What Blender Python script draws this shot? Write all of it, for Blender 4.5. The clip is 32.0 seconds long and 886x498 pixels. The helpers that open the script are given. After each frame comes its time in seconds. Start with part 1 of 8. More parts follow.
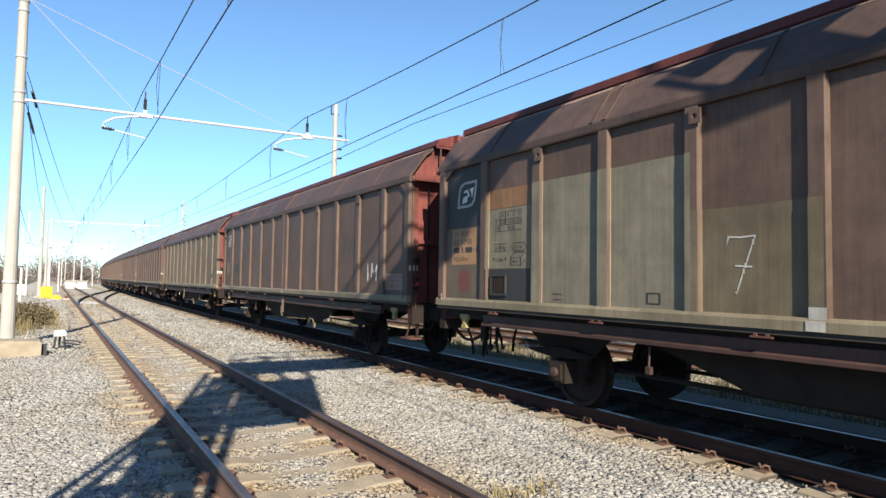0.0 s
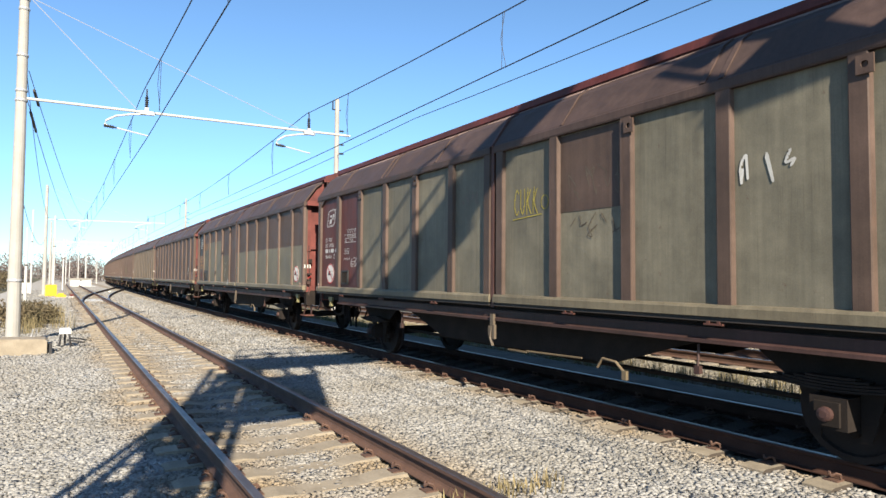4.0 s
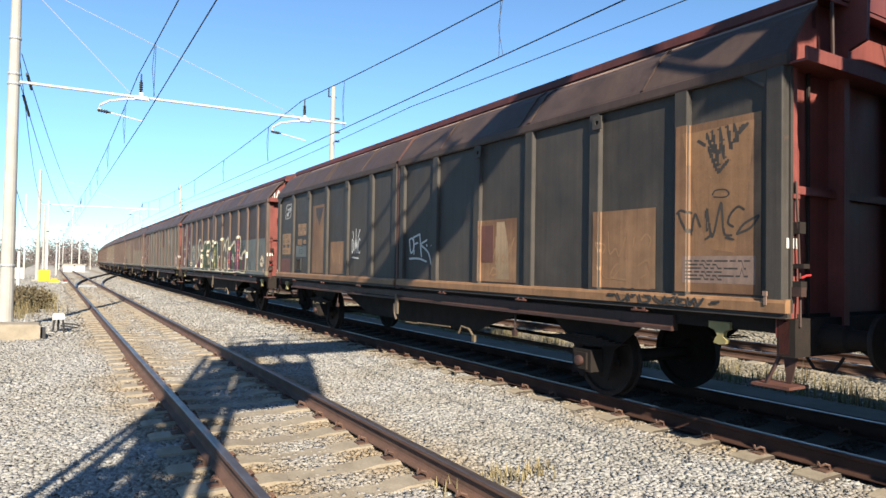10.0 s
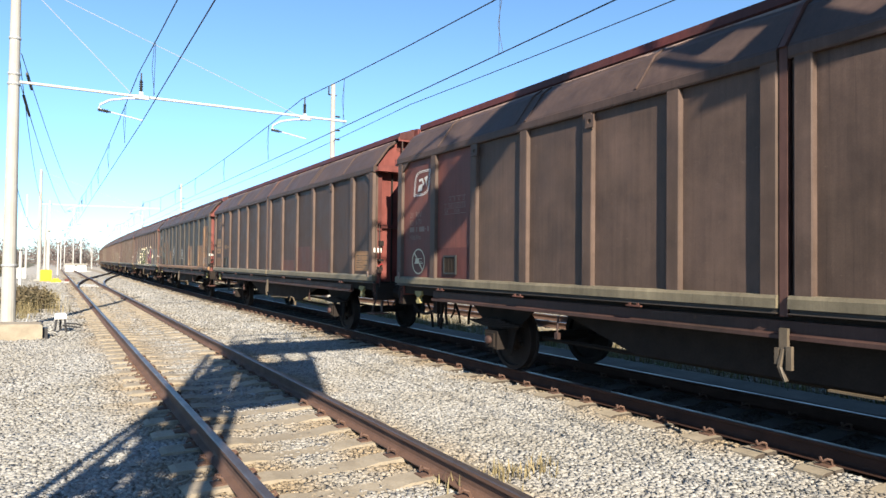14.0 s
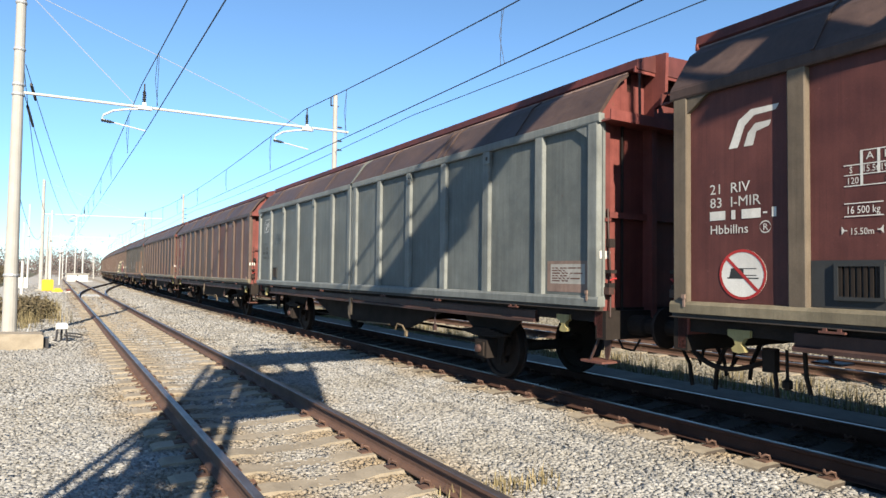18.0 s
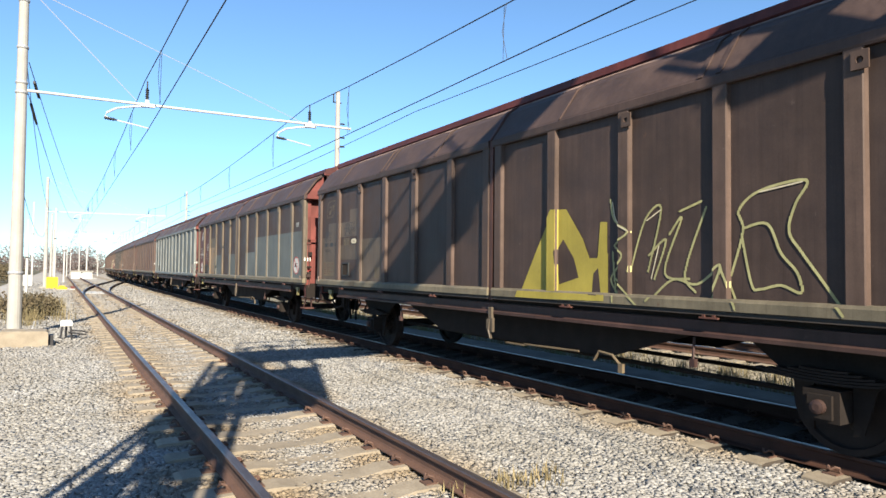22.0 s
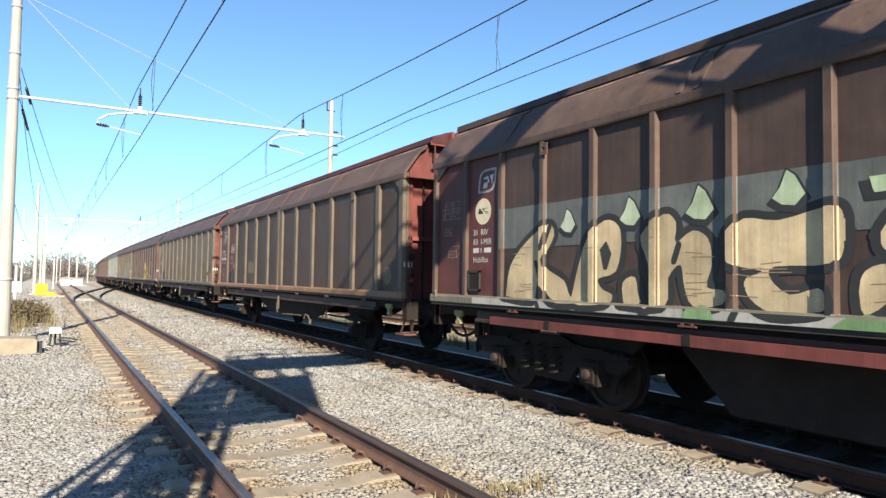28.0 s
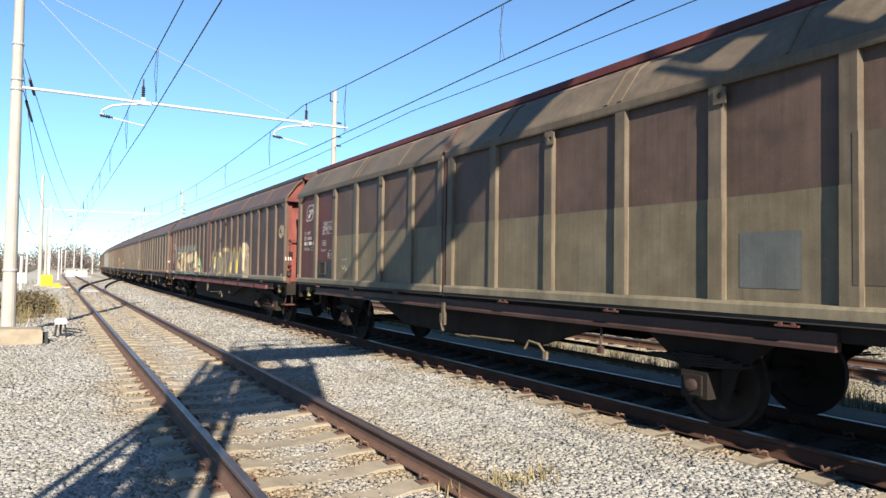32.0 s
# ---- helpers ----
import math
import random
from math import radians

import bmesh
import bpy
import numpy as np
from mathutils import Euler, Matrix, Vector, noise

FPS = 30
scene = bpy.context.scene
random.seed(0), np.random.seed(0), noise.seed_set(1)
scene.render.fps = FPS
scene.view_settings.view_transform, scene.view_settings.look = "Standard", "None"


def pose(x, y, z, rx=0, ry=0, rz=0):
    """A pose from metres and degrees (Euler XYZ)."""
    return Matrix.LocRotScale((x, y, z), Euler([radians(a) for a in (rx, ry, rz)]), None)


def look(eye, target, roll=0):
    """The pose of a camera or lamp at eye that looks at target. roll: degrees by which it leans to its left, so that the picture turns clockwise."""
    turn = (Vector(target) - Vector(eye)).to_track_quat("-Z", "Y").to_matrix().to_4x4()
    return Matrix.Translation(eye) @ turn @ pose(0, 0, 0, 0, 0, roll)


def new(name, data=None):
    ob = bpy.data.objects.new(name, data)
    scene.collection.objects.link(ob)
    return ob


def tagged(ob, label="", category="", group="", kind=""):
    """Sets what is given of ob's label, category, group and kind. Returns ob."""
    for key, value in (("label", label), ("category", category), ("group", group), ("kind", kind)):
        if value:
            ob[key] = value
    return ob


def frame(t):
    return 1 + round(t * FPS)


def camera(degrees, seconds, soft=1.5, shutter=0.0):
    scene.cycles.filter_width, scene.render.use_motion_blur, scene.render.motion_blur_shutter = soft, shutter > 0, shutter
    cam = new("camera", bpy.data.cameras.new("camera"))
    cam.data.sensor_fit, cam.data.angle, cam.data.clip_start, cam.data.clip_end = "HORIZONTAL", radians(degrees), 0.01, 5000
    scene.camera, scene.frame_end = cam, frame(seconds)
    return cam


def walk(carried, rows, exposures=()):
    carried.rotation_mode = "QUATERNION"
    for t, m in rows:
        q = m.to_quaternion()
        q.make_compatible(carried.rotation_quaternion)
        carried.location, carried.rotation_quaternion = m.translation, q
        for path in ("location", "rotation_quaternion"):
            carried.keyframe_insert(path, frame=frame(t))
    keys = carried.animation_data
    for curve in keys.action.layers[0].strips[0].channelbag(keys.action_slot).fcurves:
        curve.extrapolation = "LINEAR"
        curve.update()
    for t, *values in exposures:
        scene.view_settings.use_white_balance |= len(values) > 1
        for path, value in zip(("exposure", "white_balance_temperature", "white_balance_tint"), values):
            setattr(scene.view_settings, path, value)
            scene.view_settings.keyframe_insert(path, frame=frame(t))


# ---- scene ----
cam = camera(68.79, 32.0)
EYE = Vector((0, 0, 1.57))


def aim(yaw, pitch, roll):
    """Camera pose from degrees right of the track, up, and lean."""
    a, b = radians(yaw), radians(pitch)
    return look(EYE, EYE + Vector((math.sin(a) * math.cos(b), math.cos(a) * math.cos(b), math.sin(b))), roll)


WALK = [
    (0, 30.99, 2.97, 0.97),
    (0.5, 31.01, 2.83, 1.00),
    (1, 31.00, 2.70, 0.98),
    (1.5, 30.96, 2.60, 0.90),
    (2, 30.88, 2.54, 0.71),
    (2.5, 30.79, 2.49, 0.47),
    (3, 30.73, 2.47, 0.40),
    (3.5, 30.71, 2.44, 0.45),
    (5.5, 30.93, 2.72, 0.22),
    (6, 31.05, 2.73, 0.26),
    (6.5, 31.14, 2.66, 0.40),
    (7, 31.17, 2.52, 0.54),
    (7.5, 31.19, 2.32, 0.59),
    (8, 31.18, 2.12, 0.69),
    (8.5, 31.16, 1.93, 0.90),
    (9, 31.16, 1.74, 0.98),
    (9.5, 31.16, 1.59, 0.95),
    (10, 31.18, 1.51, 0.97),
    (10.5, 31.24, 1.47, 1.00),
    (11, 31.32, 1.50, 1.00),
    (11.5, 31.35, 1.49, 0.92),
    (12, 31.32, 1.45, 0.88),
    (12.5, 31.28, 1.42, 0.84),
    (13, 31.25, 1.37, 0.78),
    (13.5, 31.17, 1.32, 0.73),
    (14, 31.09, 1.28, 0.62),
    (14.5, 30.96, 1.26, 0.55),
    (16.5, 30.87, 1.86, 0.94),
    (17, 30.90, 1.99, 0.89),
    (17.5, 30.93, 2.11, 0.78),
    (18, 30.95, 2.21, 0.73),
    (18.5, 30.96, 2.26, 0.70),
    (19, 30.92, 2.24, 0.58),
    (19.5, 30.82, 2.12, 0.43),
    (20, 30.74, 1.99, 0.50),
    (20.5, 30.65, 1.89, 0.58),
    (21, 30.59, 1.81, 0.54),
    (21.5, 30.63, 1.82, 0.52),
    (22, 30.68, 1.89, 0.58),
    (22.5, 30.77, 1.98, 0.61),
    (23, 30.86, 2.09, 0.60),
    (23.5, 30.91, 2.19, 0.54),
    (24, 30.95, 2.27, 0.57),
    (24.5, 31.00, 2.36, 0.69),
    (25, 31.03, 2.47, 0.70),
    (25.5, 31.06, 2.56, 0.60),
    (27.5, 31.29, 2.71, 0.74),
    (28, 31.32, 2.65, 0.84),
    (28.5, 31.33, 2.57, 0.93),
    (29, 31.30, 2.50, 1.00),
    (29.5, 31.28, 2.39, 1.06),
    (30, 31.25, 2.26, 1.04),
    (30.5, 31.18, 2.10, 0.92),
    (31, 31.13, 1.97, 0.79),
    (31.5, 31.09, 1.89, 0.71),
    (32, 31.02, 1.86, 0.85),
]
# the clip's camera opens and closes a little as the train passes
EXPOSURES = [(0.0, 1.42), (3.0, 1.42), (7.0, 1.42), (9.0, 1.44), (10.5, 1.50), (12.0, 1.57), (13.5, 1.61), (14.5, 1.59), (16.5, 1.49), (18.0, 1.42), (19.5, 1.42), (21.5, 1.48), (23.0, 1.52), (25.0, 1.56), (27.5, 1.53), (29.0, 1.53), (30.0, 1.44), (32.0, 1.49)]
walk(cam, [(t, aim(y, p, r)) for t, y, p, r in WALK], EXPOSURES)

# ---- light ----
SUN_AZ, SUN_EL = 197.0, 30.3
world = bpy.data.worlds.new("World")
scene.world = world
world.use_nodes = True
wn = world.node_tree
sky = wn.nodes.new("ShaderNodeTexSky")
sky.sky_type = "NISHITA"
sky.sun_disc = False
sky.sun_elevation = radians(SUN_EL)
sky.sun_rotation = radians(SUN_AZ)
sky.altitude = 1200
sky.air_density, sky.dust_density, sky.ozone_density = 1.0, 0.2, 4.0
bg = wn.nodes["Background"]
bg.inputs["Strength"].default_value = 0.077
# the camera's cool rendering of the clear winter sky
tint = wn.nodes.new("ShaderNodeMix")
tint.data_type, tint.blend_type = "RGBA", "MULTIPLY"
tint.inputs[0].default_value = 1.0
up_way = wn.nodes.new("ShaderNodeTexCoord")
up_part = wn.nodes.new("ShaderNodeSeparateXYZ")
wn.links.new(up_way.outputs["Generated"], up_part.inputs[0])
haze = wn.nodes.new("ShaderNodeMapRange")
haze.interpolation_type = "SMOOTHSTEP"
haze.inputs["From Min"].default_value, haze.inputs["From Max"].default_value = -0.02, 0.30
wn.links.new(up_part.outputs[2], haze.inputs["Value"])
cool = wn.nodes.new("ShaderNodeMix")
cool.data_type = "RGBA"
cool.inputs[6].default_value, cool.inputs[7].default_value = (0.66, 0.86, 1.0, 1), (0.88, 1.01, 1.02, 1)
wn.links.new(haze.outputs[0], cool.inputs[0])
wn.links.new(cool.outputs[2], tint.inputs[7])
wn.links.new(sky.outputs[0], tint.inputs[6])
wn.links.new(tint.outputs[2], bg.inputs[0])
sun_data = bpy.data.lights.new("sun", "SUN")
sun_data.energy, sun_data.angle, sun_data.color = 5.0, radians(0.53), (1.0, 0.88, 0.70)
sun = new("sun", sun_data)
a, e = radians(SUN_AZ), radians(SUN_EL)
SUN_DIR = Vector((math.sin(a) * math.cos(e), math.cos(a) * math.cos(e), math.sin(e)))
sun.matrix_world = look(SUN_DIR * 60, (0, 0, 0))


# ---- materials ----
def mat(name, col, col2=None, rough=0.75, metal=0.0, scale=6.0, fine=60.0, bump=0.15, spread=0.5, streak=0.0, piece=0.0, dist=0.01, island=0.0, rails=(), spec=0.35, grain=0.28):
    """A surface of two colours mixed by coarse noise, with fine grain, optional streaks that run down, and relief."""
    m = bpy.data.materials.new(name)
    m.use_nodes = True
    nt = m.node_tree
    n, l = nt.nodes, nt.links
    b = n["Principled BSDF"]
    tc = n.new("ShaderNodeTexCoord")
    oi = n.new("ShaderNodeObjectInfo")
    shift = n.new("ShaderNodeVectorMath")
    shift.operation = "MULTIPLY_ADD"
    shift.inputs[1].default_value = (31.0, 47.0, 0.0)
    l.new(oi.outputs["Random"], shift.inputs[0])
    l.new(tc.outputs["Object"], shift.inputs[2])
    here = shift.outputs[0]
    n1 = n.new("ShaderNodeTexNoise")
    n1.inputs["Scale"].default_value, n1.inputs["Detail"].default_value = scale, 6
    n2 = n.new("ShaderNodeTexNoise")
    n2.inputs["Scale"].default_value, n2.inputs["Detail"].default_value = fine, 3
    l.new(here, n1.inputs["Vector"])
    l.new(here, n2.inputs["Vector"])
    ramp = n.new("ShaderNodeMapRange")
    ramp.inputs["From Min"].default_value, ramp.inputs["From Max"].default_value = 0.5 - spread / 2, 0.5 + spread / 2
    l.new(n1.outputs["Fac"], ramp.inputs["Value"])
    mix = n.new("ShaderNodeMix")
    mix.data_type = "RGBA"
    col2 = col2 or tuple(c * 0.7 for c in col)
    mix.inputs[6].default_value, mix.inputs[7].default_value = (*col, 1), (*col2, 1)
    l.new(ramp.outputs[0], mix.inputs[0])
    out = mix.outputs[2]

    def scaled(src, fac_socket, lo, hi):
        mr = n.new("ShaderNodeMapRange")
        mr.inputs["To Min"].default_value, mr.inputs["To Max"].default_value = lo, hi
        l.new(fac_socket, mr.inputs["Value"])
        mu = n.new("ShaderNodeVectorMath")
        mu.operation = "SCALE"
        l.new(src, mu.inputs[0])
        l.new(mr.outputs[0], mu.inputs["Scale"])
        return mu.outputs[0]

    out = scaled(out, n2.outputs["Fac"], 1 - grain, 1 + grain)
    if streak:
        mp = n.new("ShaderNodeMapping")
        mp.inputs["Scale"].default_value = (14.0, 14.0, 0.55)
        n3 = n.new("ShaderNodeTexNoise")
        n3.inputs["Scale"].default_value, n3.inputs["Detail"].default_value = 1.5, 4
        l.new(here, mp.inputs[0])
        l.new(mp.outputs[0], n3.inputs["Vector"])
        out = scaled(out, n3.outputs["Fac"], 1 - streak, 1 + streak)
    for rail_x in rails:
        # brake and rail dust lies thickest beside the rails
        sep = n.new("ShaderNodeSeparateXYZ")
        l.new(tc.outputs["Object"], sep.inputs[0])
        away = n.new("ShaderNodeMath")
        away.operation = "SUBTRACT"
        away.inputs[1].default_value = rail_x
        l.new(sep.outputs[0], away.inputs[0])
        gap = n.new("ShaderNodeMath")
        gap.operation = "ABSOLUTE"
        l.new(away.outputs[0], gap.inputs[0])
        near = n.new("ShaderNodeMapRange")
        near.inputs["From Min"].default_value, near.inputs["From Max"].default_value = 0.06, 0.80
        near.inputs["To Min"].default_value, near.inputs["To Max"].default_value = 1.7, 0.0
        l.new(gap.outputs[0], near.inputs["Value"])
        patchy = n.new("ShaderNodeMath")
        patchy.operation = "MULTIPLY"
        l.new(near.outputs[0], patchy.inputs[0])
        l.new(ramp.outputs[0], patchy.inputs[1])
        dust = n.new("ShaderNodeMix")
        dust.data_type = "RGBA"
        dust.inputs[7].default_value = (0.188, 0.149, 0.102, 1)
        l.new(patchy.outputs[0], dust.inputs[0])
        l.new(out, dust.inputs[6])
        out = dust.outputs[2]
    if piece:
        out = scaled(out, oi.outputs["Random"], 1 - piece, 1 + piece)
    if island:
        ge = n.new("ShaderNodeNewGeometry")
        out = scaled(out, ge.outputs["Random Per Island"], 1 - island, 1 + island)
    l.new(out, b.inputs["Base Color"])
    rr = n.new("ShaderNodeMapRange")
    rr.inputs["To Min"].default_value, rr.inputs["To Max"].default_value = max(0.05, rough - 0.12), min(1, rough + 0.12)
    l.new(n1.outputs["Fac"], rr.inputs["Value"])
    l.new(rr.outputs[0], b.inputs["Roughness"])
    b.inputs["Metallic"].default_value = metal
    b.inputs["Specular IOR Level"].default_value = spec
    if bump:
        bp = n.new("ShaderNodeBump")
        bp.inputs["Strength"].default_value, bp.inputs["Distance"].default_value = bump, dist
        l.new(n2.outputs["Fac"], bp.inputs["Height"])
        l.new(bp.outputs[0], b.inputs["Normal"])
    return m


M = {}
M["ballast"] = mat("ballast_bed", (0.308, 0.300, 0.283), (0.260, 0.240, 0.210), 0.95, scale=0.9, fine=26, bump=0.4, dist=0.03, rails=(1.28, 2.78, 5.99))
M["stone"] = mat("ballast_stone", (0.228, 0.226, 0.220), (0.196, 0.188, 0.172), 0.9, scale=0.8, fine=40, bump=0.2, island=0.27, spread=0.3, grain=0.2, rails=(1.28, 2.78, 5.99))
# darkened copy of the stone: the shade under the train put into its colour
M["shadestone"] = mat("train_shade_stone", (0.068, 0.056, 0.046), (0.044, 0.037, 0.032), 0.9, scale=0.8, fine=40, bump=0.2, island=0.3, spec=0.15)
M["grit"] = mat("dusty_grit", (0.172, 0.152, 0.112), (0.112, 0.102, 0.068), 0.97, scale=1.3, fine=24, bump=0.6, dist=0.03)
M["gritstone"] = mat("dusty_stone", (0.188, 0.172, 0.140), (0.136, 0.122, 0.092), 0.95, scale=0.8, fine=40, bump=0.2, island=0.3)
M["soil"] = mat("dry_soil", (0.104, 0.090, 0.056), (0.068, 0.068, 0.036), 0.97, scale=0.35, fine=9, bump=0.8, dist=0.06)
M["sleeper"] = mat("sleeper_concrete", (0.262, 0.226, 0.174), (0.180, 0.152, 0.114), 0.9, scale=5, fine=50, bump=0.4, piece=0.12)
M["rail_rust"] = mat("rail_rust", (0.109, 0.061, 0.043), (0.067, 0.038, 0.029), 0.8, scale=4, fine=70, bump=0.3)
# darker, duller brown than rail_rust, for the rails of the train's track
M["rail_dark"] = mat("dark_brown_rail", (0.059, 0.030, 0.022), (0.034, 0.019, 0.015), 0.85, scale=4, fine=70, bump=0.3, spec=0.12)
M["rail_top"] = mat("rail_running_surface", (0.148, 0.124, 0.120), (0.092, 0.074, 0.070), 0.40, 0.7, scale=3, fine=30, bump=0.05)
M["concrete"] = mat("pale_concrete", (0.299, 0.288, 0.259), (0.230, 0.219, 0.190), 0.9, scale=3, fine=40, bump=0.3)
# a darker grey than the other concrete, for the walkway strip
M["walk"] = mat("dark_grey_concrete", (0.084, 0.078, 0.070), (0.056, 0.051, 0.045), 0.95, scale=3, fine=40, bump=0.3, spec=0.15)
M["pole"] = mat("pole_concrete", (0.320, 0.312, 0.296), (0.256, 0.248, 0.228), 0.85, scale=2, fine=40, bump=0.15, streak=0.10, grain=0.12)
M["galv"] = mat("galvanised_steel", (0.380, 0.386, 0.392), (0.299, 0.306, 0.317), 0.5, 0.3, scale=6, fine=50, bump=0.05)
M["whitepaint"] = mat("white_paint", (0.448, 0.448, 0.436), (0.360, 0.356, 0.336), 0.6, scale=6, fine=60, bump=0.05)
M["yellow"] = mat("yellow_paint", (0.490, 0.317, 0.011), (0.403, 0.242, 0.011), 0.5, scale=5, fine=60, bump=0.05)
M["wire"] = mat("dark_wire", (0.043, 0.043, 0.047), None, 0.6, 0.4, bump=0)
M["under"] = mat("greasy_underframe", (0.0215, 0.0165, 0.0140), (0.014, 0.0115, 0.0105), 0.85, scale=4, fine=40, bump=0.2, spec=0.15)
M["wheel"] = mat("wheel_steel", (0.021, 0.016, 0.014), (0.013, 0.010, 0.010), 0.8, 0.0, scale=5, fine=50, bump=0.2, spec=0.2)
M["runner"] = mat("worn_dark_runner", (0.048, 0.038, 0.032), (0.029, 0.024, 0.021), 0.6, scale=3, fine=60, bump=0.1)
PAINT = {
    "brown": ((0.082, 0.055, 0.045), (0.063, 0.043, 0.034)),
    "dark": ((0.054, 0.037, 0.032), (0.044, 0.030, 0.025)),
    "olive": ((0.099, 0.077, 0.060), (0.078, 0.061, 0.047)),
    "beige": ((0.128, 0.098, 0.063), (0.100, 0.076, 0.049)),
    "greygreen": ((0.142, 0.130, 0.098), (0.111, 0.101, 0.076)),
    "bluegrey": ((0.102, 0.112, 0.108), (0.080, 0.087, 0.084)),
    "palegrey": ((0.150, 0.160, 0.154), (0.117, 0.125, 0.120)),
    "oxide": ((0.090, 0.033, 0.029), (0.070, 0.025, 0.023)),
    "oxidelight": ((0.129, 0.048, 0.039), (0.100, 0.037, 0.030)),
    "ochre": ((0.196, 0.110, 0.059), (0.152, 0.086, 0.046)),
    "orange": ((0.267, 0.158, 0.084), (0.202, 0.119, 0.064)),
    "charcoal": ((0.030, 0.032, 0.034), (0.024, 0.025, 0.026)),
    "rustbrown": ((0.102, 0.046, 0.037), (0.079, 0.036, 0.028)),
    "tan": ((0.098, 0.078, 0.058), (0.076, 0.061, 0.045)),
    "cream": ((0.560, 0.492, 0.352), (0.437, 0.384, 0.274)),
    "white": ((0.512, 0.504, 0.480), (0.399, 0.393, 0.374)),
    "black": ((0.016, 0.016, 0.018), (0.013, 0.013, 0.014)),
    "purple": ((0.074, 0.024, 0.051), (0.057, 0.020, 0.040)),
    "green": ((0.033, 0.058, 0.030), (0.025, 0.045, 0.024)),
    "lightgreen": ((0.160, 0.264, 0.128), (0.125, 0.206, 0.100)),
    "spotred": ((0.235, 0.052, 0.030), (0.183, 0.041, 0.024)),
    "spotolive": ((0.138, 0.133, 0.047), (0.108, 0.103, 0.037)),
    "sprayyellow": ((0.336, 0.276, 0.056), (0.262, 0.215, 0.044)),
    "violet": ((0.122, 0.101, 0.110), (0.095, 0.079, 0.086)),
    "signred": ((0.352, 0.032, 0.032), (0.274, 0.025, 0.025)),
    "faded": ((0.207, 0.145, 0.120), (0.162, 0.113, 0.093)),
    "topbrown": ((0.065, 0.043, 0.037), (0.050, 0.034, 0.029)),
    "rose": ((0.101, 0.060, 0.052), (0.078, 0.046, 0.041)),
    "mud": ((0.081, 0.042, 0.036), (0.064, 0.033, 0.028)),
    "sand": ((0.256, 0.182, 0.114), (0.200, 0.142, 0.089)),
    "paleyellow": ((0.336, 0.320, 0.160), (0.272, 0.256, 0.120)),
    "bone": ((0.442, 0.354, 0.221), (0.274, 0.219, 0.137)),
    "mint": ((0.384, 0.424, 0.320), (0.264, 0.344, 0.216)),
    "chalk": ((0.344, 0.340, 0.316), (0.280, 0.272, 0.248)),
    "hookyellow": ((0.240, 0.208, 0.096), (0.187, 0.162, 0.075)),
    "straw": ((0.124, 0.104, 0.072), (0.096, 0.078, 0.052)),
    "soot": ((0.045, 0.040, 0.036), (0.036, 0.032, 0.029)),
    "rustpatch": ((0.190, 0.112, 0.064), (0.110, 0.058, 0.034)),
    "khaki": ((0.112, 0.096, 0.069), (0.090, 0.076, 0.054)),
}


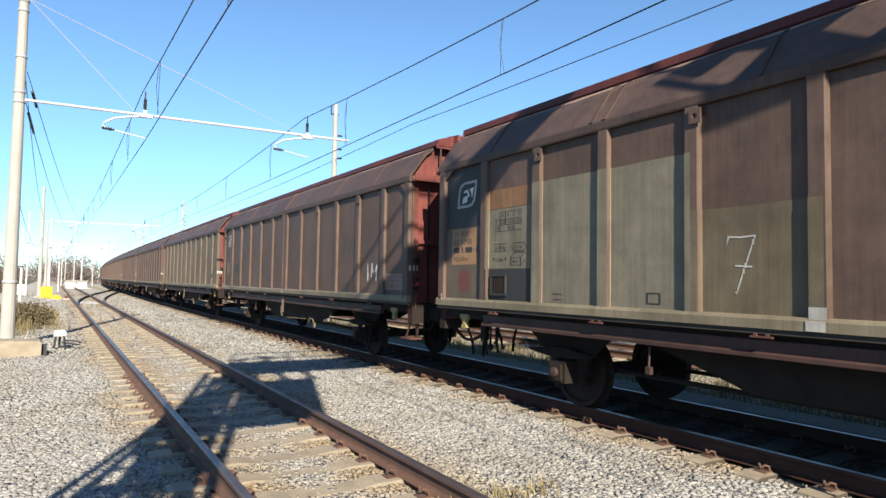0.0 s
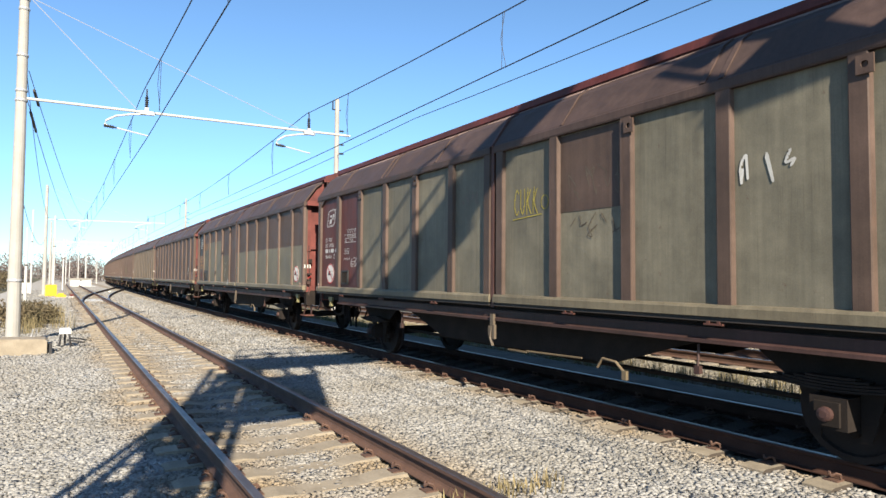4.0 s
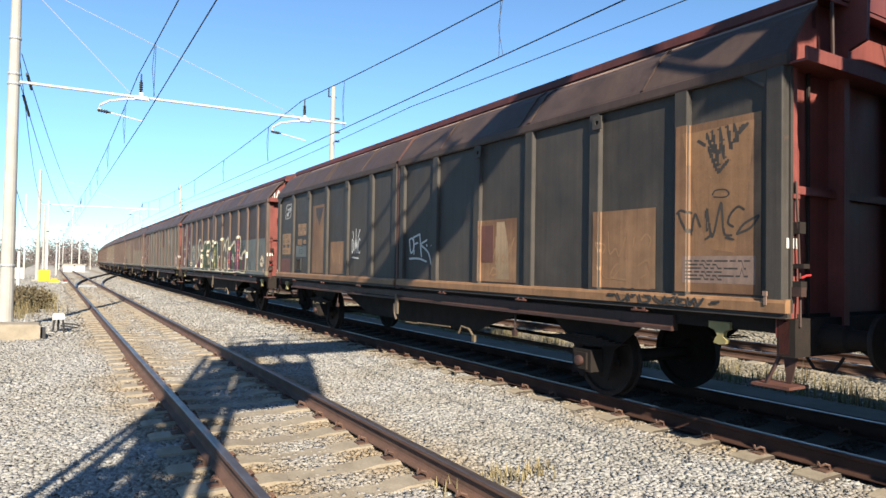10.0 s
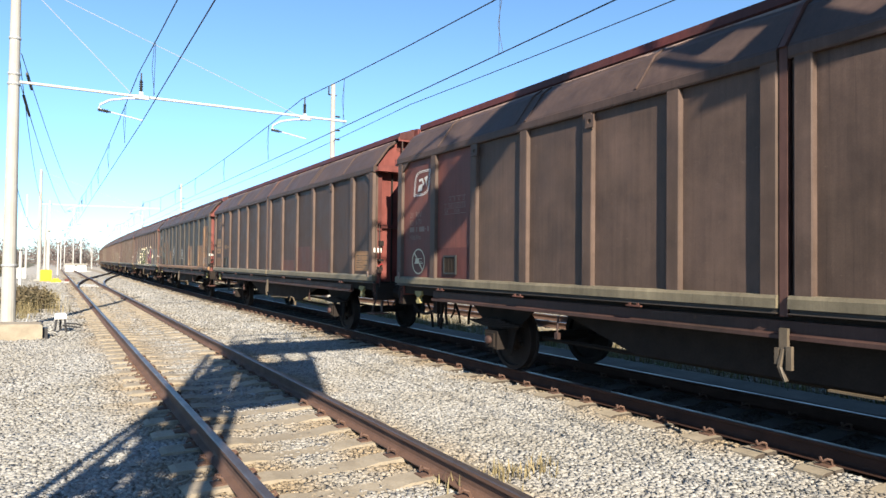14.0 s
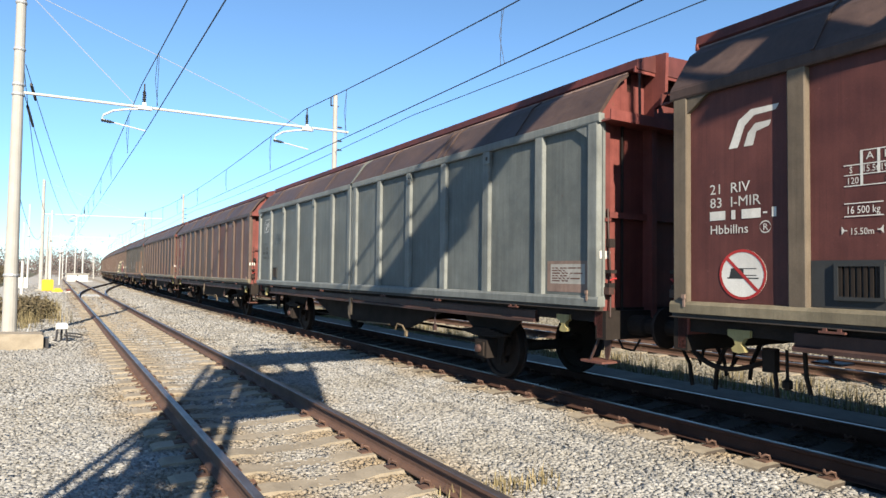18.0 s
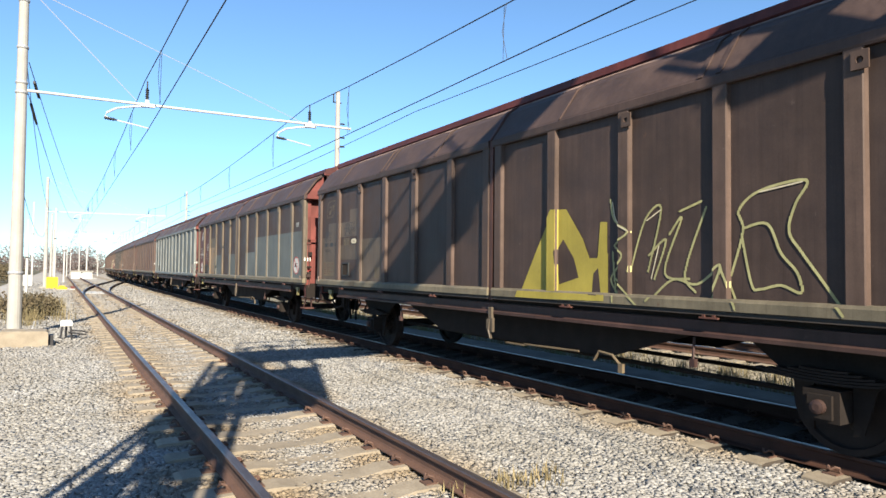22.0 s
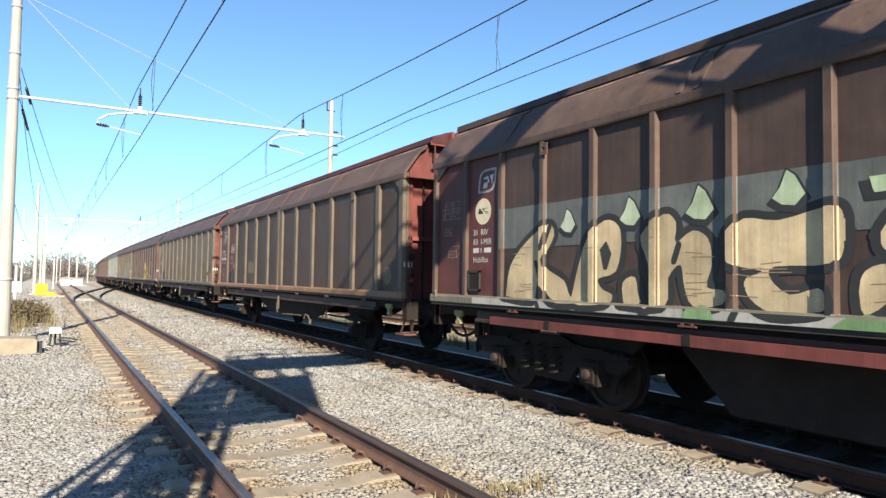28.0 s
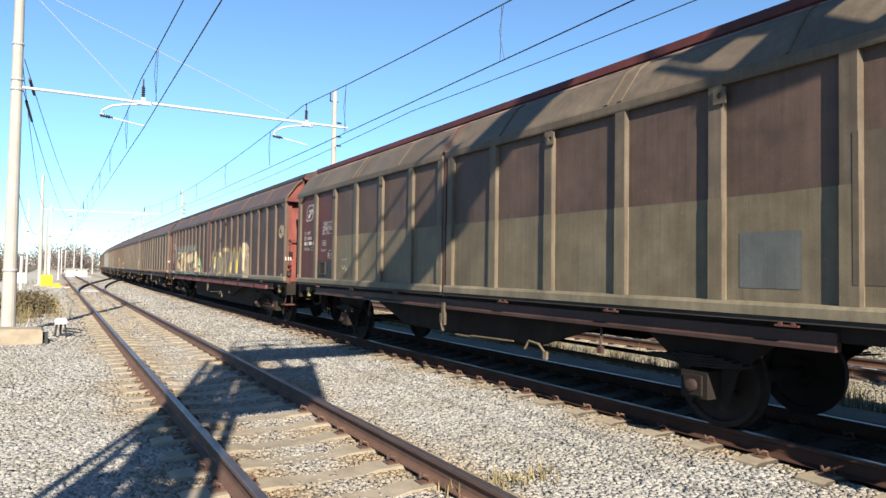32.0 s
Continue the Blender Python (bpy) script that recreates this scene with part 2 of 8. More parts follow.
def paint(name, col, col2, old=1.0):
    """Wagon paint: two tones in broad fields, weather streaks, drips, pale chips, rust specks and shallow dents. old: how worn."""
    m = bpy.data.materials.new(name)
    m.use_nodes = True
    nt = m.node_tree
    n, l = nt.nodes, nt.links
    b = n["Principled BSDF"]
    tc, oi = n.new("ShaderNodeTexCoord"), n.new("ShaderNodeObjectInfo")
    shift = n.new("ShaderNodeVectorMath")
    shift.operation = "MULTIPLY_ADD"
    shift.inputs[1].default_value = (31.0, 47.0, 0.0)
    l.new(oi.outputs["Random"], shift.inputs[0])
    l.new(tc.outputs["Object"], shift.inputs[2])

    def cloud(scale, detail, rough, stretch_=None):
        src = shift.outputs[0]
        if stretch_:
            mp = n.new("ShaderNodeMapping")
            mp.inputs["Scale"].default_value = stretch_
            l.new(src, mp.inputs[0])
            src = mp.outputs[0]
        t = n.new("ShaderNodeTexNoise")
        t.inputs["Scale"].default_value, t.inputs["Detail"].default_value, t.inputs["Roughness"].default_value = scale, detail, rough
        l.new(src, t.inputs["Vector"])
        return t.outputs["Fac"]

    def span(src, a, b_, lo, hi):
        r = n.new("ShaderNodeMapRange")
        for key_, v in (("From Min", a), ("From Max", b_), ("To Min", lo), ("To Max", hi)):
            r.inputs[key_].default_value = v
        l.new(src, r.inputs["Value"])
        return r.outputs[0]

    def times(src, fac):
        u = n.new("ShaderNodeVectorMath")
        u.operation = "SCALE"
        l.new(src, u.inputs[0])
        l.new(fac, u.inputs["Scale"])
        return u.outputs[0]

    def towards(src, fac, colour):
        x = n.new("ShaderNodeMix")
        x.data_type = "RGBA"
        x.inputs[7].default_value = (*colour, 1)
        l.new(fac, x.inputs[0])
        l.new(src, x.inputs[6])
        return x.outputs[2]

    broad = cloud(0.8, 5, 0.55)
    blot = cloud(2.4, 9, 0.66)
    first = n.new("ShaderNodeRGB")
    first.outputs[0].default_value = (*col, 1)
    out = towards(first.outputs[0], span(broad, 0.36, 0.64, 0, 1), col2)
    out = times(out, span(blot, 0.30, 0.70, 1 - 0.24 * old, 1 + 0.24 * old))
    out = times(out, span(cloud(1.7, 6, 0.62, (9.0, 9.0, 0.35)), 0.32, 0.68, 1 - 0.12 * old, 1 + 0.12 * old))
    out = times(out, span(cloud(1.3, 3, 0.5, (46.0, 46.0, 0.9)), 0.60, 0.74, 1, 1 - 0.20 * old))
    out = times(out, span(cloud(70, 3, 0.6), 0.3, 0.7, 0.92, 1.08))
    out = towards(out, span(cloud(13, 9, 0.72), 0.64, 0.70, 0, 0.30 * old), tuple(min(0.6, c * 1.7 + 0.03) for c in col))
    out = towards(out, span(cloud(6, 10, 0.74), 0.63, 0.71, 0, 0.55 * old), (0.085, 0.046, 0.030))
    out = times(out, span(oi.outputs["Random"], 0, 1, 0.93, 1.07))
    l.new(out, b.inputs["Base Color"])
    l.new(span(blot, 0.3, 0.7, 0.46, 0.68), b.inputs["Roughness"])
    b.inputs["Specular IOR Level"].default_value = 0.22
    soft, fine_ = n.new("ShaderNodeBump"), n.new("ShaderNodeBump")
    soft.inputs["Strength"].default_value, soft.inputs["Distance"].default_value = 0.32, 0.05
    fine_.inputs["Strength"].default_value, fine_.inputs["Distance"].default_value = 0.05, 0.008
    l.new(cloud(1.5, 3, 0.45), soft.inputs["Height"])
    l.new(blot, fine_.inputs["Height"])
    l.new(soft.outputs[0], fine_.inputs["Normal"])
    l.new(fine_.outputs[0], b.inputs["Normal"])
    return m


FRESH = ("white", "cream", "signred", "sprayyellow", "orange", "charcoal", "black")
for key, (c1, c2) in PAINT.items():
    M[key] = paint(key + "_paint", c1, c2, 0.45 if key in FRESH else 1.0)
for key, c1, c2 in (("red", (0.150, 0.044, 0.038), (0.092, 0.030, 0.027)), ("roofred", (0.096, 0.027, 0.025), (0.056, 0.022, 0.021)), ("lip", (0.152, 0.130, 0.090), (0.104, 0.090, 0.064)), ("sole", (0.053, 0.029, 0.026), (0.034, 0.022, 0.019))):
    M[key] = paint(key + "_weathered", c1, c2, 1.0)


# ---- mesh helpers ----
def mesh(name, verts, faces):
    me = bpy.data.meshes.new(name)
    me.from_pydata(verts, [], faces)
    me.update()
    return me


def boxes(*bs):
    """Vertices and faces of several boxes (x0, x1, y0, y1, z0, z1) in one list."""
    v, f = [], []
    for x0, x1, y0, y1, z0, z1 in bs:
        o = len(v)
        v += [(x0, y0, z0), (x1, y0, z0), (x1, y1, z0), (x0, y1, z0), (x0, y0, z1), (x1, y0, z1), (x1, y1, z1), (x0, y1, z1)]
        f += [tuple(o + i for i in q) for q in ((3, 2, 1, 0), (4, 5, 6, 7), (0, 1, 5, 4), (1, 2, 6, 5), (2, 3, 7, 6), (3, 0, 4, 7))]
    return v, f


def join(*vf):
    v, f = [], []
    for a, b in vf:
        o = len(v)
        v += list(a)
        f += [tuple(o + i for i in q) for q in b]
    return v, f


def extrude(profile, y0, y1, axis="y"):
    """A closed prism of the (x, z) outline from y0 to y1; axis x: the outline is (y, z) and runs along x."""
    n = len(profile)
    put = (lambda p, s: (p[0], s, p[1])) if axis == "y" else ((lambda p, s: (s, p[0], p[1])) if axis == "x" else (lambda p, s: (p[0], p[1], s)))
    v = [put(p, y0) for p in profile] + [put(p, y1) for p in profile]
    f = [tuple(range(n)), tuple(range(2 * n - 1, n - 1, -1))]
    f += [(i, i + n, (i + 1) % n + n, (i + 1) % n) for i in range(n)]
    return v, f


def tube(path, r, n=6, taper=1.0):
    """A round bar along a list of points; taper is the last radius over the first."""
    v, f = [], []
    pts = [Vector(p) for p in path]
    for i, p in enumerate(pts):
        d = (pts[min(i + 1, len(pts) - 1)] - pts[max(i - 1, 0)]).normalized()
        up = Vector((0, 0, 1)) if abs(d.z) < 0.95 else Vector((1, 0, 0))
        s = d.cross(up).normalized()
        t = s.cross(d)
        rr = r * (1 + (taper - 1) * i / max(1, len(pts) - 1))
        for k in range(n):
            w = 2 * math.pi * k / n
            v.append(tuple(p + s * (rr * math.cos(w)) + t * (rr * math.sin(w))))
    for i in range(len(pts) - 1):
        for k in range(n):
            f.append((i * n + k, i * n + (k + 1) % n, (i + 1) * n + (k + 1) % n, (i + 1) * n + k))
    f.append(tuple(range(n - 1, -1, -1)))
    f.append(tuple(range((len(pts) - 1) * n, len(pts) * n)))
    return v, f


def lathe(profile, n=20, axis="x"):
    """A body of revolution of (radius, along) pairs about the x, y or z axis."""
    v, f = [], []
    for r, s in profile:
        for k in range(n):
            w = 2 * math.pi * k / n
            c, d = r * math.cos(w), r * math.sin(w)
            v.append((s, c, d) if axis == "x" else ((c, s, d) if axis == "y" else (c, d, s)))
    m = len(profile)
    for i in range(m - 1):
        for k in range(n):
            f.append((i * n + k, i * n + (k + 1) % n, (i + 1) * n + (k + 1) % n, (i + 1) * n + k))
    f.append(tuple(range(n)))
    f.append(tuple(range((m - 1) * n, m * n)))
    return v, f


def moved(vf, x=0, y=0, z=0):
    return [(a + x, b + y, c + z) for a, b, c in vf[0]], vf[1]


def fixed(me):
    """Makes the normals of a closed mesh point outwards."""
    bm = bmesh.new()
    bm.from_mesh(me)
    bmesh.ops.recalc_face_normals(bm, faces=bm.faces)
    bm.to_mesh(me)
    bm.free()
    return me


CACHE = {}


def data(key, vf, material):
    """A mesh that is made once for each key and material."""
    k = (key, material)
    if k not in CACHE:
        me = fixed(mesh(key, *(vf() if callable(vf) else vf)))
        me.materials.append(M[material])
        CACHE[k] = me
    return CACHE[k]


def part(name, vf, material, parent, label="", at=None, key=None):
    """ONE mesh object under a thing or a part. key: share the mesh between alike pieces."""
    if key:
        me = data(key, vf, material)
    else:
        me = fixed(mesh(name, *vf))
        me.materials.append(M[material])
    ob = new(name, me)
    ob.parent = parent
    if at is not None:
        ob.matrix_local = at if isinstance(at, Matrix) else Matrix.Translation(at)
    if label:
        tagged(ob, label)
    return ob


def thing(name, label, category, group="", kind="", at=(0, 0, 0)):
    ob = new(name)
    ob.empty_display_size = 0.3
    ob.matrix_world = at if isinstance(at, Matrix) else Matrix.Translation(at)
    return tagged(ob, label, category, group, kind)


def solid(name, vf, material, label, category, kind="", group="", at=None):
    me = fixed(mesh(name, *vf))
    me.materials.append(M[material])
    ob = new(name, me)
    if at is not None:
        ob.matrix_world = at if isinstance(at, Matrix) else Matrix.Translation(at)
    return tagged(ob, label, category, group, kind)

# ---- plan: x across the tracks, y along them, z = 0 at the rail tops ----
X_NEAR, X_TRAIN, X_FAR = 2.03, 6.74, 12.65
BEND, RADIUS = 22.0, 2800.0
BED = -0.205


def line_at(s, side=0.0):
    """Place and turn on the train's track s metres along it, side metres to the right."""
    a = max(0.0, s - BEND) / RADIUS
    x = X_TRAIN + RADIUS * (1 - math.cos(a))
    y = min(s, BEND) + RADIUS * math.sin(a)
    return x + side * math.cos(a), y - side * math.sin(a), a


# ---- ground ----
gv, gf = [], []
xs = [-1500, -400, -120, -40, -12, -3.2, 22, 60, 160, 500, 1500]
ys = [-1500, -400, -120, -40, 0, 40, 80, 160, 320, 700, 2500]
for y in ys:
    for x in xs:
        gv.append((x, y, -0.62))
for j in range(len(ys) - 1):
    for i in range(len(xs) - 1):
        o = j * len(xs) + i
        gf.append((o, o + 1, o + len(xs) + 1, o + len(xs)))
ground = new("ground", mesh("ground", gv, gf))
ground.data.materials.append(M["soil"])
tagged(ground, "dry earth and thin grass beside the railway", "ground", kind="structure")

bv, bf = [], []
cols = [-5.5, -3.6, -1.2, 0.3, 1.2, 2.8, 3.8, 4.9, 5.6, 7.9, 9.0, 10.5, 11.6, 13.7, 14.8, 17.0]
rows = [-40 + 2.0 * i for i in range(34)] + [30 + 12 * i for i in range(34)]
for y in rows:
    off = line_at(y)[0] - X_TRAIN
    for i, x in enumerate(cols):
        z = BED + 0.018 * noise.noise((x * 0.8, y * 0.5, 0)) - 0.017
        if i == 0:
            z = -0.65
        elif i == 1:
            z = -0.30
        elif i == len(cols) - 1:
            z = -0.66
        bv.append((x + off * min(1, max(0, (x + 2) / 6)), y, z))
for j in range(len(rows) - 1):
    for i in range(len(cols) - 1):
        o = j * len(cols) + i
        bf.append((o, o + 1, o + len(cols) + 1, o + len(cols)))
bed = new("ballast_bed", mesh("ballast_bed", bv, bf))
bed.data.materials.append(M["ballast"])
bed.data.materials.append(M["shadestone"])
bed.data.materials.append(M["grit"])
# the strip under the train is coloured dark for its shade; grit lies beyond
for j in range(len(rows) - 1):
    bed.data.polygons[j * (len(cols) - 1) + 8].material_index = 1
    for i in range(9, len(cols) - 1):
        bed.data.polygons[j * (len(cols) - 1) + i].material_index = 2
tagged(bed, "pale grey crushed stone ballast under the tracks", "ballast", kind="structure")

# ---- rails ----
RAIL = [(-0.072, -0.170), (0.072, -0.170), (0.072, -0.160), (0.018, -0.143), (0.009, -0.125), (0.009, -0.050), (0.035, -0.036), (0.036, -0.008),
        (0.028, 0.0), (-0.028, 0.0), (-0.036, -0.008), (-0.035, -0.036), (-0.009, -0.050), (-0.009, -0.125), (-0.018, -0.143), (-0.072, -0.160)]


def rail(name, points, parent=None, rust="rail_rust"):
    """A rail swept along (x, y, turn) points; the running surface is bright, the rest rusty."""
    v, f = [], []
    n = len(RAIL)
    for x, y, a in points:
        for px, pz in RAIL:
            v.append((x + px * math.cos(a), y - px * math.sin(a), pz))
    mats = []
    for j in range(len(points) - 1):
        for i in range(n):
            f.append((j * n + i, j * n + (i + 1) % n, (j + 1) * n + (i + 1) % n, (j + 1) * n + i))
            mats.append(1 if i in (7, 8, 9) else 0)
    f.append(tuple(range(n)))
    f.append(tuple(range((len(points) - 1) * n, len(points) * n)))
    mats += [0, 0]
    me = mesh(name, v, f)
    me.materials.append(M[rust])
    me.materials.append(M["rail_top"])
    me.polygons.foreach_set("material_index", mats)
    ob = new(name, fixed(me))
    ob.parent = parent
    return ob


track_near = thing("track_near", "railway track of rusty steel rails on concrete sleepers", "track", kind="structure")
track_train = thing("track_train", "shaded railway track under the goods train", "track", kind="structure")
track_far = thing("track_far", "sunlit railway track behind the goods train", "track", kind="structure")
ends = [-40, 0, 10, 25, 60, 120, 330]
for sx in (-0.7535, 0.7535):
    rail("rail", [(X_NEAR + sx, y, 0) for y in ends], track_near)
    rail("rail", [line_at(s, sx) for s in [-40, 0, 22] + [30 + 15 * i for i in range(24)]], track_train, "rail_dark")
    rail("rail", [line_at(s, sx + X_FAR - X_TRAIN) for s in [-40, 0, 22] + [30 + 15 * i for i in range(24)]], track_far)
# crossover from the near track to the train's track
crossover = thing("crossover", "curved rusty switch rails joining two tracks", "track", kind="structure")
for sx in (-0.7535, 0.7535):
    pts = []
    for i in range(21):
        k = i / 20
        y = 41 + 64 * k
        w = k * k * (3 - 2 * k)
        tx = line_at(y)[0]
        dw = 6 * k * (1 - k) / 64 * (tx - X_NEAR)
        pts.append((X_NEAR + (tx - X_NEAR) * w + sx, y, math.atan(dw)))
    rail("rail", pts, crossover)

SLEEPER = [(-1.15, -0.26), (-1.15, -0.185), (-1.10, -0.172), (-0.80, -0.172), (-0.45, -0.172), (-0.30, -0.195), (0.30, -0.195), (0.45, -0.172), (1.10, -0.172), (1.15, -0.185), (1.15, -0.26)]


def clip_vf():
    return join(tube([(0.0, -0.05, -0.165), (0.02, -0.05, -0.115), (0.05, -0.03, -0.105), (0.07, 0.0, -0.13), (0.05, 0.03, -0.105), (0.02, 0.05, -0.115), (0.0, 0.05, -0.165)], 0.012, 5),
                boxes((-0.04, 0.09, -0.06, 0.06, -0.175, -0.160)))


def sleepers(track, centre, y0, count, clips, material="sleeper"):
    for k in range(count):
        y = y0 + 0.6 * k + random.uniform(-0.012, 0.012)
        x, yy, a = centre(y)
        s = part("sleeper", lambda: extrude(SLEEPER, -0.125, 0.125), material, track, key="sleeper" + material,
                 at=pose(x, yy, random.uniform(-0.006, 0.002), 0, 0, -math.degrees(a) + random.uniform(-0.5, 0.5)))
        if material == "shadestone" and len(s.data.materials) == 1:
            # the train's shade is in the dark colour; the sunward ends stay pale
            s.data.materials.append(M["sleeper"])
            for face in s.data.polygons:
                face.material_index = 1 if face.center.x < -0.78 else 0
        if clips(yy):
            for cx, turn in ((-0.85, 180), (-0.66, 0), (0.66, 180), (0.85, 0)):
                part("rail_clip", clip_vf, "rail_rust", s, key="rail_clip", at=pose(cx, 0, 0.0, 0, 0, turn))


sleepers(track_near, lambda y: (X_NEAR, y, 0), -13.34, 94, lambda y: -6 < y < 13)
sleepers(track_train, line_at, -13.04, 99, lambda y: 2 < y < 27, "shadestone")
sleepers(track_far, lambda s: line_at(s, X_FAR - X_TRAIN), 2.2, 40, lambda y: y < -99)

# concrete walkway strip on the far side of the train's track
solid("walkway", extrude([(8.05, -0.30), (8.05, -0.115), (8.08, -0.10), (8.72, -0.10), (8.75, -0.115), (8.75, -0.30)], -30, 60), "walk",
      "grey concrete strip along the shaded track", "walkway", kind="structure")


# ---- masts and overhead line ----
SPAN, MAST_Y = 42.0, 19.4


def mast(y, x=-0.92, top=8.35, arms=True):
    m = thing("catenary_mast", "pale concrete mast with a long steel arm over two tracks", "mast", "catenary masts", at=(0, y, 0))
    part("pole", lathe([(0.165, -0.6), (0.16, 0.0), (0.105, top - 0.05), (0.085, top)], 16, "z"), "pole", m, at=(x, 0, 0))
    part("foundation", boxes((x - 0.35, x + 0.35, -0.35, 0.35, -0.7, -0.06)), "concrete", m)
    for z in (1.4, 5.95, 6.2, 7.1, top - 0.5, top - 0.25):
        part("band", lathe([(0.172 - 0.0062 * z, -0.03), (0.184 - 0.0062 * z, 0), (0.172 - 0.0062 * z, 0.04)], 14, "z"), "galv", m, at=(x, 0, z))
    if not arms:
        return m
    part("arm", tube([(x, 0, 6.02), (8.0, 0, 6.10)], 0.036, 8), "whitepaint", m, "long white steel tube arm")
    for ex in (1.72, 6.35):
        part("stay_wire", tube([(x + 0.1, 0, top - 0.15), (ex, 0, 6.12)], 0.009, 5), "galv", m)
    for c in (1.98, 6.62):
        part("insulator", join(lathe([(0.02, 0), (0.02, 0.12)] + [p for i in range(5) for p in ((0.055, 0.13 + 0.06 * i), (0.03, 0.16 + 0.06 * i))] + [(0.02, 0.45), (0.02, 0.62)], 10, "z")),
             "wire", m, at=(c, 0, 6.08))
        part("bracket", boxes((-0.16, 0.2, -0.05, 0.05, -0.08, 0.02), (-0.05, 0.05, -0.04, 0.04, 0.0, 0.12)), "galv", m, at=(c, 0, 6.06))
        part("drop_tube", tube([(c + 0.05, 0, 6.0), (c - 0.35, 0, 5.95), (c - 0.75, 0, 5.85), (c - 0.98, 0, 5.70), (c - 1.02, 0, 5.60), (c - 0.9, 0, 5.55)], 0.028, 7), "whitepaint", m)
        part("arm_insulator", lathe([(0.02, -0.16)] + [p for i in range(4) for p in ((0.05, -0.12 + 0.06 * i), (0.028, -0.09 + 0.06 * i))] + [(0.02, 0.16)], 10, "x"), "wire", m, at=pose(c - 0.88, 0, 5.545, 0, 6, 0))
        part("steady_arm", tube([(c - 0.75, 0, 5.53), (c + 0.05, 0, 5.40)], 0.018, 6), "whitepaint", m)
    return m


for k in range(-1, 6):
    mast(MAST_Y + SPAN * k, top=8.8)


def wires(name, centre, label, z_contact=5.38, z_top=6.72, sag=0.62, contact=True, y_end=7):
    w = thing(name, label, "overhead wire")
    top_pts = []
    for k in range(-1, y_end):
        y0 = MAST_Y + SPAN * (k - 1)
        off = 0.14 if k % 2 else -0.14
        for i in range(12):
            u = i / 12
            y = y0 + SPAN * u
            top_pts.append((centre(y), y, z_top - sag * 4 * u * (1 - u)))
            if contact and i % 2 == 1 and y < 150:
                zt = z_top - sag * 4 * u * (1 - u)
                part("dropper", tube([(centre(y) - 0.02, y, zt), (centre(y) - 0.05, y + 0.08, (zt + z_contact) / 2), (centre(y), y, z_contact)], 0.006, 4), "wire", w)
                part("dropper", tube([(centre(y) + 0.02, y + 0.12, zt), (centre(y), y + 0.12, z_contact)], 0.006, 4), "wire", w)
    part("messenger_wire", tube(top_pts, 0.012, 5), "wire", w)
    if contact:
        part("contact_wire", tube([(centre(y) + (0.10 + 0.008 * (y - 19.4) if y < 19.5 else 0.10), y, z_contact) for y in (-64, -20, 10, 19.4, 40, 61.4, 100, 145, 220, 270)], 0.011, 5), "wire", w)


wires("overhead_wire", lambda y: 1.90, "dark overhead contact line above the empty track", 5.32, 6.66, 0.40)
wires("overhead_wire", lambda y: line_at(y)[0] - 0.22, "dark overhead contact line above the train", 5.20, 6.62, 0.60)
wires("feeder_wire", lambda y: line_at(y)[0] + 3.6, "single dark feeder wire behind the train", z_top=6.98, sag=0.25, contact=False)


# slender poles on the other side of the train
def side_mast(x, y, top):
    m = thing("line_pole", "pale slim pole with small insulators", "pole", "line poles", at=(x, y, 0))
    part("pole", lathe([(0.15, -0.7), (0.14, 0), (0.095, top)], 12, "z"), "pole", m)
    part("pole_cap", boxes((-0.22, 0.16, -0.03, 0.03, top - 0.5, top - 0.46), (-0.22, -0.18, -0.03, 0.03, top - 0.5, top - 0.1)), "wire", m)
    for z in (top - 1.4, top - 2.0, top - 2.4):
        part("insulator", lathe([(0.02, 0)] + [p for i in range(3) for p in ((0.05, 0.03 + 0.06 * i), (0.03, 0.06 + 0.06 * i))] + [(0.02, 0.22)], 8, "x"), "wire", m, at=(0.12, 0, z))


side_mast(10.35, 26.6, 9.35)
for k in range(1, 5):
    x, y, a = line_at(26.6 + SPAN * k, 3.7)
    side_mast(x, y, 9.2)

# ---- the goods train: long sliding-wall wagons ----
PITCH, HALF = 15.1, 7.07
SIDE, RIB = 1.363, 1.415
Z0, Z1, Z2, Z3 = 1.17, 1.33, 3.345, 3.455
SHOULDER = [(1.415, Z3), (1.405, 3.475), (1.12, 3.865), (1.09, 3.89), (0.95, 3.985), (0.935, 3.96), (1.08, 3.85), (1.37, Z3)]


def rib_places(half, n=6):
    """Centres of the ribs of the two doors of a wagon side, front to rear."""
    if n == 6:
        return [6.95, 5.80, 4.64, 3.48, 2.31, 1.12, 0.13], [-0.17, -1.30, -2.48, -3.66, -4.83, -6.0, -6.95]
    step = (half - 0.32) / n
    front = [half - 0.08 - step * i for i in range(n)] + [0.26]
    return front, [-y for y in reversed(front)]


def ribs_of(w):
    front, rear = rib_places(w["half"], w["n"])
    return front + rear


def wheelset_vf(r=0.46):
    wheel = lathe([(0.10, -0.07), (0.14, -0.07), (0.18, -0.02), (r - 0.07, -0.03), (r - 0.055, -0.062), (r, -0.062), (r - 0.004, 0.035), (r + 0.028, 0.045), (r + 0.028, 0.07), (r - 0.055, 0.07), (r - 0.07, 0.02), (0.18, 0.03), (0.14, 0.09), (0.10, 0.09)], 28, "x")
    return wheel


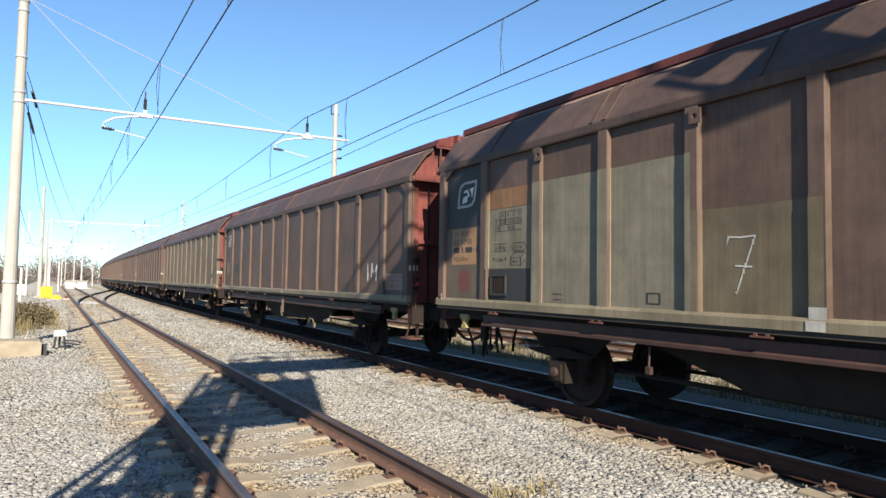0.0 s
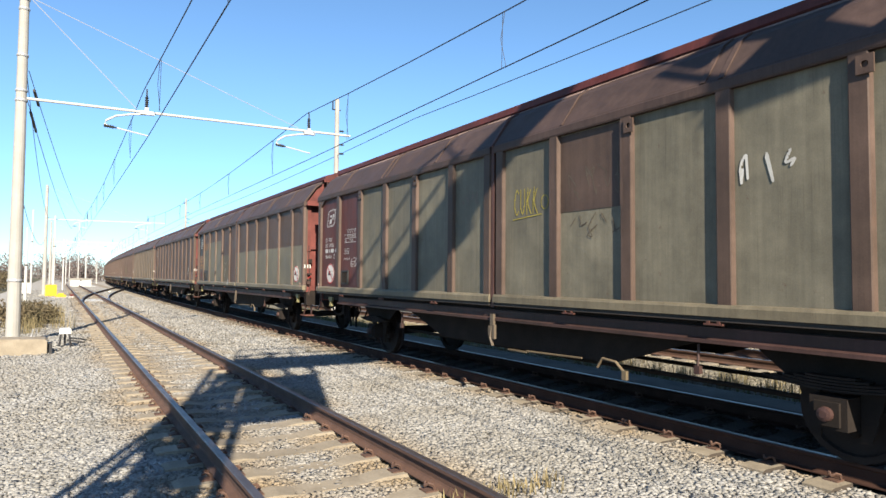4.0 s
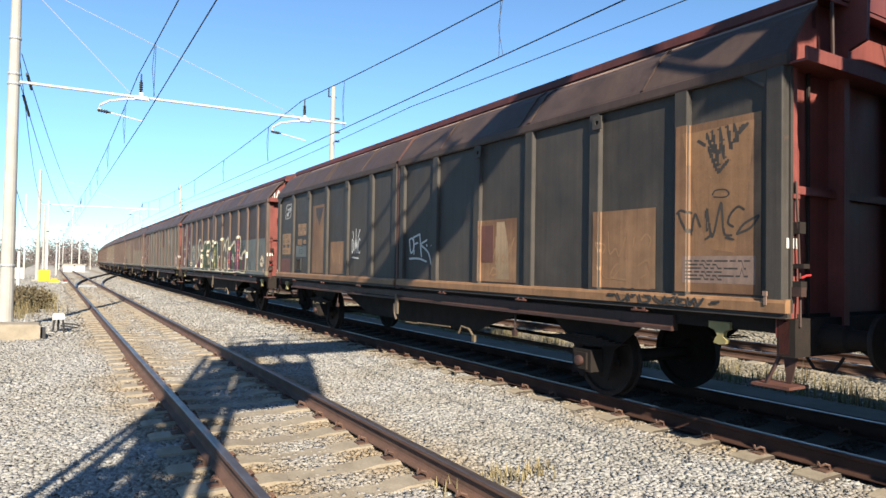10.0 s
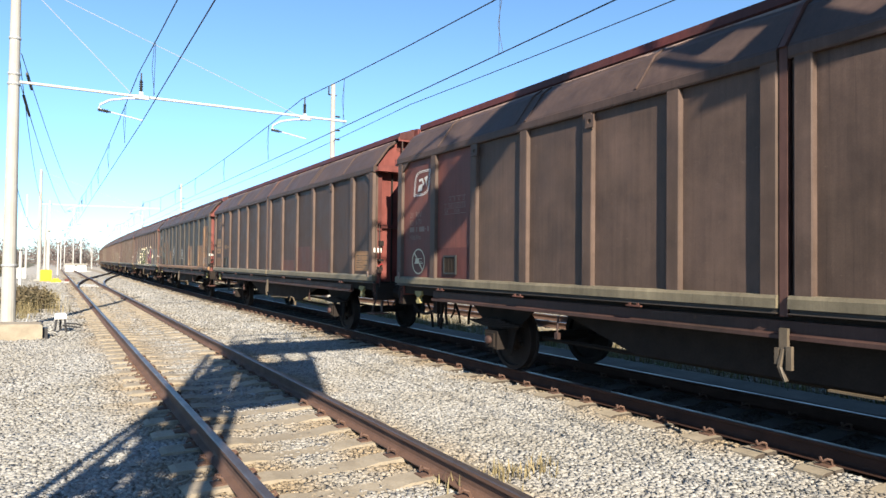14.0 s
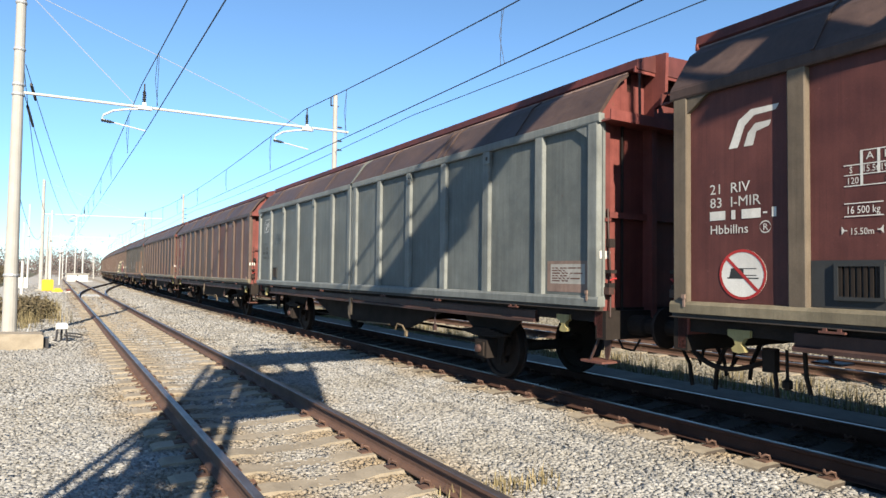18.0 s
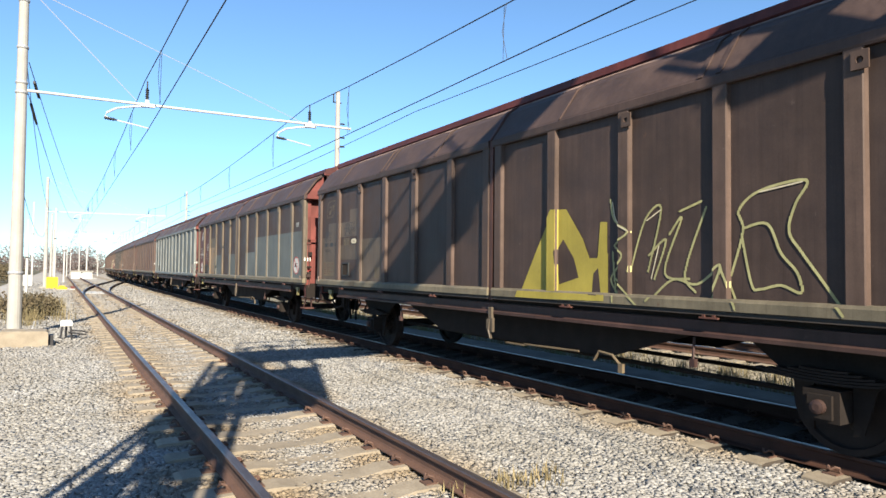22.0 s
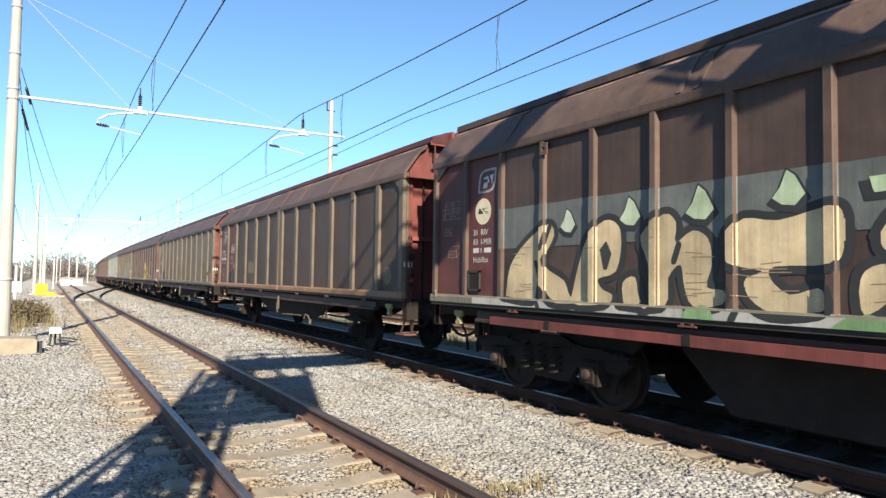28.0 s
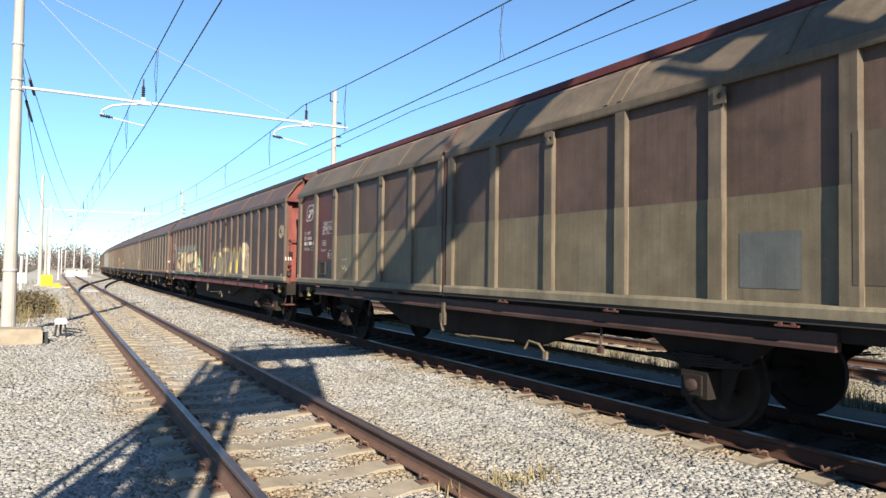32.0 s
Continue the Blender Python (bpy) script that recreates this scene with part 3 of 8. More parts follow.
def add_wheelset(parent, y, r=0.46):
    ws = part("wheelset", lambda: lathe([(0.06, -1.1), (0.06, -0.95), (0.085, -0.8), (0.08, 0.8), (0.06, 0.95), (0.06, 1.1)], 12, "x"), "wheel", parent, at=(0, y, r), key="axle")
    for s in (-1, 1):
        wh = part("wheel", lambda: wheelset_vf(r), "wheel", ws, key="wheel%.2f" % r, at=pose(0.7535 * s, 0, 0, 0, 0, 0 if s < 0 else 180))
        for k in range(4):
            a = k * math.pi / 2
            part("wheel_boss", lambda: lathe([(0.035, -0.075), (0.05, -0.06), (0.05, 0.0)], 8, "x"), "under", wh, key="boss", at=(0.0, 0.2 * math.cos(a), 0.2 * math.sin(a)))
    return ws


def suspension(parent, y, side):
    """Axle guard, axle box and leaf spring on one side of a wheelset."""
    x = 1.0 * side
    g = part("axle_guard", lambda: join(extrude([(-0.80, 0.97), (0.80, 0.97), (0.34, 0.62), (0.24, 0.24), (0.16, 0.22), (0.16, 0.70), (-0.16, 0.70), (-0.16, 0.22), (-0.24, 0.24), (-0.34, 0.62)], -0.012, 0.012, "x")),
             "under", parent, key="guard", at=(x, y, 0))
    part("axle_box", lambda: join(boxes((-0.10, 0.10, -0.15, 0.15, 0.33, 0.60)), boxes((-0.13, -0.10, -0.10, 0.10, 0.36, 0.56))), "under", g, key="axlebox", at=pose(0.1 * side, 0, 0, 0, 0, 0 if side < 0 else 180))
    part("axle_cap", lambda: lathe([(0.03, -0.05), (0.058, -0.04), (0.062, 0.0), (0.062, 0.02)], 14, "x"), "sole", g, "dusty rust-brown axle box cover", key="axlecap", at=pose(0.235 * side, 0, 0.46, 0, 0, 0 if side < 0 else 180))
    leaf = []
    for k in range(5):
        h = 0.60 - 0.10 * k
        n = 6
        top = [(h * (2 * i / n - 1), 0.70 + 0.026 * k - 0.10 * (h * (2 * i / n - 1)) ** 2 * -1.6) for i in range(n + 1)]
        out = top + [(a, b + 0.02) for a, b in reversed(top)]
        leaf.append(extrude(out, -0.05, 0.05, "x"))
    part("leaf_spring", lambda: join(*leaf), "under", g, key="leaf", at=(0.12 * side, 0, -0.06))


def door_vf(y0, y1, ribs, mirror):
    """The far side's door as one body."""
    v = join(boxes((SIDE - 0.03, SIDE, y0, y1, Z1, Z2), (1.35, 1.43, y0, y1, Z0, Z1), (1.35, 1.42, y0, y1, Z2, Z3)),
             *[boxes((SIDE - 0.01, RIB, r - 0.05, r + 0.05, Z1 - 0.01, Z2 + 0.01)) for r in ribs], extrude(SHOULDER, y0, y1))
    return v


def flipped(vf):
    return [(-a, b, c) for a, b, c in vf[0]], [tuple(reversed(q)) for q in vf[1]]


def camera_door(wagon, w, y0, y1, ribs, first):
    """A sliding door in its pieces on the side that faces the empty track."""
    key = "%.2f_%.2f" % (y0, y1)
    d = part("sliding_door", lambda: flipped(join(boxes((SIDE - 0.05, SIDE - 0.012, y0, y1, Z0 + 0.05, Z2 + 0.05)))), w["rib"], wagon, key="doorback" + key)
    for i in range(w["n"]):
        a, b = ribs[i], ribs[i + 1]
        colour = w["panels"][first + i]
        wid = abs(a - b) - 2 * w["rw"]
        part("panel", lambda: panel_vf(wid), colour, d, key="panel%.2f" % wid, at=(-SIDE, (a + b) / 2, 0))
    for i, r in enumerate(ribs):
        part("rib", lambda: flipped(extrude([(SIDE - 0.012, -w["rw"] - 0.006), (RIB - 0.008, -w["rw"] + 0.008), (RIB, -w["rw"] + 0.018), (RIB, w["rw"] - 0.018), (RIB - 0.008, w["rw"] - 0.008), (SIDE - 0.012, w["rw"] + 0.006)], Z1 - 0.01, Z2 + 0.01, "z")),
             w["rib"], d, key="rib%.2f" % w["rw"], at=(0, r, 0))
        if i in w["lugs"]:
            part("lifting_lug", lambda: lug_vf(), w["rib"], d, key="lug", at=(-RIB - 0.004, r - 0.06, 3.24))
    part("bottom_rail", lambda: flipped(extrude([(1.35, Z0 + 0.03), (1.398, Z0 + 0.047), (1.432, Z0 + 0.047), (1.432, Z1 - 0.03), (1.415, Z1), (1.35, Z1 + 0.005)], y0, y1)), w["lip"], d, key="lip" + key)
    part("runner", lambda: flipped(extrude([(1.34, Z0), (1.428, Z0), (1.428, Z0 + 0.008), (1.395, Z0 + 0.010), (1.395, Z0 + 0.046), (1.34, Z0 + 0.046)], y0, y1)), "runner", d, "dark runner with a thin worn edge", key="runner" + key)
    part("top_rail", lambda: flipped(extrude([(1.33, Z2), (1.415, Z2), (1.422, Z2 + 0.02), (1.422, Z3 - 0.01), (1.41, Z3 + 0.006), (1.33, Z3)], y0, y1)), w["rail"], d, key="toprail" + key)
    sh = part("shoulder", lambda: flipped(extrude(SHOULDER, y0, y1)), w["top"], d, key="shoulder" + key)
    for u, off in ((0.5, -0.10), (0.5, 0.10), (0.22, 0.0), (0.8, 0.0)):
        wide = 0.028 if off else 0.014
        part("strap", lambda: flipped(extrude([(1.424, Z3 + 0.012), (1.132, 3.880), (1.10, 3.906), (0.97, 3.994), (0.95, 3.975), (1.08, 3.865), (1.395, Z3 + 0.010)], -wide, wide)), w["top"], sh, key="strap%.3f" % wide, at=(0, y0 + (y1 - y0) * u + off, 0))
    end = y1 if abs(y1) > abs(y0) else y0
    s = 1 if end > 0 else -1
    part("corner_gusset", lambda: flipped(extrude([(0, Z2 + 0.01), (-0.30, Z2 + 0.01), (0, Z2 - 0.20)], 1.36, 1.405, "x")), w["rib"], d, key="gusset", at=pose(0, end - 0.13 * s, 0) if s > 0 else Matrix.Translation((0, end + 0.13, 0)) @ Matrix.Scale(-1, 4, (0, 1, 0)))
    for u in (0.22, 0.5, 0.78):
        part("door_roller", lambda: boxes((-1.44, -1.40, -0.10, 0.10, 1.135, 1.152), (-1.437, -1.41, -0.07, -0.04, 1.15, 1.175), (-1.437, -1.41, 0.04, 0.07, 1.15, 1.175)), "rustbrown", d, key="roller", at=(0, y0 + (y1 - y0) * u, 0))
    part("door_catch", lambda: boxes((-1.442, -1.43, -0.012, 0.012, 1.28, 1.38), (-1.450, -1.43, -0.018, 0.018, 1.36, 1.40)), "faded", d, key="catch", at=(0, end - 0.17 * s, 0))
    part("weather_seal", lambda: seal_vf(y0, y1), "faded", sh, "frayed pale sealing strip", key="seal" + key)
    return d


def seal_vf(y0, y1):
    """A thin frayed strip along the upper edge of the shoulder."""
    v, f = [], []
    n = int((y1 - y0) / 0.09)
    for i in range(n + 1):
        y = y0 + (y1 - y0) * i / n
        r = noise.noise((y * 1.3, 0.3, 0)) + 0.6 * noise.noise((y * 7.1, 2.3, 0))
        w_ = max(0.004, 0.03 + 0.07 * r)
        v += [(-0.945, y, 3.988), (-0.945 - w_, y, 3.993 - w_ * 0.68), (-0.945, y, 4.002)]
    for i in range(n):
        o = 3 * i
        f += [(o, o + 3, o + 4, o + 1), (o + 1, o + 4, o + 5, o + 2), (o + 2, o + 5, o + 3, o)]
    return v, f


def panel_vf(wid):
    """A thin sheet with a slightly dished middle."""
    v, f = [], []
    ny, nz = 4, 6
    for j in range(nz + 1):
        for i in range(ny + 1):
            u, t = i / ny, j / nz
            v.append((0.007 * math.sin(math.pi * u) * math.sin(math.pi * t) * (1 + 0.6 * math.cos(5 * t)) / 1.6, wid * (u - 0.5) * 1.02, Z1 - 0.01 + (Z2 - Z1 + 0.02) * t))
    for j in range(nz):
        for i in range(ny):
            o = j * (ny + 1) + i
            f.append((o, o + 1, o + ny + 2, o + ny + 1))
    return v, f


def lug_vf():
    """A small plate with a round hole."""
    n = 16
    v, f = [], []
    for x in (-0.018, 0.0):
        for k in range(n):
            a = 2 * math.pi * k / n
            c, d = math.cos(a), math.sin(a)
            m = max(abs(c), abs(d))
            v.append((x, 0.065 * c / m, 0.075 * d / m))
        for k in range(n):
            a = 2 * math.pi * k / n
            v.append((x, 0.028 * math.cos(a), 0.028 * math.sin(a)))
    for k in range(n):
        j = (k + 1) % n
        f += [(k, j, n + j, n + k), (2 * n + k, 3 * n + k, 3 * n + j, 2 * n + j), (k, 2 * n + k, 2 * n + j, j), (n + k, n + j, 3 * n + j, 3 * n + k)]
    return v, f


def wagon_end(wagon, w, s):
    """End wall, posts, flange, steps and buffers; s is 1 at the front and -1 at the rear."""
    h = w["half"]
    e = (h - 0.10) * s
    red = w["end"]

    def pl(*bs):
        return boxes(*[(a, b, min(c * s, d * s), max(c * s, d * s), z0, z1) for a, b, c, d, z0, z1 in bs])

    k = "%d%.1f" % (s, h)
    wall = part("end_wall", lambda: join(extrude([(-1.33, 1.0), (1.33, 1.0), (1.33, 3.44), (1.05, 3.82), (0.80, 4.02), (0.78, 4.18), (-0.78, 4.18), (-0.80, 4.02), (-1.05, 3.82), (-1.33, 3.44)], *sorted((e, e - 0.05 * s)))), red, wagon, key="endwall" + k)
    part("end_flange", lambda: pl((-1.38, 1.38, h - 0.10, h + 0.14, 3.35, 3.37), (-1.38, 1.38, h + 0.12, h + 0.14, 3.37, 3.47)), red, wall, key="flange" + k)
    part("end_apron", lambda: extrude([(-0.92, 3.99), (-0.92, 4.06), (-0.62, 4.19), (-0.3, 4.235), (0.3, 4.235), (0.62, 4.19), (0.92, 4.06), (0.92, 3.99)], *sorted(((h + 0.05) * s, (h + 0.07) * s))), red, wall, key="apron" + k)
    for x in (-0.55, 0.55):
        part("stake", lambda: pl((-0.045, 0.045, h - 0.10, h + 0.04, 1.0, 3.35)), red, wall, key="stake" + k, at=(x, 0, 0))
        part("gable_post", lambda: extrude([((h - 0.10) * s, 3.37), ((h + 0.05) * s, 3.37), ((h + 0.06) * s, 3.60), ((h + 0.21) * s, 3.66), ((h + 0.23) * s, 4.24), ((h - 0.10) * s, 4.27)], -0.025, 0.025, "x"), red, wall, key="gpost" + k, at=(x, 0, 0))
    for x in (-0.98, 0.98):
        part("drain_pipe", lambda: tube([(0, (h - 0.07) * s, 1.0), (0, (h - 0.07) * s, 3.35)], 0.018, 6), "wheel", wall, key="drain" + k, at=(x, 0, 0))
        part("gable_rod", lambda: tube([(0, (h + 0.06) * s, 3.37), (0, (h + 0.05) * s, 4.03)], 0.016, 6), "sole", wall, key="grod" + k, at=(x * 0.84, 0, 0))
    part("gable_brace", lambda: pl((-1.3, 1.3, h - 0.10, h - 0.03, 2.25, 2.32)), red, wall, key="gbrace" + k)
    part("headstock", lambda: pl((-1.33, 1.33, h - 0.14, h + 0.02, 0.84, 1.17)), "under", wagon, key="headstock" + k)
    for x in (-1, 1):
        cp = part("corner_post", lambda: pl((-0.055, 0.055, h - 0.12, h - 0.03, 0.86, 3.35), (-0.05, 0.05, h - 0.12, h + 0.0, 2.20, 2.24)), red, wall, key="cpost" + k, at=(1.275 * x, 0, 0))
        part("lever_rod", lambda: tube([(0, (h - 0.01) * s, 2.35), (0, (h + 0.01) * s, 1.95), (0.03, (h + 0.01) * s, 1.45), (0.0, (h + 0.03) * s, 1.1)], 0.012, 6), "sole", cp, key="lever" + k)
        for dx, dy, z0, z1 in ((-0.005, 0.06, 1.42, 1.49), (0.0, 0.08, 1.60, 1.64), (0.03, 0.03, 1.9, 2.0)):
            part("lever_bracket", lambda: pl((dx - 0.04, dx + 0.05, h - 0.04, h + dy, z0, z1)), "wheel", cp, key="lbracket%.2f" % z0 + k)
        part("plate", lambda: pl((-0.11, 0.0, h - 0.03, h - 0.024, 1.77, 1.86), (0.015, 0.06, h - 0.03, h - 0.024, 1.77, 1.86)), "white", cp, "small white plate", key="eplate" + k)
        part("lever_tip", lambda: tube([(-0.02, (h + 0.05) * s, 1.52), (0.0, (h + 0.08) * s, 1.54), (0.02, (h + 0.11) * s, 1.545)], 0.011, 6), "signred", cp, "red painted lever tip", key="ltip" + k)
        part("lever_box", lambda: pl((-0.06, 0.02, h - 0.03, h + 0.07, 1.36, 1.44)), "sole", cp, key="lbox" + k)
        if x == s:
            st = part("step", lambda: pl((-0.15, 0.15, h - 0.36, h - 0.02, 0.56, 0.585)), "rustbrown", wagon, key="step" + k, at=(1.20 * x, 0, 0))
            part("step_hanger", lambda: join(tube([(-0.1, (h - 0.25) * s, 0.585), (-0.06, (h - 0.12) * s, 0.9)], 0.018, 5), extrude([((h - 0.16) * s, 0.585), ((h - 0.12) * s, 0.585), ((h - 0.04) * s, 0.95), ((h - 0.20) * s, 0.95)], 0.05, 0.07, "x")), "sole", st, key="hanger" + k)
        bf_ = part("buffer", lambda: join(lathe([(0.12, (h - 0.02) * s), (0.12, (h + 0.22) * s), (0.085, (h + 0.24) * s), (0.085, (h + 0.47) * s)], 14, "y")), "under", wagon, key="buffer" + k, at=(0.875 * x, 0, 1.0))
        part("buffer_head", lambda: lathe([(0.09, (h + 0.45) * s), (0.22, (h + 0.475) * s), (0.23, (h + 0.50) * s), (0.05, (h + 0.522) * s)], 20, "y"), "wheel", bf_, key="bhead" + k)
    part("coupling_hook", lambda: join(tube([(0, (h - 0.05) * s, 0.98), (0, (h + 0.3) * s, 0.98), (0, (h + 0.38) * s, 0.90), (0, (h + 0.30) * s, 0.84)], 0.035, 6), tube([(0, (h + 0.2) * s, 0.95), (0.04, (h + 0.28) * s, 0.7), (-0.04, (h + 0.28) * s, 0.52), (0, (h + 0.22) * s, 0.66)], 0.022, 5)), "under", wagon, key="hook" + k)
    for x, drop in ((-0.30, 0.30), (0.34, 0.36)):
        part("air_hose", lambda: tube([(0, (h + 0.05) * s, 0.86), (0.02, (h + 0.18) * s, 0.78), (0.05, (h + 0.30) * s, 0.55), (0.06, (h + 0.33) * s, drop)], 0.026, 6), "under", wagon, key="hose%.2f" % drop + k, at=(x, 0, 0))
    if s > 0:
        part("air_hose", lambda: tube([(-0.95 - 0.05 * u, (h + 0.22 - 0.98 * u) * s, 0.93 - 0.14 * u - 0.20 * math.sin(math.pi * u ** 0.85)) for u in [i / 12 for i in range(13)]], 0.026, 6), "under", wagon, "drooping black rubber hose", key="bighose" + k)
        part("valve", lambda: join(pl((-1.06, -0.98, h - 0.86, h - 0.74, 0.70, 0.92)), tube([(-1.02, (h - 0.84) * s, 0.72), (-1.02, (h - 0.86) * s, 0.48)], 0.022, 6), tube([(-1.02, (h - 0.95) * s, 0.92), (-1.03, (h - 0.96) * s, 0.62)], 0.016, 6), moved(lathe([(0.02, 0.56), (0.045, 0.58), (0.045, 0.64), (0.02, 0.66)], 8, "z"), -1.03, (h - 0.96) * s)), "under", wagon, key="valve" + k)
        part("brake_pipe", lambda: tube([(-1.04, (h - 1.12) * s, 0.95), (-1.05, (h - 1.14) * s, 0.70), (-1.05, (h - 1.18) * s, 0.55)], 0.022, 6), "under", wagon, key="bpipe" + k)
    else:
        part("pipe_loop", lambda: tube([(-1.05, (h - 0.1) * s, 0.92), (-1.08, (h + 0.04) * s, 0.74), (-1.08, (h + 0.20) * s, 0.73), (-1.04, (h + 0.26) * s, 0.86)], 0.014, 6), "under", wagon, key="ploop" + k)
    part("lashing_hook", lambda: extrude([((h - 0.69 + a) * s, b) for a, b in ((-0.11, 1.09), (0.11, 1.09), (0.11, 1.03), (0.05, 1.0), (0.035, 0.95), (0.075, 0.92), (0.06, 0.885), (0.0, 0.875), (-0.06, 0.89), (-0.045, 0.93), (-0.02, 0.96), (-0.05, 1.01), (-0.11, 1.03))], -1.335, -1.275, "x"), "hookyellow", wagon, "pale yellow lashing hook", key="lhook" + k)


def wagon_body(w):
    """One sliding-wall wagon; w tells its colours."""
    h, n = w["half"], w["n"]
    g = thing("freight_wagon", w["label"], "freight wagon", "wagons of the goods train")
    part("floor", lambda: boxes((-1.30, 1.30, -h + 0.08, h - 0.08, 1.03, 1.20)), "under", g, key="floor%.1f" % h)
    for s in (-1, 1):
        bar = [(-0.02, 0.955), (0.085, 0.955), (0.085, 0.99), (0.05, 1.008), (0.05, 1.11), (-0.02, 1.115)]
        part("sole_bar", lambda: extrude(bar, -h + 1.2, h - 1.2) if s > 0 else flipped(extrude(bar, -h + 1.2, h - 1.2)), "sole", g, key="sole%d%.1f" % (s, h), at=(1.29 * s, 0, 0))
        part("truss", lambda: extrude([(-3.2 * h / 7, 0.97), (3.2 * h / 7, 0.97), (1.9 * h / 7, 0.56), (-1.9 * h / 7, 0.56)], -0.02, 0.02, "x"), "under", g, key="truss%.1f" % h, at=(1.02 * s, 0, 0))
    part("roof", lambda: extrude([(-0.88, 4.03), (-0.90, 4.05), (-0.89, 4.15), (-0.62, 4.235), (-0.3, 4.28), (0, 4.29), (0.3, 4.28), (0.62, 4.235), (0.89, 4.15), (0.90, 4.05), (0.88, 4.03)], -h - 0.08, h + 0.08), w["roof"], g, key="roof%.1f" % h)
    part("roof_rail", lambda: boxes((-0.87, -0.80, -h + 0.1, h - 0.1, 3.80, 4.08), (0.80, 0.87, -h + 0.1, h - 0.1, 3.80, 4.08)), "under", g, key="roofrail%.1f" % h)
    for s in (-1, 1):
        part("centre_post", lambda: boxes((-0.035, 0.035, -w["seam"], w["seam"], 1.15, Z3)), w["seamcolour"], g, key="centrepost%.2f" % w["seam"], at=(1.365 * s, 0, 0))
    part("centre_seam", lambda: flipped(extrude([(1.435, Z3), (1.14, 3.885), (1.11, 3.912), (0.94, 4.01), (0.92, 3.97), (1.06, 3.84), (1.35, Z3)], -w["seam"] * 0.8, w["seam"] * 0.8)), w["seamcolour"], g, key="cseam%.2f" % w["seam"])
    front, rear = rib_places(h, n)
    e0 = w["seam"] + 0.015
    camera_door(g, w, e0, h - 0.01, front, 0)
    camera_door(g, w, -h + 0.01, -e0, rear, n)
    for y0, y1, rb in ((0.05, h - 0.01, front), (-h + 0.01, -0.05, rear)):
        part("sliding_door", lambda: door_vf(y0, y1, rb, 0), w["rib"], g, key="far%.1f%.1f" % (y0, h))
    wagon_end(g, w, 1)
    wagon_end(g, w, -1)
    w["sets"] = []
    for y in w["axles"]:
        w["sets"].append(add_wheelset(g, y))
        for s in (-1, 1):
            suspension(g, y, s)
    if len(w["axles"]) == 4:
        for c in (-1, 1):
            yc = c * (w["axles"][2] + w["axles"][3]) / 2
            for sd in (-1, 1):
                bg_ = part("bogie_frame", lambda: extrude([(-1.45, 0.62), (-1.35, 0.74), (-0.55, 0.78), (-0.35, 0.86), (0.35, 0.86), (0.55, 0.78), (1.35, 0.74), (1.45, 0.62), (1.30, 0.50), (0.62, 0.50), (0.45, 0.30), (-0.45, 0.30), (-0.62, 0.50), (-1.30, 0.50)], -0.05, 0.05, "x"), "under", g, key="bogieframe", at=(1.06 * sd, yc, 0))
                for dy in (-0.28, 0.0, 0.28):
                    part("coil_spring", lambda: tube([(0.07 * math.cos(k * 0.9), 0.07 * math.sin(k * 0.9), 0.36 + 0.012 * k) for k in range(34)], 0.016, 5), "under", bg_, key="coil", at=(0.09 * sd, dy, 0))
        part("centre_beam", lambda: extrude([(-5.6, 0.98), (5.6, 0.98), (4.9, 0.26), (-4.9, 0.26)], -0.9, 0.9, "x"), "under", g, key="centrebeam")
    # brake gear and handles
    part("latch", lambda: join(boxes((-1.41, -1.37, -0.035, 0.035, 0.86, 1.05), (-1.42, -1.38, -0.075, -0.03, 0.70, 0.90), (-1.42, -1.38, 0.03, 0.07, 0.74, 0.88)), tube([(-1.40, 0.0, 0.88), (-1.41, 0.03, 0.72), (-1.40, -0.02, 0.60)], 0.022, 6)), "tan", g, "worn cast door latch", key="latch")
    part("brake_lever", lambda: join(tube([(-1.36, -1.75, 0.62), (-1.38, -0.75, 0.60)], 0.012, 5), boxes((-1.39, -1.35, -0.75, -0.35, 0.575, 0.592))), "beige", g, "worn pale brake changeover lever", key="brakelever")
    part("brake_handle", lambda: join(tube([(-1.38, -2.02, 0.55), (-1.38, -2.10, 0.66), (-1.38, -2.30, 0.64), (-1.38, -2.42, 0.54)], 0.016, 6), boxes((-1.40, -1.36, -2.46, -2.40, 0.46, 0.56))), "beige", g, "worn cream brake handle", key="brakehandle")
    part("brake_rod", lambda: join(tube([(-0.6, -4.0, 0.45), (-0.6, 4.0, 0.50)], 0.03, 6), tube([(0.5, -4.2, 0.42), (0.5, 4.2, 0.46)], 0.03, 6), boxes((-0.9, 0.9, -0.9, 0.9, 0.62, 0.98))), "under", g, key="brakerod")
    for y in (-3.3, 2.9):
        part("valve_knob", lambda: join(tube([(-1.30, 0, 0.93), (-1.32, 0, 0.70)], 0.014, 5), boxes((-1.34, -1.29, -0.03, 0.03, 0.64, 0.72))), "sole", g, key="knob", at=(0, y, 0))
    return g


WAGONS = []


def wagon(panels, rib="brown", lip="lip", top="topbrown", roof="roofred", end="red", label="", half=HALF, n=6, axles=(-4.45, 4.45), rw=0.085, lugs=(2, 4), seam=0.035, rail=""):
    w = {"panels": (panels * 30)[:2 * n] if isinstance(panels, list) else [panels] * 2 * n, "rib": rib, "lip": lip, "top": top, "roof": roof, "end": end, "half": half, "n": n, "axles": axles, "rw": rw, "lugs": lugs, "seam": seam, "rail": rail or top, "seamcolour": "oxidelight" if seam > 0.1 else ("bluegrey" if rib == "palegrey" else "mud"),
         "label": label or "long brown sliding-wall freight wagon, weathered and dusty"}
    w["ob"] = wagon_body(w)
    WAGONS.append(w)
    return w

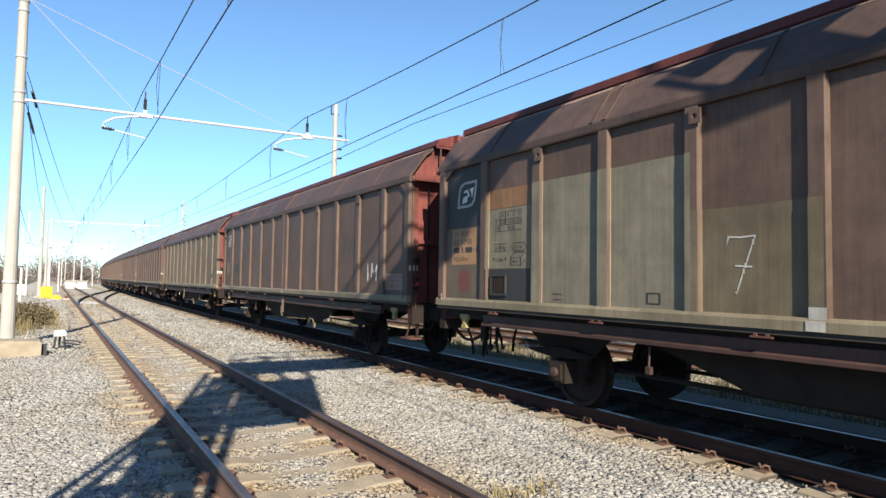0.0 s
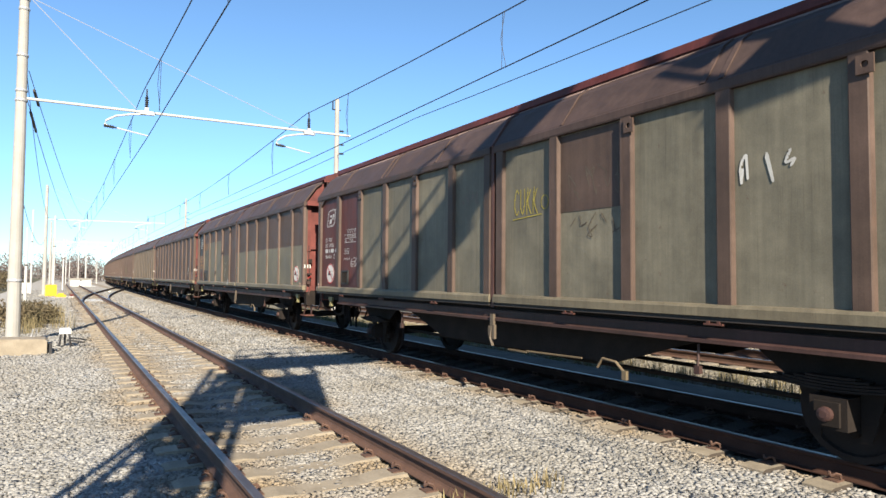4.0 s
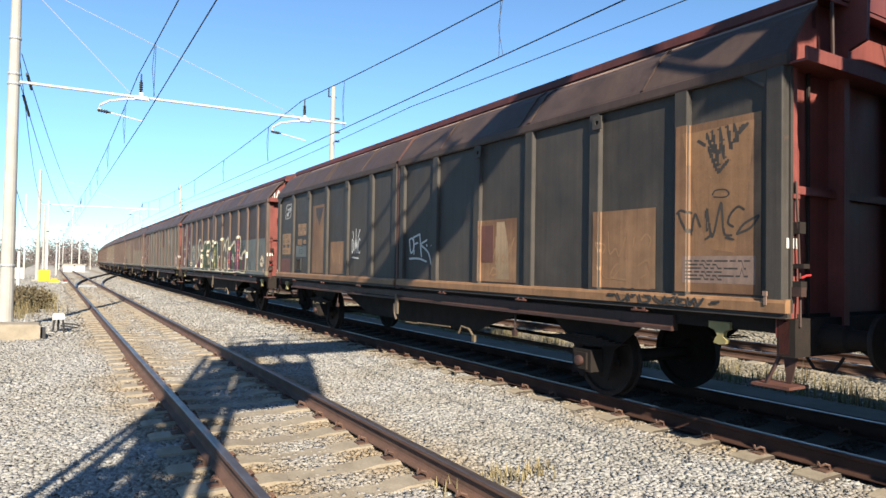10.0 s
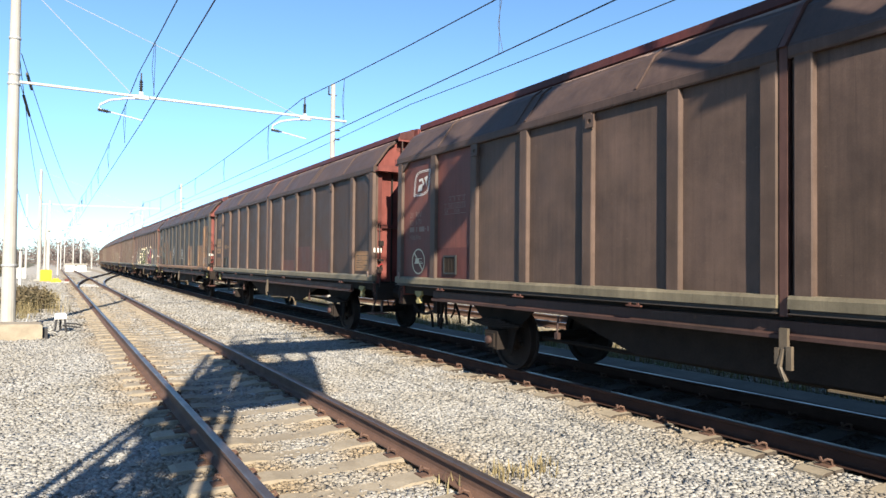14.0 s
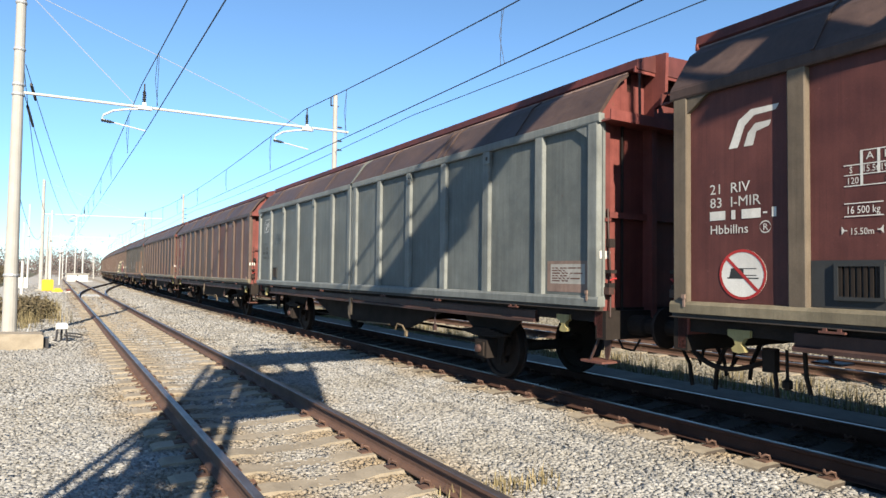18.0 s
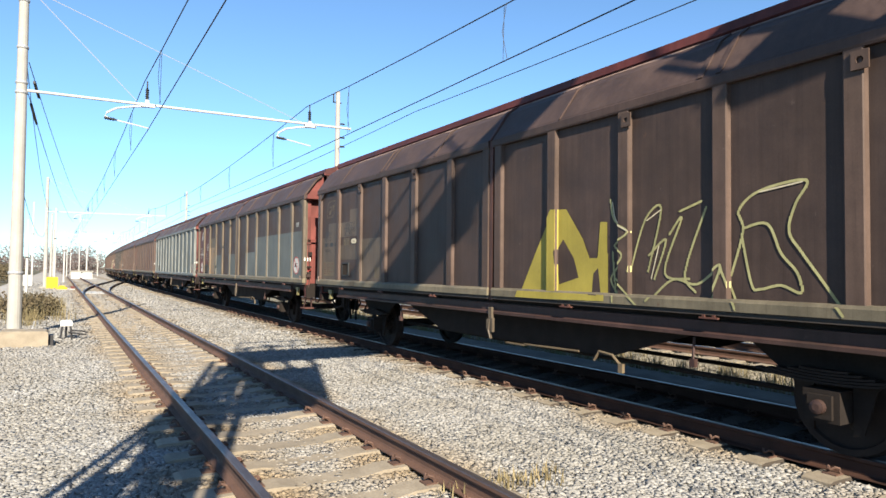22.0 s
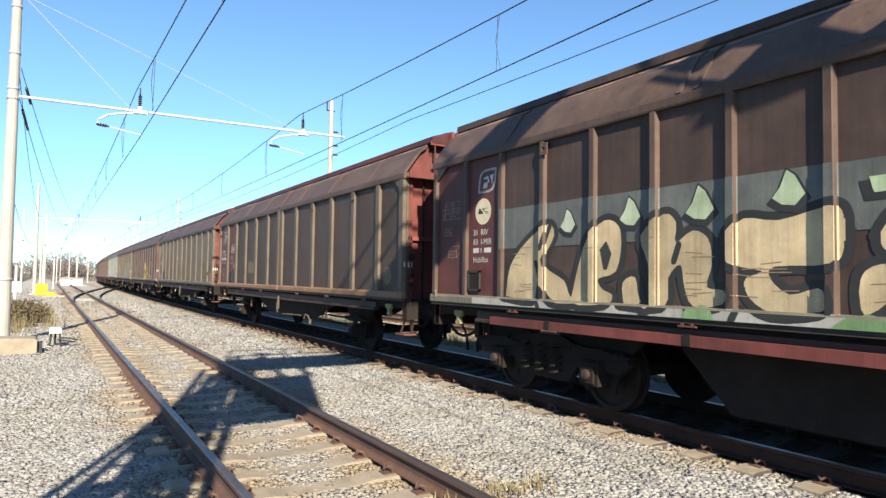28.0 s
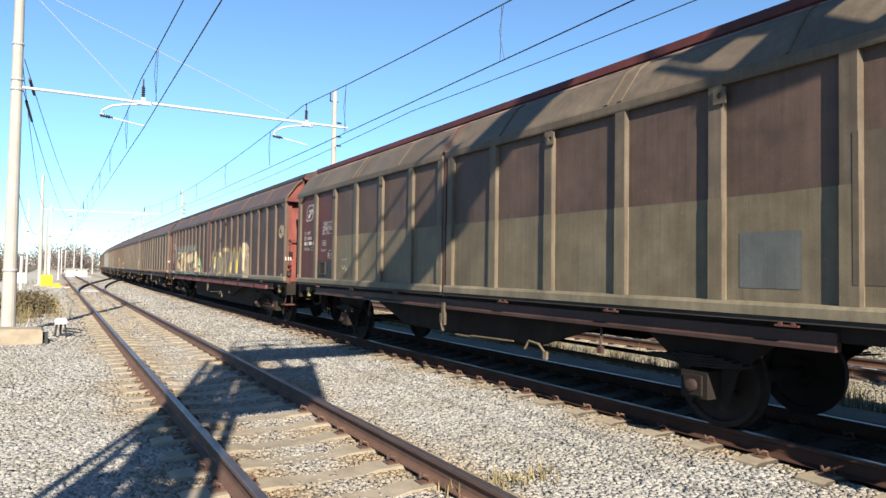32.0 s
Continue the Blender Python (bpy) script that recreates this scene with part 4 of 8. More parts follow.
# ---- paint, lettering and signs on the wagon sides ----
def merged(spans):
    out = []
    for a, b in sorted(spans):
        if out and a <= out[-1][1] + 1e-4:
            out[-1][1] = max(out[-1][1], b)
        else:
            out.append([a, b])
    return out


SPLIT = {"spray_tag", "graffiti_fill", "paint_patch", "rust_stain", "graffiti_crowns", "graffiti_splash", "graffiti_craters"}


def islands(polys):
    """Outlines sorted into groups whose bounds touch."""
    bounds = [(min(p[0] for p in q), max(p[0] for p in q), min(p[1] for p in q), max(p[1] for p in q)) for q in polys]
    groups = []
    for q, b in zip(polys, bounds):
        hit = [g for g in groups if any(b[0] < c[1] and c[0] < b[1] and b[2] < c[3] and c[2] < b[3] for c in g[1])]
        merged_g = ([q], [b])
        for g in hit:
            groups.remove(g)
            merged_g[0].extend(g[0])
            merged_g[1].extend(g[1])
        groups.append(merged_g)
    return [g[0] for g in groups]


def lift(w):
    """Each new coat of paint lies a little above the last."""
    w["coats"] = w.get("coats", 0) + 1
    return 0.0001 * (w["coats"] % 90)


def wrap(w, name, polys, colour, layer=1, label="", step=0.018):
    """Paint laid over panels, ribs and rails of the wagon's side. polys: outlines in (metres behind the front, height)."""
    if name in SPLIT and len(polys) > 1:
        groups = islands(polys)
        if 1 < len(groups) <= 24:
            for q in groups:
                wrap(w, name, q, colour, layer, label, step)
            return None
    if name.startswith("graffiti") or name == "spray_tag":
        step = min(step, 0.012)
    h = w["half"]
    cuts = set()
    lo, hi = min(p[0] for q in polys for p in q), max(p[0] for q in polys for p in q)
    edges = []
    for r in ribs_of(w):
        edges += [h - r - w["rw"] + 0.012, h - r + w["rw"] - 0.012]
    n = max(1, int((hi - lo) / step))
    cuts.update(lo + (hi - lo) * i / n for i in range(n + 1))
    cuts.update(e for e in edges if lo < e < hi)
    cuts = sorted(cuts)
    up = 0.0006 * layer + lift(w)
    v, f = [], []

    def quad(x0, d0, x1, d1, z0, z1):
        o = len(v)
        v.extend([(x0, h - d0, z0), (x1, h - d1, z0), (x1, h - d1, z1), (x0, h - d0, z1)])
        f.append((o, o + 1, o + 2, o + 3))

    reach = [(min(p[0] for p in q), max(p[0] for p in q)) for q in polys]

    def spans(d):
        out = []
        for q, (first, last_) in zip(polys, reach):
            if d < first or d > last_:
                continue
            c = []
            m = len(q)
            for i in range(m):
                (a, b), (e, g) = q[i], q[(i + 1) % m]
                if (a <= d) != (e <= d):
                    c.append(b + (g - b) * (d - a) / (e - a))
            c.sort()
            out += [(c[i], c[i + 1]) for i in range(0, len(c) - 1, 2)]
        return merged(out)

    last = None
    for a, b in zip(cuts, cuts[1:]):
        mid = (a + b) / 2
        on_rib = any(edges[i] <= mid <= edges[i + 1] for i in range(0, len(edges), 2))
        x = -(RIB if on_rib else SIDE) - up
        sm, sa, sb = spans(mid), spans(a + 1e-5), spans(b - 1e-5)
        if not len(sm) == len(sa) == len(sb) or any(abs(p[0] - q[0]) + abs(p[1] - q[1]) > 0.25 for p, q in zip(sa, sb)):
            sa = sb = sm
        for (z0, z1), (q0, q1), (r0, r1) in zip(sm, sa, sb):
            for lo_z, hi_z, xx in ((Z0 + 0.052, Z1 - 0.02, -1.433 - up), (Z1 - 0.012, Z2 - 0.002, x), (Z2, Z3, -1.423 - up)):
                if min(z1, hi_z) - max(z0, lo_z) > 0.002:
                    def clamp(z):
                        return min(hi_z, max(lo_z, z))
                    o = len(v)
                    v.extend([(xx, h - a, clamp(q0)), (xx, h - b, clamp(r0)), (xx, h - b, clamp(r1)), (xx, h - a, clamp(q1))])
                    f.append((o, o + 1, o + 2, o + 3))
            if last is True and not on_rib:
                p, r = max(z0, Z1), min(z1, Z2)
                if r > p:
                    quad(-RIB - up + 0.004, a - 0.002, -SIDE - up, a + 0.016, p, r)
        last = on_rib
    if not f:
        return None
    me = mesh(name, v, f)
    me.materials.append(M[colour])
    ob = new(name, me)
    ob.parent = w["ob"]
    if len(polys) > 1 or name == "paint_field" or name.startswith("graffiti"):
        tagged(ob, kind="stuff")
    return tagged(ob, label) if label else ob


def rect(d0, d1, z0, z1):
    return [(d0, z0), (d1, z0), (d1, z1), (d0, z1)]


def disc(d, z, r, n=28, squash=1.0):
    return [(d + r * squash * math.cos(2 * math.pi * k / n), z + r * math.sin(2 * math.pi * k / n)) for k in range(n)]


def smooth(pts, k=5):
    """A soft curve through the points."""
    out = []
    m = len(pts)
    for i in range(m - 1):
        p0, p1, p2, p3 = pts[max(i - 1, 0)], pts[i], pts[i + 1], pts[min(i + 2, m - 1)]
        for j in range(k):
            t = j / k
            out.append(tuple(0.5 * (2 * p1[c] + (p2[c] - p0[c]) * t + (2 * p0[c] - 5 * p1[c] + 4 * p2[c] - p3[c]) * t * t + (3 * p1[c] - p0[c] - 3 * p2[c] + p3[c]) * t ** 3) for c in (0, 1)))
    return out + [pts[-1]]


def stroke(pts, wid, soft=True):
    """Outlines that together make a round brush line."""
    pts = smooth(pts) if soft and len(pts) > 2 else pts
    out = []
    r = wid / 2
    for (a, b), (c, d) in zip(pts, pts[1:]):
        t = math.atan2(d - b, c - a)
        cap = [(c + r * math.cos(t + s), d + r * math.sin(t + s)) for s in (-1.571, -0.8, 0, 0.8, 1.571)]
        cap += [(a + r * math.cos(t + s), b + r * math.sin(t + s)) for s in (1.571, 2.35, 3.1416, 3.93, 4.71)]
        out.append(cap)
    return out


def strokes(lines, wid, soft=True):
    return [q for pts in lines for q in stroke(pts, wid, soft)]


def place(lines, d, z, wide, high):
    """Lines drawn in a unit square set at (d, z), wide and high in metres."""
    return [[(d + u * wide, z + v * high) for u, v in pts] for pts in lines]


def scribble(d, z, wide, high, seed, loops=9, wid=0.018):
    """An unreadable quick tag: looping spray lines."""
    rnd = random.Random(seed)
    lines, u = [], 0.0
    while u < 1:
        k = rnd.randint(3, 5)
        pts = []
        for i in range(k):
            pts.append((min(1, u + rnd.uniform(-0.08, 0.14)), rnd.uniform(0.0, 1.0)))
        lines.append(pts)
        u += 1.0 / loops * rnd.uniform(0.8, 1.8)
    return strokes(place(lines, d, z, wide, high), wid)


def lettering(w, text, d, z, size, colour="white", layer=2, name="lettering", spread=1.0):
    """Readable letters painted on a panel; d is their left end, z their foot."""
    cu = bpy.data.curves.new("text", "FONT")
    cu.body, cu.size, cu.resolution_u = text, size, 2
    tmp = new("text", cu)
    me = bpy.data.meshes.new_from_object(tmp)
    bpy.data.objects.remove(tmp)
    x = -SIDE - 0.0006 * layer - lift(w)
    for p in me.vertices:
        p.co = (x, w["half"] - d - p.co.x * spread, z + p.co.y)
    me.materials.clear()
    me.materials.append(M[colour])
    ob = new(name, me)
    ob.parent = w["ob"]
    return tagged(ob, kind="stuff")


def flat(w, name, polys, colour, layer=2, label=""):
    return wrap(w, name, polys, colour, layer, label, 0.02)


def frame_lines(d0, d1, z0, z1, t=0.008):
    return [rect(d0, d1, z0, z0 + t), rect(d0, d1, z1 - t, z1), rect(d0, d0 + t, z0, z1), rect(d1 - t, d1, z0, z1)]


def emblem(w, d, z, colour="white", size=0.42):
    """The railway's leaf-shaped emblem as plain shapes."""
    size *= 1.22
    d += 0.09

    def leaf(g):
        pts = [(-0.50, -0.38), (0.10, -0.38), (0.30, -0.33), (0.40, -0.22), (0.46, 0.0), (0.50, 0.38), (-0.10, 0.38), (-0.30, 0.33), (-0.40, 0.22), (-0.46, 0.0)]
        return [(d + size * u * g, z + size * v * g) for u, v in pts]

    def ring(a, b):
        p, q = leaf(a), leaf(b)
        m = len(p)
        return [[p[i], p[(i + 1) % m], q[(i + 1) % m], q[i]] for i in range(m)]

    def shape(*p):
        return [(d + size * u, z + size * v) for u, v in p]
    wrap(w, "emblem", ring(1.0, 0.93) + ring(0.87, 0.83) + [shape((-0.17, 0.12), (0.04, 0.15), (0.14, -0.05), (0.07, -0.09), (0.0, 0.07), (-0.18, 0.05)), shape((-0.25, -0.25), (0.0, -0.23), (0.04, -0.03), (-0.12, -0.05), (-0.20, -0.08)), shape((0.13, 0.15), (0.35, 0.19), (0.26, -0.14), (0.22, 0.01))], colour, 2, step=0.007)


def slant_emblem(w, d, z, colour="white"):
    """Two slanted swooshes side by side."""
    for pts in ([(-0.20, -0.17), (-0.11, -0.17), (-0.04, 0.02), (0.05, 0.10), (0.25, 0.11), (0.28, 0.16), (0.02, 0.16), (-0.10, 0.08)],
                [(-0.05, -0.17), (0.04, -0.17), (0.07, -0.05), (0.19, -0.02), (0.21, 0.03), (0.06, 0.025), (-0.01, -0.05)]):
        wrap(w, "emblem", [[(d + 0.08 + u, z + v) for u, v in pts]], colour, 2, step=0.008)


def numbers(w, d, z, colour="white", patch=None, second="83  I-MIR", mark=True):
    """Registration block: readable type words; the running number is plain bars."""
    if patch:
        flat(w, "paint_patch", [rect(d - 0.04, d + 0.62, z - 0.05, z + 0.50)], patch, 1)
    lettering(w, "21  RIV", d, z + 0.38, 0.135, colour)
    lettering(w, second, d, z + 0.25, 0.135, colour)
    flat(w, "number_block", [rect(d, d + 0.17, z + 0.13, z + 0.215), rect(d + 0.22, d + 0.27, z + 0.13, z + 0.215), rect(d + 0.32, d + 0.50, z + 0.13, z + 0.215), rect(d + 0.53, d + 0.57, z + 0.165, z + 0.18), rect(d + 0.60, d + 0.65, z + 0.13, z + 0.215)], colour, 2)
    lettering(w, "Hbbillns", d, z, 0.12, colour)
    if mark:
        ring = stroke([(d + 0.55 + 0.052 * math.cos(k * 0.3142), z + 0.045 + 0.052 * math.sin(k * 0.3142)) for k in range(21)], 0.010, False)
        flat(w, "letter_ring", ring, colour, 2)
        lettering(w, "R", d + 0.525, z + 0.015, 0.085, colour)


def load_table(w, d, z, colour="white", wide=0.62):
    high = 0.28
    c = wide / 5
    q = frame_lines(d, d + wide, z, z + high * 0.62) + frame_lines(d + c, d + wide, z + high * 0.31, z + high) + [rect(d, d + wide, z + high * 0.31, z + high * 0.31 + 0.007)]
    q += [rect(d + c * k, d + c * k + 0.007, z + (0 if k == 1 else high * 0.31), z + high) for k in range(1, 5)]
    flat(w, "load_table", q, colour, 2)
    for k, s in enumerate("ABCD"):
        lettering(w, s, d + c * (k + 1.3), z + high * 0.72, 0.085, colour)
    for k, s in enumerate(("S", "15.5t", "19.5t", "24.5t", "28.5t")):
        lettering(w, s, d + c * (k + 0.08) + (0.03 if k == 0 else 0), z + high * 0.38, 0.075, colour, spread=0.75)
    lettering(w, "120", d + 0.02, z + 0.02, 0.075, colour, spread=0.8)
    lettering(w, "00.0t", d + wide * 0.48, z + 0.02, 0.08, colour)


def weight_box(w, d, z, colour="white", plate=None):
    if plate:
        flat(w, "plate", [rect(d - 0.02, d + 0.30, z - 0.02, z + 0.13)], plate, 1)
    flat(w, "weight_box", frame_lines(d, d + 0.28, z, z + 0.11), colour, 2)
    lettering(w, "16 500 kg", d + 0.015, z + 0.025, 0.085, colour, spread=0.72)


def hexagon(w, d, z, colour="black", plate="orange"):
    hx = [(d, z + 0.055), (d + 0.06, z), (d + 0.26, z), (d + 0.32, z + 0.055), (d + 0.26, z + 0.11), (d + 0.06, z + 0.11)]
    if plate:
        flat(w, "plate", [hx], plate, 1)
    flat(w, "hexagon", stroke(hx + hx[:1], 0.009, False), colour, 2)
    lettering(w, "41.3 m\u00b2", d + 0.055, z + 0.025, 0.075, colour, spread=0.8)


def crate_sign(w, d, z, colour="white"):
    q = frame_lines(d, d + 0.22, z, z + 0.11)
    q += strokes([[(d, z + 0.11), (d + 0.09, z + 0.18), (d + 0.31, z + 0.18), (d + 0.22, z + 0.11)], [(d + 0.31, z + 0.18), (d + 0.31, z + 0.07), (d + 0.22, z)]], 0.009, False)
    flat(w, "crate_sign", q, colour, 2)
    lettering(w, "108 m\u00b3", d + 0.02, z + 0.03, 0.07, colour, spread=0.75)


def length_mark(w, d, z, colour="white"):
    flat(w, "length_mark", [rect(d, d + 0.008, z, z + 0.07), rect(d, d + 0.05, z + 0.03, z + 0.038), rect(d + 0.29, d + 0.298, z, z + 0.07), rect(d + 0.25, d + 0.298, z + 0.03, z + 0.038)], colour, 2)
    lettering(w, "15.50m", d + 0.06, z, 0.075, colour, spread=0.78)


def no_hump(w, d, z, r=0.23, ring="signred", face="white", ink="charcoal"):
    """Round sign with a struck-out wagon."""
    thick = 0.0013 + lift(w)
    p = part("round_sign", join(lathe([(r, 0.0), (r, -thick)], 36, "x")), face, w["ob"], "round pale sign with a struck-out wagon", at=(-SIDE - 0.0002, w["half"] - d, z))
    a = []
    for k in range(36):
        t0, t1 = 2 * math.pi * k / 36, 2 * math.pi * (k + 1) / 36
        a.append([(d + r * math.cos(t0), z + r * math.sin(t0)), (d + r * math.cos(t1), z + r * math.sin(t1)), (d + 0.89 * r * math.cos(t1), z + 0.89 * r * math.sin(t1)), (d + 0.89 * r * math.cos(t0), z + 0.89 * r * math.sin(t0))])
    flat(w, "sign_picture", [rect(d - 0.55 * r, d + 0.05 * r, z - 0.13 * r, z + 0.25 * r)] + frame_lines(d + 0.05 * r, d + 0.6 * r, z - 0.05 * r, z + 0.25 * r) + [rect(d - 0.65 * r, d + 0.68 * r, z - 0.17 * r, z - 0.12 * r)], ink, 4)
    wrap(w, "sign_ring", a + stroke([(d - 0.6 * r, z + 0.6 * r), (d + 0.6 * r, z - 0.6 * r)], 0.13 * r, False), ring, 6, step=0.008)
    return p


def notice(w, d, z, wide=0.68, high=0.30, plate="faded", ink="rustbrown"):
    """A faded notice; its small print is plain bars."""
    flat(w, "notice", [rect(d, d + wide, z, z + high)], plate, 1, "faded notice with worn lines of print")
    rows_ = []
    for k in range(6):
        zz = z + high - 0.04 - k * (high - 0.05) / 6
        end = d + wide - 0.04 if k % 2 == 0 else d + wide * 0.55
        x = d + 0.03
        while x < end - 0.05:
            n = 0.05 + 0.05 * ((k * 7 + int(x * 40)) % 3)
            rows_.append(rect(x, min(end, x + n), zz - 0.016, zz))
            x += n + 0.02
    flat(w, "fine_print", rows_, ink, 2)


def vent(w, d, z, wide=0.36, high=0.30):
    v = part("vent", boxes((-SIDE - 0.03, -SIDE, -wide / 2, wide / 2, 0, 0.03), (-SIDE - 0.03, -SIDE, -wide / 2, wide / 2, high - 0.03, high), (-SIDE - 0.03, -SIDE, -wide / 2, -wide / 2 + 0.03, 0, high), (-SIDE - 0.03, -SIDE, wide / 2 - 0.03, wide / 2, 0, high), (-SIDE - 0.004, -SIDE, -wide / 2, wide / 2, 0, high)),
             "charcoal", w["ob"], "dark louvred ventilator", at=(0, w["half"] - d - wide / 2, z), key="vent%.2f" % wide)
    for k in range(7):
        part("louvre", lambda: boxes((-SIDE - 0.022, -SIDE, -0.012, 0.012, 0.03, high - 0.03)), "under", v, key="louvre", at=(0, -wide / 2 + wide * (k + 1) / 8, 0))


def band(w, d0, d1, z0, z1, colour, layer=1, seed=0):
    """A field of older or newer paint with a slightly wavering upper edge."""
    rnd = random.Random(seed)
    m = max(2, int((d1 - d0) / 0.3))
    top = [(d1 - (d1 - d0) * k / m, z1 + rnd.uniform(-0.006, 0.006)) for k in range(m + 1)]
    wrap(w, "paint_field", [[(d0, z0), (d1, z0)] + top], colour, layer, step=0.05)


GLYPH = {
    "H": [[(0.15, 0), (0.2, 0.5), (0.3, 1)], [(0.85, 0), (0.8, 0.5), (0.85, 1)], [(0.2, 0.5), (0.85, 0.5)]],
    "E": [[(0.85, 1), (0.35, 0.95), (0.15, 0.7), (0.15, 0.3), (0.3, 0.02), (0.9, 0.05)], [(0.15, 0.52), (0.75, 0.5)]],
    "J": [[(0.62, 1), (0.68, 0.5), (0.62, 0.15), (0.35, 0.02), (0.08, 0.15)], [(0.62, 0.5), (0.75, 0.1), (0.95, 0.05)]],
    "W": [[(0.08, 1), (0.12, 0.5), (0.2, 0), (0.4, 0.2), (0.5, 0.6), (0.6, 0.2), (0.8, 0), (0.88, 0.5), (0.92, 1)]],
    "O": [[(0.5, 1), (0.15, 0.75), (0.1, 0.3), (0.4, 0.02), (0.8, 0.1), (0.92, 0.5), (0.8, 0.88), (0.5, 1)]],
    "L": [[(0.3, 1), (0.2, 0.5), (0.22, 0.05), (0.6, 0.08), (0.92, 0.1), (0.95, 0.45)]],
    "K": [[(0.12, 0), (0.15, 0.5), (0.35, 1)], [(0.85, 0.95), (0.3, 0.48), (0.9, 0.0)]],
    "P": [[(0.25, 0.5), (0.85, 0.55), (0.8, 0.85), (0.4, 0.9), (0.12, 0.55), (0.2, 0.15), (0.6, 0.02), (0.9, 0.15)]],
    "N": [[(0.1, 0), (0.2, 0.95), (0.55, 0.3), (0.75, 0.05), (0.85, 0.5), (0.95, 1)]],
    "n": [[(0.12, 0), (0.18, 0.5), (0.2, 0.95)], [(0.2, 0.6), (0.55, 0.85), (0.8, 0.55), (0.85, 0.0)]],
    "T": [[(0.02, 0.92), (0.5, 0.98), (0.98, 0.92)], [(0.55, 0.95), (0.45, 0.4), (0.55, 0.02), (0.85, 0.05)]],
    "Y": [[(0.1, 0.9), (0.15, 0.55), (0.5, 0.42), (0.8, 0.5)], [(0.95, 1.0), (0.82, 0.5), (0.6, 0.1), (0.2, 0.02)]],
    "D": [[(0.2, 0), (0.2, 0.95), (0.7, 0.8), (0.75, 0.3), (0.2, 0.02)]],
    "U": [[(0.15, 1), (0.15, 0.3), (0.45, 0.02), (0.8, 0.3), (0.85, 1)]],
    "V": [[(0.08, 1), (0.45, 0), (0.92, 1)]],
    "M": [[(0.08, 0), (0.18, 1), (0.5, 0.35), (0.82, 1), (0.92, 0)]],
    "S": [[(0.88, 0.9), (0.45, 1.0), (0.2, 0.75), (0.6, 0.5), (0.8, 0.25), (0.5, 0.0), (0.1, 0.12)]],
    "C": [[(0.9, 0.85), (0.5, 1), (0.15, 0.6), (0.2, 0.2), (0.55, 0), (0.9, 0.15)]],
    "R": [[(0.15, 0), (0.18, 0.95), (0.75, 0.85), (0.7, 0.55), (0.2, 0.48), (0.85, 0.0)]],
    "B": [[(0.15, 0), (0.15, 1), (0.7, 0.9), (0.65, 0.55), (0.2, 0.5), (0.8, 0.4), (0.75, 0.05), (0.15, 0.0)]],
    "!": [[(0.5, 1), (0.5, 0.35)], [(0.5, 0.06), (0.5, 0.0)]],
    "I": [[(0.5, 0), (0.5, 1)]], "G": [[(0.9, 0.85), (0.5, 1), (0.12, 0.5), (0.5, 0), (0.9, 0.2), (0.9, 0.5), (0.6, 0.5)]],
    "A": [[(0.05, 0), (0.5, 1), (0.92, 0)], [(0.25, 0.35), (0.75, 0.35)]],
    "5": [[(0.85, 1), (0.25, 0.95), (0.2, 0.55), (0.7, 0.55), (0.8, 0.2), (0.2, 0.02)]],
    "4": [[(0.7, 0), (0.7, 1), (0.1, 0.35), (0.95, 0.35)]],
    "2": [[(0.15, 0.8), (0.5, 1), (0.8, 0.7), (0.15, 0.0), (0.9, 0.02)]], "0": [[(0.5, 1), (0.15, 0.5), (0.5, 0), (0.85, 0.5), (0.5, 1)]],
    "1": [[(0.3, 0.8), (0.5, 1), (0.5, 0)]], " ": [], "-": [[(0.2, 0.5), (0.8, 0.5)]], ".": [[(0.3, 0.02), (0.34, 0.04)]],
    "Z": [[(0.1, 0.95), (0.9, 1.0), (0.1, 0.02), (0.95, 0.05)]],
    "7": [[(0.0, 0.82), (0.02, 1.0), (0.5, 0.98), (1.0, 1.0), (0.35, 0.0)], [(0.32, 0.48), (0.88, 0.46)]],
}


def spray_word(text, d, z, wide, high, wid):
    """Hand-drawn capitals as brush lines."""
    q = []
    step = wide / len(text)
    for i, ch in enumerate(text):
        q += strokes(place(GLYPH[ch], d + step * i + step * 0.06, z, step * 0.84, high), wid)
    return q

# ---- the train, from the head to the tail ----
AHEAD = 13
HEAD = [("rustbrown", "faded reddish-brown sliding-wall wagon far ahead"), ("ochre", "ochre-brown sliding-wall wagon far ahead"), ("brown", ""), ("olive", ""), ("dark", ""), ("olive", "olive-brown sliding-wall wagon, weathered"),
        ("brown", ""), ("rustbrown", "reddish-brown sliding-wall wagon, faded paint"), ("brown", ""), ("dark", ""), ("dark", "dark brown sliding-wall wagon with a pale green tag"),
        ("beige", "beige-brown sliding-wall wagon with sunlit ribs"), ("brown", "grey-brown sliding-wall wagon with a small white tag")]
for colour, label in HEAD:
    wagon(colour, rib="olive" if colour == "beige" else "brown", label=label)
HW = WAGONS
wrap(HW[10], "spray_tag", scribble(4.0, 1.5, 2.2, 0.7, 5, 6, 0.05), "lightgreen", 2)
emblem(HW[12], 0.72, 2.92)
flat(HW[12], "paint_patch", [rect(0.45, 0.95, 1.75, 2.15)], "beige", 1)
flat(HW[12], "paint_patch", [rect(1.6, 2.1, 1.8, 2.1)], "charcoal", 1)
wrap(HW[12], "spray_tag", scribble(12.4, 1.55, 0.7, 0.45, 8, 5, 0.03), "white", 2, "small white spray tag")
notice(HW[12], 13.15, 1.42)
for k in (3, 8):
    band(HW[k], 0.1, 14.0, Z0, 1.9, "beige", 1, k)

